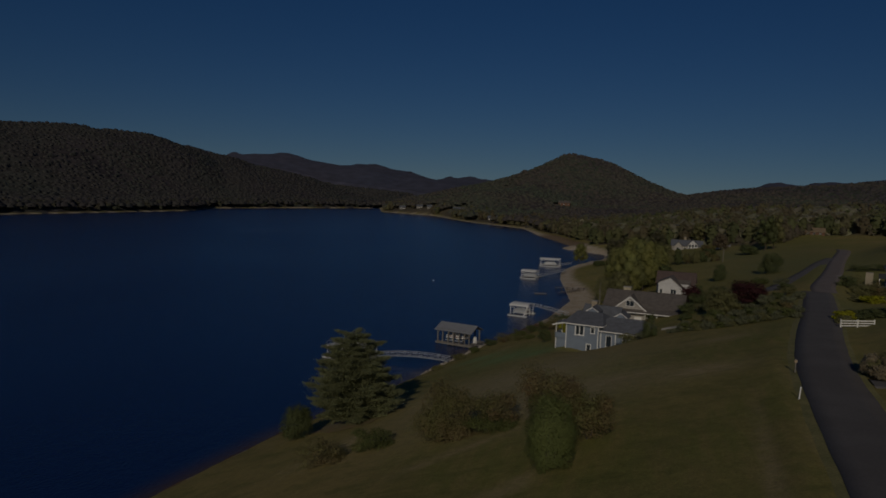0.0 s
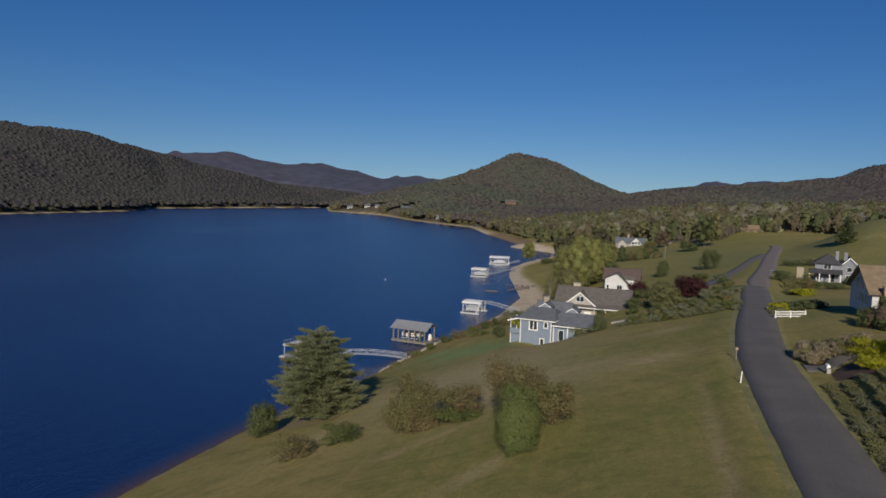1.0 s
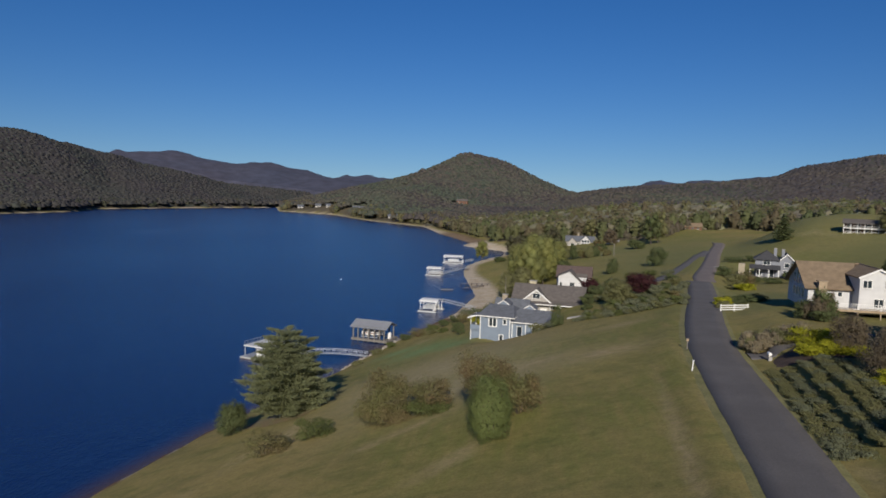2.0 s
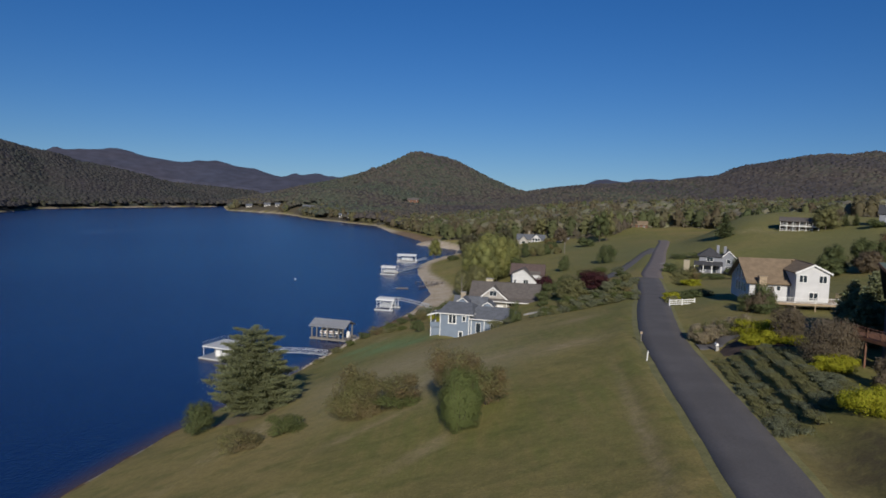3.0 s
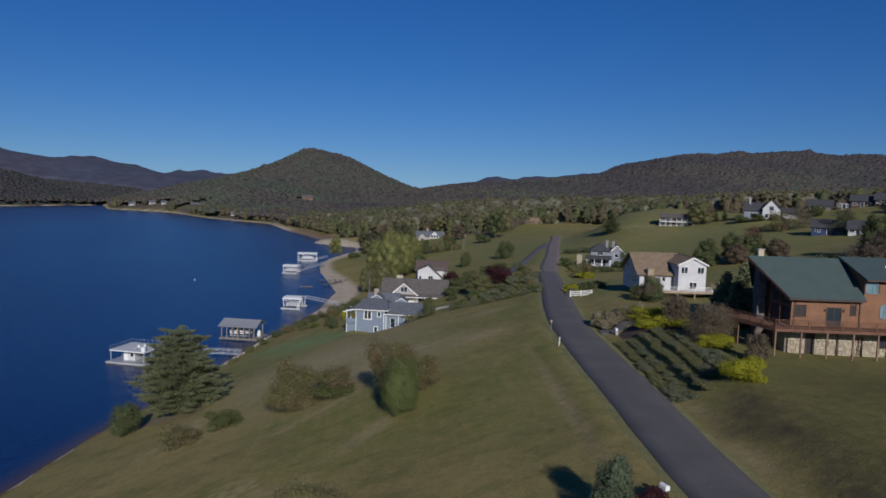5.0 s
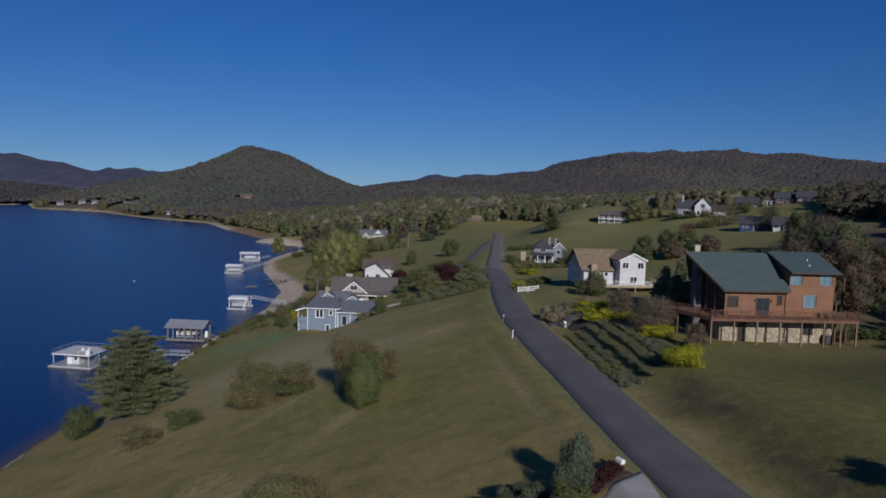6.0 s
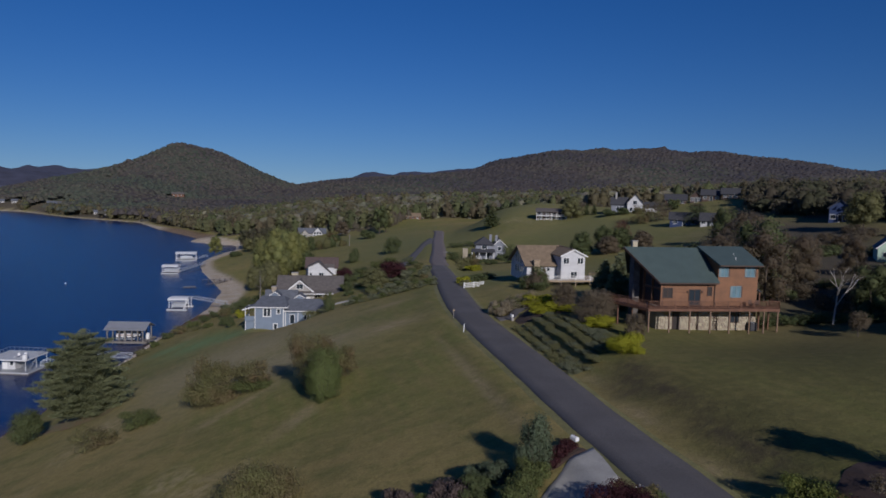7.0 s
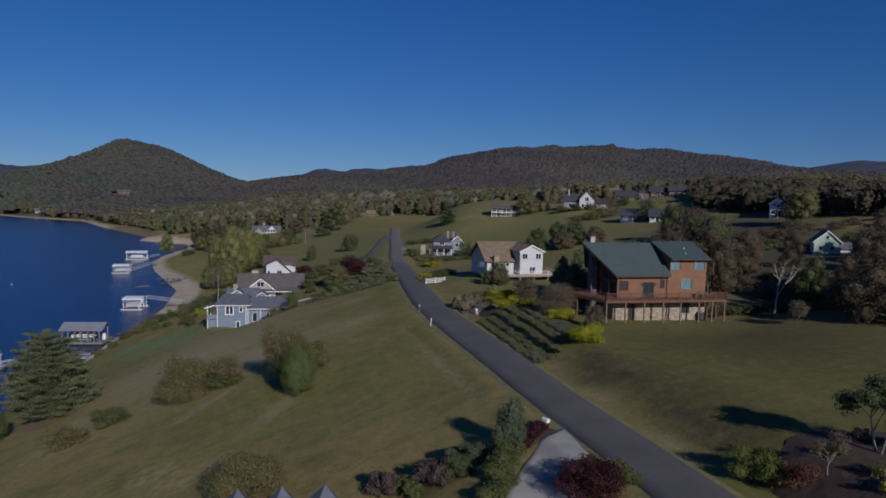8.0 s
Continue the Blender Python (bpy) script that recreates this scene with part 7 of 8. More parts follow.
shrub("shrub", "tall dense rounded green shrub", 0.6, 69.6, 7.0, 5.3, DENSE, 8, 0.115, 8200, pointed=0.9, lumps=2, shell=0.86, group="tall shrubs")
shrub("shrub", "tall red-brown and green shrub", -0.2, 76.4, 7.8, 5.8, AUTUMN, 9, 0.17, 4200, lumps=12, group="tall shrubs")
shrub("shrub", "olive-brown shrub beside the tall ones", 3.4, 76.6, 5.0, 4.4, AUTUMN, 19, 0.18, 2000, group="tall shrubs")
shrub("shrub", "broad feathery olive shrub above the house roof", -7.4, 45.2, 4.6, 8.2, SLOPE, 10, 0.15, 5600, deep=6.5, lumps=26, shell=0.3, pointed=0.75)
shrub("shrub", "small olive shrub low in the grass", -16.5, 47.5, 1.6, 3.2, OLIVE, 12, 0.14, 700)
shrub("shrub", "small dark shrub low in the grass", -14.8, 43.6, 1.4, 1.5, CEDAR, 13, 0.14, 500)

# shrubs along the lake bank and the blue house's lawn
rng = np.random.default_rng(31)
for i, (x, y, t, w, m) in enumerate(((-31.5, 172, 1.6, 3.2, OLIVE), (-29.5, 180, 1.4, 2.6, SHRUB), (-27, 188, 1.8, 3.4, CEDAR), (-24, 190, 2.4, 4.4, AUTUMN), (-21, 197, 1.8, 4.6, SHRUB),
                                     (-18, 200, 2.2, 3.2, CEDAR), (-15.5, 204, 2.4, 3.4, CEDAR), (-12.6, 196, 3.0, 3.8, AUTUMN), (-12, 205, 3.4, 4.2, CEDAR), (-9, 197, 3.8, 4.4, CEDAR), (-8, 183, 2.2, 3.6, YELLOW),
                                     (-12.5, 176, 2.6, 2.4, CEDAR), (-10.5, 168, 3.0, 2.4, CEDAR), (-16.5, 184, 1.4, 2.6, SHRUB), (-19.5, 186, 1.4, 2.8, OLIVE), (-33.5, 160, 1.2, 2.6, OLIVE))):
    shrub("shrub", "clipped garden shrub above the lake bank", x, y, t, w, m, 40 + i, 0.2, 520, group="garden shrubs by the lake")

# planting round the blue and cream houses
for i, (x, y, t, w, m, lab) in enumerate(((10.4, 142, 4.8, 3.2, CEDAR, "dark pointed evergreen beside the blue house"), (7.4, 144.2, 2.0, 4.6, OLIVE, "clipped foundation shrub by the blue house"),
                                          (3.0, 145.8, 1.4, 2.8, AUTUMN, "red-brown foundation shrub by the blue house"))):
    shrub("shrub", lab, x, y, t, w, m, 70 + i, 0.18, 1100, pointed=0.8 if i == 0 else 0)
# a full grey-green hedge along the lawn's upper edge, and a second, looser row behind it
for i in range(24):
    f = i / 23
    if 0 < i < 5:
        continue
    x, y = 9.5 + 23.5 * f, 142.0 - 5.2 * f + 0.9 * math.sin(f * 9)
    shrub("hedge_shrub", "grey-green hedge shrub along the lawn's edge", x, y, 1.3 + 0.35 * math.sin(i * 2.1), 2.3 + 0.4 * math.sin(i * 3.7), (HEDGE, HEDGE, SHRUB, HEDGE, OLIVE)[i % 5], 90 + i, 0.15, 760, deep=2.4, group="hedge along the lawn", lumps=10)
for i in range(2, 12):
    f = i / 11
    x, y = 13.0 + 22.0 * f, 149.0 - 5.0 * f + 1.2 * math.sin(f * 7 + 1)
    shrub("hedge_shrub", "clipped green shrub in the second row of the bank", x, y, 1.3 + 0.45 * math.sin(i * 1.7), 2.3, (SHRUB, OLIVE, HEDGE)[i % 3], 720 + i, 0.17, 620, deep=2.6, group="second row on the bank")
mid_bed = ((18, 162, 1.6, 3.0, CEDAR), (23, 158, 2.2, 4.4, OLIVE), (22.5, 152, 2.6, 4.6, SHRUB), (26, 150, 1.9, 4.0, BLUE_SPRUCE), (28.5, 152, 2.0, 3.8, CEDAR), (31.5, 149, 2.0, 3.6, OLIVE),
           (34.2, 150, 1.7, 3.0, AUTUMN), (36.0, 158, 2.0, 3.6, BLUE_SPRUCE), (33.0, 163, 3.0, 4.0, BLUE_SPRUCE), (26, 168, 2.8, 4.4, SHRUB), (19, 172, 3.4, 4.4, CEDAR), (22.5, 186, 4.2, 5.4, CEDAR),
           (28.0, 196, 3.0, 5.2, SHRUB), (35.5, 190, 2.6, 5.0, CEDAR), (41, 182, 2.2, 4.0, OLIVE), (40.5, 170, 1.8, 3.2, BLUE_SPRUCE), (30, 214, 3.0, 6.0, CEDAR), (37, 222, 3.0, 6.4, SHRUB), (46, 216, 2.6, 5.0, BLUE_SPRUCE),
           (37.5, 176, 2.0, 3.6, CEDAR), (44, 200, 2.2, 4.4, CEDAR), (26, 228, 3.4, 5.4, CEDAR), (43.5, 232, 2.6, 5.6, SHRUB))
for i, (x, y, t, w, m) in enumerate(mid_bed):
    shrub("garden_shrub", "mixed evergreen shrub in the planted bank below the road", x, y, t * 0.85, w * 0.8, HEDGE if m is BLUE_SPRUCE else m, 120 + i, 0.2, 1100, group="planted bank")
for i in range(20):
    f = i / 19
    x, y = 20.0 + 15.0 * f + 1.5 * math.sin(i * 2.3), 178.0 - 12.0 * f + 5.0 * math.sin(i * 1.9)
    shrub("garden_shrub", "low mounded shrub on the planted bank", x, y, 0.9 + 0.4 * math.sin(i), 2.5, (HEDGE, OLIVE, HEDGE, SHRUB)[i % 4], 740 + i, 0.18, 560, group="planted bank")
broadleaf("red_maple", "dark purple-red ornamental tree among shrubs", 31.0, 170.5, 4.6, 8.6, RED_LEAF, 51, 0.28, 2600, first=0.16, group="purple-leaved trees")
broadleaf("red_maple", "smaller purple-red tree by the cream house", 21.6, 192.0, 4.4, 5.8, RED_LEAF, 52, 0.28, 1600, first=0.16, group="purple-leaved trees")
broadleaf("tree", "yellowing garden tree in the planted bank", 24.5, 162.0, 5.2, 6.5, OLIVE, 53, 0.26, 1800, first=0.15)
shrub("evergreen_tree", "pointed dark evergreen standing in the meadow", 37.3, 271.0, 6.3, 5.8, CEDAR, 54, 0.24, 1900, lumps=8, pointed=0.9, shell=0.7, category="tree")
shrub("round_tree", "rounded dark bush tree in the meadow", 54.2, 275.0, 7.2, 9.0, CEDAR, 55, 0.28, 2600, lumps=14, pointed=0.5, shell=0.6, category="tree")
# small dark trees along the meadow's lower edge
for i, (x, y, t, w) in enumerate(((25.5, 362, 6.5, 5.5), (29.0, 359, 8.0, 5.0), (33.0, 361, 6.0, 5.5), (36.5, 357, 7.0, 5.0), (40.0, 360, 5.5, 5.5), (45.5, 359, 3.6, 5.0))):
    shrub("tree", "small dark olive tree at the meadow's lower edge", x, y, t, w, (OLIVE, CEDAR, SLOPE)[i % 3], 760 + i, 0.36, 800, lumps=9, pointed=0.6, category="tree", group="trees at the meadow's edge")

# trees behind the cream house, on the beach, round the pale house
for i, (x, y, t, w, m) in enumerate(((4, 268, 10, 9, OLIVE), (6, 276, 18.0, 13, WILLOW), (12, 284, 18, 12, WILLOW), (-1, 280, 9, 8, OLIVE), (3, 292, 17, 12, WILLOW), (16, 296, 15, 12, WILLOW), (9, 300, 19, 13, WILLOW),
                                     (19, 288, 7, 9, CEDAR))):
    broadleaf("tree", "large yellow-green broadleaf tree near the beach", x, y, t, w, m, 60 + i, 0.36, 4600, group="trees behind the houses", clumps=36)
broadleaf("bare_tree", "tall pale-barked thin tree behind the cream house", -1.5, 226.0, 12, 6.5, OLIVE, 81, 0.2, 520, bark=PALE_BARK, first=0.4)
for i, (x, y, t, w) in enumerate(((-6.0, 236, 3.6, 7.5), (0, 233, 3.2, 6), (6, 238, 3.4, 6.0))):
    shrub("dark_shrub", "dark spreading evergreen shrub beyond the houses", x, y, t, w, CEDAR, 84 + i, 0.3, 900, group="dark shrubs")
broadleaf("tree", "slim yellow-green tree on the sandy point", -21.0, 434, 11.5, 8.5, WILLOW, 88, 0.36, 2000)
for i, (x, y, t, w, m) in enumerate(((-9, 418, 2.6, 7, CEDAR), (-1, 440, 8, 9, OLIVE), (4, 400, 9, 9, OLIVE), (12, 420, 10, 10, WOODS), (18, 396, 4, 7, CEDAR), (47, 400, 3.5, 7, CEDAR), (44, 392, 3, 6, AUTUMN),
                                     (22, 452, 11, 10, WOODS), (57, 438, 9, 8, BROWN_LEAF), (76, 412, 17, 11, CEDAR), (81, 418, 18, 11, OLIVE), (50, 436, 4, 7, AUTUMN), (28, 444, 5, 8, OLIVE), (10, 445, 12, 11, WOODS), (24, 480, 13, 10, WOODS), (58, 492, 14, 10, WOODS), (50, 495, 14, 10, OLIVE),
                                     (-2, 460, 12, 11, WOODS), (28, 385, 3, 7, CEDAR), (2, 478, 10, 9, WOODS), (64, 387, 4.5, 10, CEDAR))):
    broadleaf("tree", "autumn woodland tree round the lakeside houses", x, y, t, w, m, 200 + i, 0.5, 900, group="woodland edge trees")

# ---- plants beyond the road ----
shrub("yellow_bush", "bright yellow-green rounded bush on the lawn", 31.5, 54.6, 2.4, 3.9, YELLOW, 301, 0.14, 3200, deep=3.6, lumps=14, group="yellow bushes")
shrub("yellow_bush", "bright yellow-green bush under the weeping tree", 36.4, 69.2, 1.7, 4.0, YELLOW, 302, 0.14, 2600, deep=3.2, lumps=12, group="yellow bushes")
for i, (x, y, t, w) in enumerate(((34.2, 83.2, 1.4, 3.0), (36.4, 82.8, 1.5, 3.0), (38.4, 82.2, 1.2, 2.6), (36.2, 88.6, 2.0, 4.2), (38.4, 89.6, 1.8, 3.2))):
    shrub("yellow_bush", "yellow-green bush in the roadside bed", x, y, t, w, YELLOW, 303 + i, 0.14, 1300, group="yellow bushes")
broadleaf("weeping_tree", "low brown weeping tree with drooping twigs", 37.6, 72.4, 4.2, 5.6, BROWN_LEAF, 311, 0.15, 4600, first=0.2, clumps=20, droop=2.5)
broadleaf("small_tree", "small olive-brown tree in the bed", 38.2, 83.0, 3.8, 4.0, BROWN_LEAF, 312, 0.17, 1600, first=0.3)
shrub("red_shrub", "dark red-brown shrub by the house corner", 37.7, 62.9, 3.3, 2.4, BROWN_LEAF, 313, 0.16, 1700)
for i, (x, y, t, w) in enumerate(((46.2, 82.0, 7.0, 5.0), (48.4, 84.5, 8.4, 6.0), (50.8, 88.5, 8.0, 6.4), (48.6, 88.6, 5.6, 4.6), (50.6, 93.0, 6.4, 5.4))):
    conifer("evergreen_tree", "dark evergreen screening the log-sided house", x, y, t, w, PINE, 320 + i, 12, 0.3, 420, 0.03, group="evergreen screen", flat=0.5)
rng = np.random.default_rng(33)
for i in range(22):
    s = i / 21
    shrub("grass_clump", "tall tan ornamental grass clump beside the lane", 31.0 + 5.6 * s + rng.uniform(-.7, .7), 93.4 - 1.5 * s + 1.5 * math.sin(i * 1.7) + rng.uniform(-.5, .5), rng.uniform(1.7, 2.7), rng.uniform(2.0, 2.9), (DRY, DRY, OLIVE)[i % 3], 330 + i, 0.13, 1100, shell=0.25, lumps=12, pointed=0.6, category="grass", group="ornamental grasses")
for i, (x, y, t, w, m) in enumerate(((46.0, 111.5, 4.3, 3.6, BROWN_LEAF), (47.5, 112.2, 4.9, 3.4, CEDAR), (45.0, 113.0, 3.2, 3.2, CEDAR), (48.5, 113.4, 4.2, 2.2, BROWN_LEAF), (46.4, 109.8, 1.8, 3.0, CEDAR))):
    shrub("shrub", "dark shrubs in front of the white house", x, y, t, w, m, 350 + i, 0.2, 1100, group="shrubs before the white house")
for i, (x, y, t, w, m) in enumerate(((39.0, 133.5, 1.6, 2.4, OLIVE), (40.2, 137.5, 1.8, 3.0, YELLOW), (43.0, 140.5, 1.5, 5.0, CEDAR), (47.0, 141.5, 1.4, 5.0, CEDAR), (56.0, 176, 1.8, 4.6, YELLOW), (54.5, 180, 1.6, 4.0, OLIVE), (62, 196, 4.2, 5.0, AUTUMN),
                                     (58.5, 194, 3.4, 4.6, OLIVE), (66, 205, 2.0, 6.0, CEDAR), (71, 203.5, 1.8, 6.0, CEDAR), (77, 201, 1.8, 6.0, CEDAR), (84.5, 213, 4.8, 5.4, CEDAR), (88, 211, 4.2, 5.0, OLIVE), (63, 214, 5.2, 5.0, OLIVE), (60, 209, 3.0, 4.4, CEDAR), (84.6, 221, 6.0, 5.0, CEDAR), (81.5, 219, 2.6, 4.0, CEDAR), (70.5, 216.5, 1.6, 4.0, CEDAR), (76, 215.5, 1.3, 4.0, OLIVE), (64.5, 219, 4.6, 4.0, OLIVE),
                                     (78, 262, 2.2, 7.0, CEDAR), (84, 259, 2.2, 7.0, CEDAR), (90, 257, 2.0, 7.0, CEDAR))):
    shrub("shrub", "garden shrub beside the lane or house", x, y, t, w, m, 370 + i, 0.24, 900, group="garden shrubs beyond the road")
for i, (x, y, t, w) in enumerate(((92, 180, 6.6, 6), (98, 177, 7.6, 6.5), (103, 176, 6.4, 6.5), (96, 171, 5.0, 6.0), (88, 174, 4.2, 6), (107, 170, 5, 6))):
    broadleaf("tree", "dark rounded tree behind the white house", x, y, t, w, (CEDAR, BROWN_LEAF)[i % 2 if i > 2 else 0], 400 + i, 0.36, 1700, group="dark trees behind the white house", first=0.12)
broadleaf("tree", "russet tree thin of leaves behind the log-sided house", 107.0, 183.0, 8.6, 6.4, RED_BROWN, 410, 0.26, 900, first=0.2)
conifer("evergreen_tree", "dark spreading evergreen alone in the pasture", 106.5, 297, 10.5, 10, CEDAR, 420, 12, 0.5, 120, 0.03)
broadleaf("tree", "grey-green round tree beside the long white house", 138.5, 279, 8.5, 9.5, OLIVE, 421, 0.45, 1300)
for i, (x, y, t, w) in enumerate(((146, 279, 5.6, 3.2), (149, 277, 5.0, 3.2))):
    conifer("evergreen_tree", "slim dark evergreen in the pasture", x, y, t, w, CEDAR, 423 + i, 9, 0.35, 90, 0.03, group="slim evergreens")
for i, (x, y, t, w, m) in enumerate(((152, 257, 3, 5, CEDAR), (148, 262, 3.2, 6, CEDAR), (157, 254, 2.6, 4, OLIVE), (150, 228, 9, 11, BROWN_LEAF), (145, 232, 8, 8, AUTUMN), (143, 283, 8, 9, BROWN_LEAF), (166, 225, 5, 5, HOLLOW),
                                     (172, 250, 5, 6, CEDAR), (180, 261, 2.4, 4.4, YELLOW), (150, 203, 8, 9, CEDAR))):
    shrub("shrub", "shrub or small tree round the hill houses", x, y, t, w, m, 430 + i, 0.36, 900, group="trees round the hill houses")

# wooded hollow behind the log-sided house
proto = [broadleaf("woodland_tree", "brown autumn tree in the wooded hollow", *((66, 84), (70, 78), (74, 84), (78, 92), (84, 100), (92, 108))[i], 9.5 + i % 3, 9.0, (HOLLOW, HOLLOW, CEDAR, HOLLOW, HOLLOW, HOLLOW)[i], 500 + i, 0.32, 1700, group="wooded hollow", first=0.12) for i in range(6)]
# where they stand and how tall: (x, y, height)
NEAR_HOLLOW = [(82, 84, 8.3), (82, 70, 6.6), (76, 64, 7.8), (84, 60, 10.5), (72, 54, 7.4), (80, 52, 10.7), (68, 47, 9.1), (76, 45, 9), (66, 92, 8), (72, 100, 6.7), (80, 112, 5.5), (84, 48, 10.9), (70, 40, 8.1), (78, 36, 8.5)]
FAR_HOLLOW = [(112, 140, 10.7), (120, 150, 9.6), (128, 148, 7.7), (104, 128, 9.1), (96, 118, 7.7), (100, 108, 6.5), (118, 132, 4.9), (126, 138, 3.1), (134, 156, 7.6), (98, 98, 6.4), (90, 92, 7.2), (96, 86, 6.4), (112, 78, 7.4), (120, 84, 5.6), (128, 92, 3.7), (90, 76, 2.8), (90, 66, 4.1), (100, 70, 9), (108, 68, 9.1), (120, 74, 7.6), (130, 80, 6.1), (92, 56, 7.9), (124, 116, 2.8), (116, 124, 4), (110, 116, 4.2), (88, 128, 4.5), (88, 40, 9.7), (100, 56, 10.9), (110, 58, 9.3), (122, 64, 7.5), (134, 70, 6.4), (146, 84, 3.5)]
rng = np.random.default_rng(44)
for i, (x, y, tall) in enumerate(NEAR_HOLLOW + FAR_HOLLOW):
    src = proto[i % 6]
    c = copy_thing(src, pose(x, y, float(height(x, y)) - 0.2, 0, 0, rng.uniform(0, 360)))
    k = tall / (9.5 + i % 6 % 3)
    c.scale = (max(k, 0.5) * rng.uniform(0.8, 1.0), max(k, 0.5) * rng.uniform(0.8, 1.0), k)
scrub = [shrub("brush", "dim brown and olive brush in the wooded hollow", *((92, 66), (100, 69), (120, 82))[i], 2.6, 5.0, (HOLLOW, CEDAR, HOLLOW)[i], 530 + i, 0.34, 420, group="brush in the hollow") for i in range(3)]
for i in range(80):
    u, v = rng.uniform(-1, 1), rng.uniform(-1, 1)
    x, y = 108 + 52 * u * 0.72 - 26 * v * 0.7, 100 + 52 * u * 0.7 + 26 * v * 0.72
    if math.hypot(x - 132, y - 108) < 11 or x < 74 or abs((x - 109) * 0.67 - (y - 93) * 0.74) < 8 and 88 < x < 116:
        continue
    c = copy_thing(scrub[i % 3], pose(x, y, float(height(x, y)) - 0.1, 0, 0, rng.uniform(0, 360)))
    s = rng.uniform(0.7, 1.35)
    c.scale = (s, s, s)
broadleaf("tree", "large grey-green tree at the field's edge", 150.5, 134.5, 9.6, 9.0, OLIVE, 520, 0.4, 2600)

# bare trees by the lawn
def bare_tree(x, y, tall, spread, seed, label, mat, leafmat=None, count=0, leaf=0.16, stems=2):
    rng = np.random.default_rng(seed)
    ob = thing("bare_tree", label, "tree", x, y, None, rng.uniform(0, 360))
    bm = bmesh.new()
    tips = []

    def grow(a, d, length, r, depth):
        b = a + d * length
        pole(bm, a, b, r, r * 0.68, 7 if depth < 2 else 5)
        if depth == 4:
            tips.append(b)
            return
        for k in range(2 if depth else 3):
            turn = Vector(rng.normal(size=3)) * (0.42 if depth else 0.3)
            e = (d + turn + Vector((0, 0, 0.12))).normalized()
            grow(b, e, length * rng.uniform(0.62, 0.85), r * 0.62, depth + 1)

    lean = 0.28 if stems > 1 else 0.06
    for k in range(stems):
        a = k * 2.9 + 0.4
        grow(Vector((0.12 * math.cos(a), 0.12 * math.sin(a), -0.2)), Vector((lean * math.cos(a), lean * math.sin(a), 1)).normalized(), tall * 0.3, tall * 0.018, 0)
    part("trunk", bm, mat, ob)
    if leafmat is not None:
        t = np.array([tuple(p) for p in tips])
        blobs = [(*p, spread * 0.13, spread * 0.13, spread * 0.09) for p in t]
        v, f = leaf_cloud(rng, blobs, count, leaf, 0.2)
        raw("crown", v, f, leafmat, ob)
    return ob


bare_tree(67.2, 62.0, 8.6, 6, 601, "tall pale-barked tree almost bare of leaves, bark whitened as if sunlit", SUNLIT_BARK, BROWN_LEAF, 200, 0.12, 1)
broadleaf("small_tree", "small dark tree at the lawn's edge", 62.5, 53.5, 3.0, 2.4, BROWN_LEAF, 602, 0.16, 700, first=0.4)
for i in range(13):
    x, y = 60.5 + i * 2.0, 66.5 - i * 1.0
    shrub("hedge_shrub", "low dark hedge shrub at the lawn's edge", x, y, 1.6, 3.2, CEDAR, 610 + i, 0.2, 520, group="hedge at the lawn's edge")
bare_tree(29.4, 16.6, 5.0, 6.4, 603, "slender pine-like tree with a feathery dark crown", PALE_BARK, CEDAR, 7800, 0.12, 2)
bare_tree(25.0, 16.4, 2.9, 3.6, 604, "small ornamental tree with twisting pale branches", PALE_BARK, BROWN_LEAF, 1500, 0.075, 1)
shrub("shrub", "rounded yellow-green shrub by the road", 23.0, 20.4, 2.4, 3.0, LIME, 620, 0.12, 2400, lumps=12, group="roadside shrubs")
shrub("shrub", "lower yellow-green shrub by the road", 23.2, 18.9, 1.9, 2.2, LIME, 621, 0.11, 1800, lumps=12, group="roadside shrubs")
shrub("shrub", "red-brown shrub among the roadside planting", 23.6, 17.4, 1.8, 2.4, RED_BROWN, 622, 0.11, 1200, group="roadside shrubs")
for i, (x, y, m) in enumerate(((26.4, 14.2, OLIVE), (28.0, 13.6, YELLOW), (26.8, 17.6, CEDAR), (30.2, 15.0, AUTUMN), (31.5, 17.0, CEDAR), (25.4, 12.6, YELLOW), (32.6, 14.0, OLIVE), (30.6, 18.8, BROWN_LEAF))):
    shrub("shrub", "small shrub in the mulched bed", x, y, 0.9, 1.3, m, 630 + i, 0.1, 500, group="shrubs in the mulched bed")

# planting at the concrete drive
shrub("blue_spruce", "upright blue-green juniper beside the driveway", 11.4, 33.5, 4.4, 2.9, BLUE_SPRUCE, 640, 0.13, 3400, category="tree", pointed=0.5, lumps=12)
for i, (x, y, t, w, m) in enumerate(((10.3, 31.3, 1.7, 2.4, SHRUB), (9.1, 29.7, 1.7, 2.4, SHRUB), (7.9, 27.8, 1.7, 2.4, SHRUB), (6.6, 26.0, 1.5, 2.2, SHRUB), (8.4, 33.4, 1.5, 2.6, BLUE_SPRUCE), (6.4, 31.4, 1.4, 2.4, CEDAR), (7.4, 34.2, 1.2, 2.4, BLUE_SPRUCE))):
    shrub("juniper", "green juniper bush along the driveway", x, y, t, w, m, 650 + i, 0.13, 1500, group="junipers at the drive")
for i, (x, y) in enumerate(((12.6, 33.2), (13.5, 33.8), (14.3, 34.0), (12.9, 34.6))):
    shrub("red_shrub", "low dark red shrub by the mailbox", x, y, 0.9, 1.4, RED_LEAF, 660 + i, 0.1, 800, group="red shrubs at the drive")
shrub("red_maple", "dark red weeping maple beside the driveway", 12.5, 23.5, 2.0, 4.5, RED_LEAF, 670, 0.13, 3600, lumps=14)
shrub("shrub", "small yellow-green shrub below the red maple", 14.9, 22.9, 1.2, 1.8, SHRUB, 671, 0.1, 900)
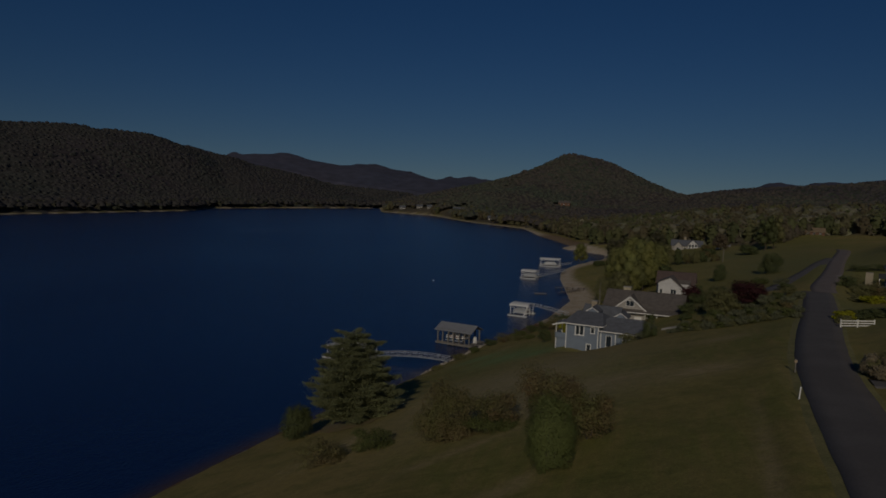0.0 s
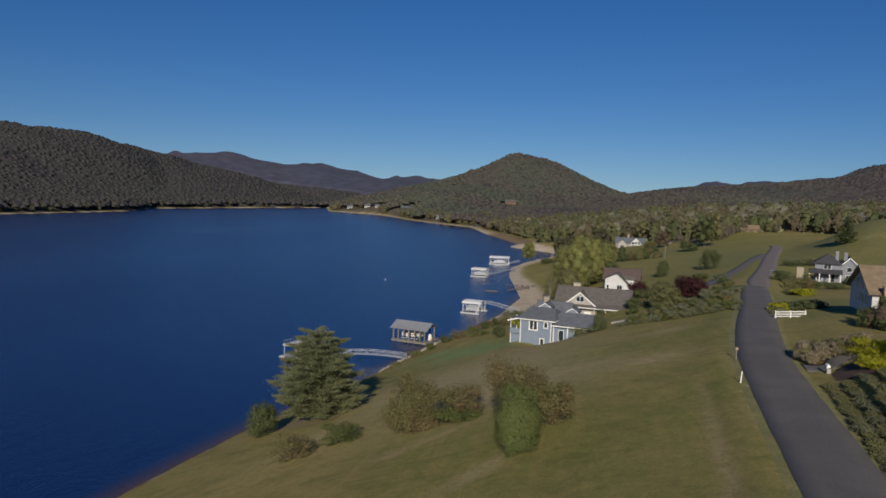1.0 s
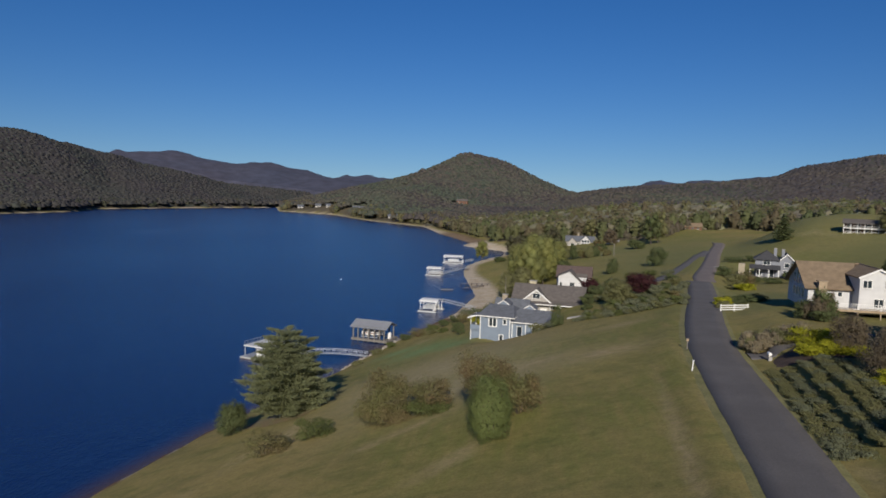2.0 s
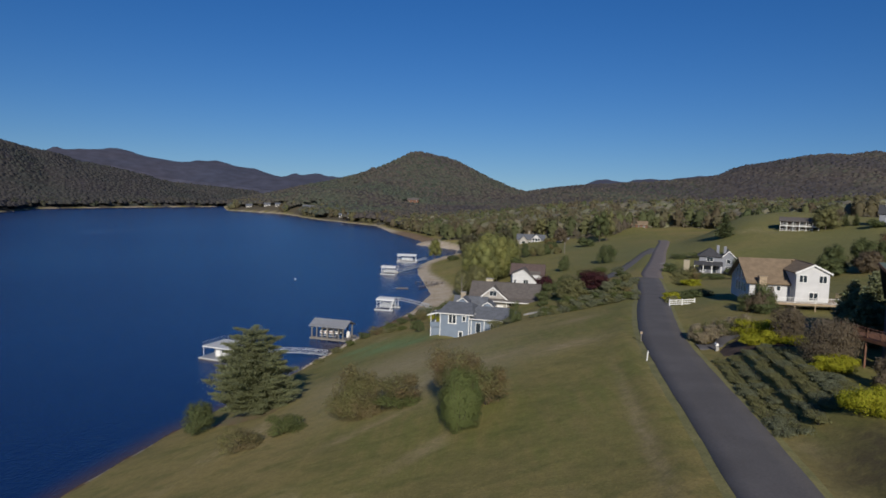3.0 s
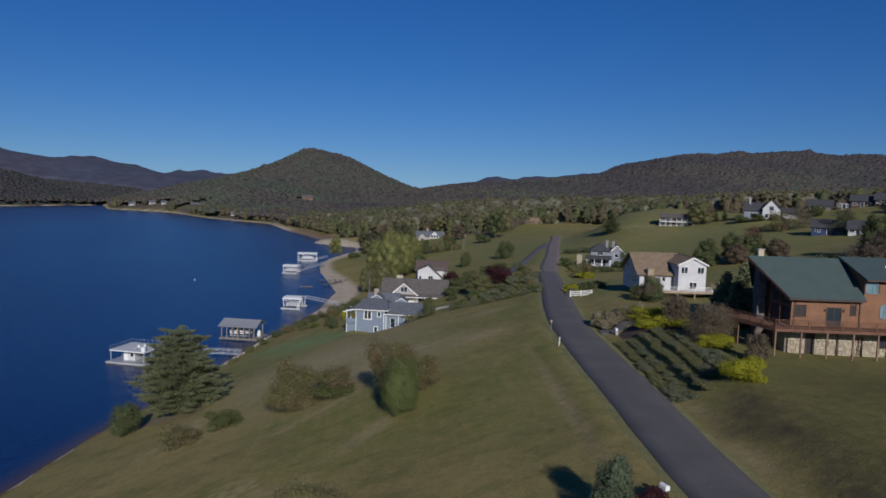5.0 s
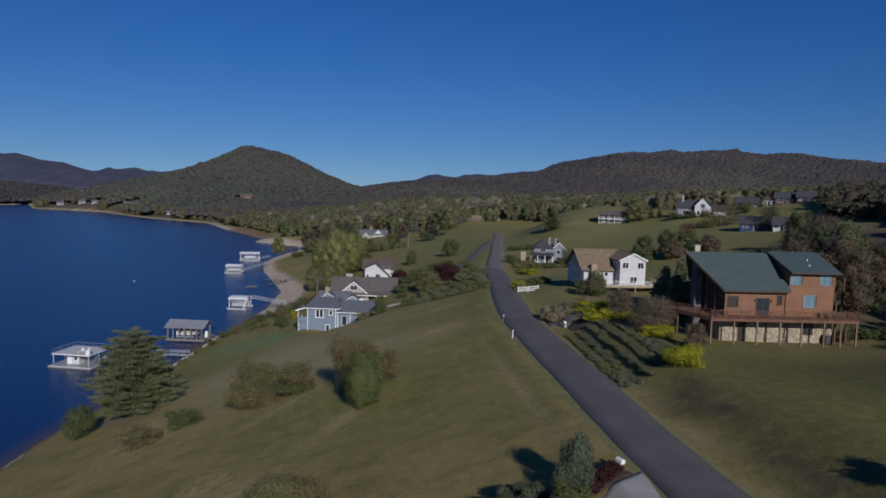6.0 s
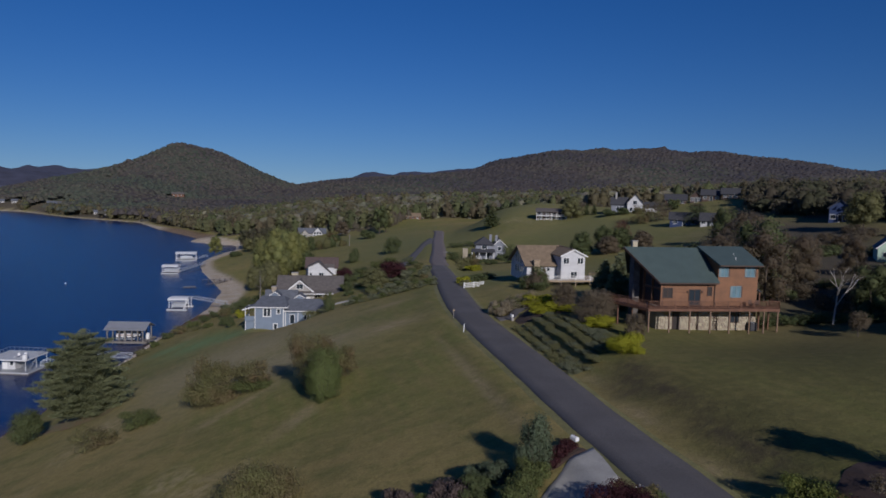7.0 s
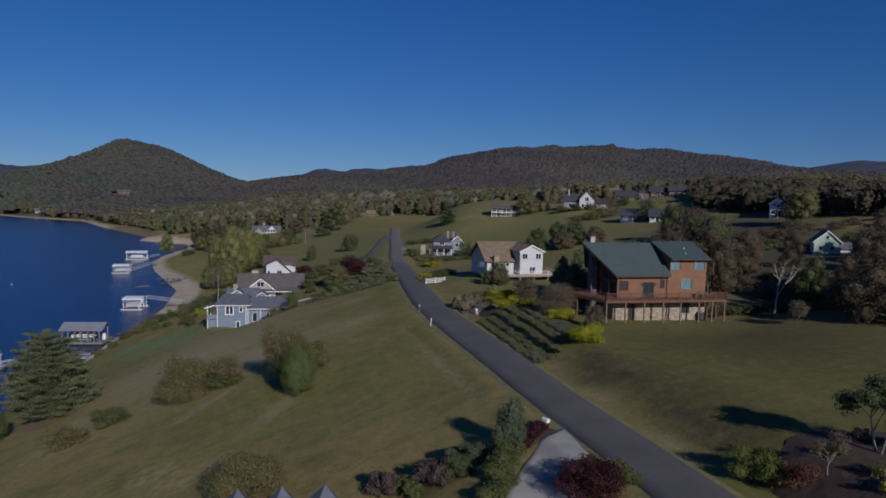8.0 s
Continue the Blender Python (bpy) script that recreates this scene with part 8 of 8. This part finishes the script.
shrub("shrub", "dark brown-red shrub beside the maple", 14.6, 24.0, 1.4, 1.8, AUTUMN, 672, 0.11, 900)
for i, (x, y, t, w, m) in enumerate(((4.7, 33.4, 2.1, 2.6, MAUVE), (5.3, 31.9, 1.8, 2.2, MAUVE), (1.6, 36.0, 1.7, 2.2, MAUVE), (2.2, 34.8, 1.7, 2.0, MAUVE), (3.2, 34.2, 1.3, 2.2, SHRUB), (3.3, 32.8, 1.2, 1.8, SHRUB), (6.0, 33.4, 1.2, 2.0, SHRUB))):
    shrub("grass_clump", "feathery brown plumed grass" if m is MAUVE else "pale green leafy clump", x, y, t, w, m, 680 + i, 0.13, 1400, category="grass", group="grasses at the drive", shell=0.2, lumps=14, pointed=0.5)

# rows of low plants beside the lane, built once and copied
lav = shrub("row_plant", "low grey-green mounded plant in a planted row", 27.6, 56.0, 0.62, 1.55, OLIVE, 690, 0.1, 420, group="planted rows")
lav2 = shrub("row_plant", "low grey-green mounded plant in a planted row", 28.9, 57.2, 0.58, 1.6, HEDGE, 691, 0.1, 420, group="planted rows")
rng = np.random.default_rng(45)
for r in range(6):
    for k in range(26):
        s = k / 25
        x, y = 25.6 + r * 1.55 + 4.6 * s, 55.0 + r * 0.5 + 28.0 * s
        if x > 35.2 or x < 28.6 and r > 3 and k < 2 or math.hypot(x - 31.5, y - 54.6) < 2.4 or math.hypot(x - 36.4, y - 69.2) < 2.2 or y > 81:
            continue
        x, y = x + rng.uniform(-.15, .15), y + rng.uniform(-.2, .2)
        c = copy_thing((lav, lav2)[rng.integers(2)], pose(x, y, float(height(x, y)), 0, 0, rng.uniform(0, 360)))
        c.scale = (1, 1, rng.uniform(0.8, 1.2))


# ---- drives, fences, mailboxes, posts ----
def paved(name, pts, mat, label):
    """A drive along (x, y, half width), draped over the ground."""
    p = np.array(pts, float)
    s = np.linspace(0, len(p) - 1, 8 * (len(p) - 1) + 1)
    q = np.column_stack([np.interp(s, np.arange(len(p)), p[:, k]) for k in range(3)])
    z = height(q[:, 0], q[:, 1])
    return ribbon(name, np.column_stack([q[:, :2], z, q[:, 2]]), mat, label, category="driveway", lift=0.07, edge=0.5)


def apron(name, left, right, mat, label, lift=0.06):
    """Paving between two edges (x, y), laid over the ground, with a thin side."""
    n, k = 12 * (len(left) - 1) + 1, 11
    t = np.linspace(0, len(left) - 1, n)
    a, b = (np.column_stack([np.interp(t, np.arange(len(e)), np.array(e, float)[:, i]) for i in (0, 1)]) for e in (left, right))
    w = np.linspace(0, 1, k)[None, :, None]
    p = a[:, None] * (1 - w) + b[:, None] * w
    z = height(p[..., 0], p[..., 1]) + lift
    v = np.dstack([p, z])
    v = np.concatenate([v[:, :1] - (0.1, 0, 0.1), v, v[:, -1:] - (-0.1, 0, 0.1)], 1)
    i = np.arange(n * (k + 2)).reshape(n, k + 2)
    f = np.stack([i[:-1, :-1], i[:-1, 1:], i[1:, 1:], i[1:, :-1]], -1).reshape(-1, 4)
    return tagged(raw(name, v.reshape(-1, 3), f, mat), label, "driveway", kind="structure")


apron("driveway", [(16.7, 34.2), (15.2, 33.3), (13.9, 32.7), (12.6, 31.7), (11.1, 30.2), (9.6, 28.4), (7.6, 26.0), (5.6, 23.0)],
      [(16.2, 28.2), (15.2, 28.3), (14.6, 27.9), (14.0, 27.2), (13.2, 26.4), (12.4, 25.2), (11.2, 23.4), (10.2, 21.0)], DRIVE, "pale concrete driveway joining the lane")
paved("driveway", [(30.0, 89.6, 1.8), (33.0, 89.3, 1.7), (38.0, 91.5, 1.6), (46.0, 95.0, 1.6)], ASPHALT, "dark asphalt driveway to the log-sided house")
paved("driveway", [(84.0, 318.0, 2.2), (70.0, 281.0, 2.2), (57.5, 246.0, 2.2), (47.5, 216.0, 2.2), (40.0, 200.0, 2.0)], ASPHALT, "dark asphalt drive dropping away from the lane")
paved("driveway", [(34.0, 146.0, 1.8), (28.0, 145.4, 1.7), (21.0, 147.0, 1.6), (14.0, 152.0, 1.8)], CONCRETE, "pale drive to the blue house")
paved("driveway", [(62, 236, 1.5), (66, 240, 1.5), (72, 241, 1.5)], CONCRETE, "pale drive to the grey house")
paved("driveway", [(54, 452, 1.8), (59.5, 458, 1.8), (68.6, 474, 1.8), (80, 497, 1.8), (89, 512, 1.8)], CONCRETE, "pale drive among the trees")


def rail_fence(x, y, turn, bays, length=2.6):
    f = thing("fence", "white three-rail board fence beside the lane", "fence", x, y, None, turn)
    for i in range(bays + 1):
        part("post", slab(bmesh.new(), (i * length - 0.08, i * length + 0.08), (-0.08, 0.08), (-0.5, 1.3), 0.01), WHITE, f)
    for i in range(bays):
        for z in (0.35, 0.72, 1.09):
            part("rail", slab(bmesh.new(), (i * length, (i + 1) * length), (-0.1, -0.06), (z - 0.08, z + 0.08)), WHITE, f)
    return f


rail_fence(37.4, 128.6, 22, 2, 2.75)


def mailbox(x, y, turn, mat, label):
    m = thing("mailbox", label, "mailbox", x, y, None, turn)
    part("post", slab(bmesh.new(), (-0.06, 0.06), (-0.06, 0.06), (-0.3, 0.7), 0.01), WHITE, m)
    bm = bmesh.new()
    prism(bm, [(-0.17, 0.7), (0.17, 0.7), (0.17, 0.9)] + [(0.17 * math.cos(a), 0.9 + 0.14 * math.sin(a)) for a in np.linspace(0.4, 2.74, 6)] + [(-0.17, 0.9)], -0.3, 0.3)
    box_ob = part("box", bm, mat, m)
    part("flag", slab(bmesh.new(), (0.175, 0.19), (0.05, 0.2), (0.8, 1.05)), BOAT_RED, box_ob)
    return m


mailbox(31.4, 86.9, 0, WHITE, "white mailbox on a post beside the drive")
mailbox(14.95, 34.15, 15, WHITE, "white mailbox on a post at the concrete drive")
st = thing("stone_pillar", "squat pale concrete block under the mailbox", "pillar", 31.5, 86.9, None, 0)
part("block", slab(bmesh.new(), (-0.2, 0.2), (-0.2, 0.2), (-0.2, 0.5), 0.03), CONCRETE, st)
for x, y, t in ((21.4, 80.3, 1.1),):
    p = thing("marker_post", "leaning white marker post in the verge", "post", x, y, None, 0)
    part("shaft", beam(bmesh.new(), (0, 0, -0.3), (0.1, 0, t), 0.1), WHITE, p)
    part("cap", slab(bmesh.new(), (0.03, 0.17), (-0.07, 0.07), (t, t + 0.04)), WHITE, p)
p = thing("utility_box", "brown wooden post with a small box in the verge", "post", 23.4, 91.4, None, 0)
part("shaft", beam(bmesh.new(), (0, 0, -0.3), (0, 0, 1.5), 0.09), GREY_WOOD, p)
part("box", slab(bmesh.new(), (-0.15, 0.15), (-0.1, 0.1), (1.1, 1.4), 0.02), TAN_WOOD, p)
p = thing("wire_cross", "small white cross-shaped stake light by the drive", "stake", 14.9, 25.3, None, 0)
part("stake", beam(bmesh.new(), (0, 0, -0.2), (0, 0, 0.9), 0.05), WHITE, p)
part("arm", beam(bmesh.new(), (-0.28, 0, 0.75), (0.28, 0, 0.75), 0.04), WHITE, p)
p = thing("utility_pole", "pale utility pole in the meadow", "pole", 48.0, 352.0, None, 0)
part("shaft", pole(bmesh.new(), (0, 0, -0.5), (0, 0, 6.0), 0.15, 0.11), PALE_BARK, p)
part("crossarm", beam(bmesh.new(), (-0.7, 0, 5.5), (0.7, 0, 5.5), 0.1), GREY_WOOD, p)

# mulch under the roadside planting
def bed(x, y, rx, ry, label, mat):
    bm = bmesh.new()
    rings = []
    for out in (1.0, 0.8, 0.6, 0.4, 0.2):
        ring = []
        for k in range(36):
            a = k * math.pi / 18
            r = out * (1 + 0.10 * math.sin(3 * a + x) + 0.05 * math.sin(7 * a + y))
            px, py = x + rx * r * math.cos(a), y + ry * r * math.sin(a)
            ring.append(bm.verts.new((px, py, float(height(px, py)) + (0.02 if out == 1.0 else 0.10))))
        rings.append(ring)
    top = bm.verts.new((x, y, float(height(x, y)) + 0.12))
    for p, q in zip(rings, rings[1:]):
        for k in range(36):
            bm.faces.new((p[k], p[(k + 1) % 36], q[(k + 1) % 36], q[k]))
    for k in range(36):
        bm.faces.new((rings[-1][k], rings[-1][(k + 1) % 36], top))
    ob = part("planting_bed", bm, mat)
    return tagged(ob, label, "flower bed", kind="structure")


MULCH = material("mulch", (0.082, 0.050, 0.034), 0.95, 0.4, 1.0, 12.0, 0.5, 10.0)
NEEDLES = material("needle_litter", (0.20, 0.135, 0.07), 0.95, 0.4, 0.8, 9.0, 0.4, 10.0, second=(0.17, 0.15, 0.06))
bed(28.2, 15.8, 7.2, 5.2, "dark brown mulched bed beside the lane", MULCH)
bed(13.4, 33.9, 2.2, 1.2, "dark mulched bed at the mailbox", MULCH)
bed(35.4, 84.5, 4.4, 4.0, "dark mulched bed beside the drive", MULCH)
bed(-32.6, 108.6, 6.0, 5.0, "rust-brown needle litter under the pine", NEEDLES)

# pale gravel washed up along the waterline
GRAVEL = material("shore_gravel", (0.42, 0.37, 0.30), 0.95, 0.4, 1.2, 8.0, 0.5, 8.0)
for y0, y1 in ((52, 74), (79, 90), (95, 112), (121, 132), (140, 152)):
    ys = np.arange(y0, y1, 1.5)
    xs = line_at(SHORE, ys)[0] + 0.35 + 0.18 * np.sin(ys * 0.9)
    ribbon("shoreline", np.column_stack([xs, ys, np.maximum(height(xs, ys), 0.02), 0.28 + 0.12 * np.sin(ys * 1.7)]), GRAVEL, "narrow strip of pale gravel at the waterline", category="shore", lift=0.06, edge=0.15, spread=0.2)

# rocks along the water's edge
rng = np.random.default_rng(8)
rocks = []
for k in range(5):
    bm = bmesh.new()
    bmesh.ops.create_icosphere(bm, subdivisions=1, radius=0.5)
    for v in bm.verts:
        v.co *= rng.uniform(0.7, 1.15)
    me = bpy.data.meshes.new("rock")
    bm.to_mesh(me), bm.free()
    me.materials.append(RIPRAP)
    rocks.append(me)
wall = thing("riprap", "pale broken rocks laid along the lake's edge", "rocks", -33, 170, 0.0)
inv = wall.matrix_world.inverted()
n = 0
for y in np.arange(160, 196, 0.42):
    for _ in range(2 if y > 150 else 1):
        x = float(line_at(SHORE, y)[0]) + rng.uniform(0.0, 1.8)
        s = rng.uniform(0.5, 1.3) * (1 if y > 150 else 0.55)
        r = new("rock", rocks[n % 5])
        r.parent = wall
        r.matrix_local = inv @ pose(x, y + rng.uniform(-.3, .3), max(0.05, float(height(x, y))) + 0.08, *rng.uniform(0, 360, 3)) @ Matrix.Diagonal((s, s, s * 0.7, 1))
        n += 1
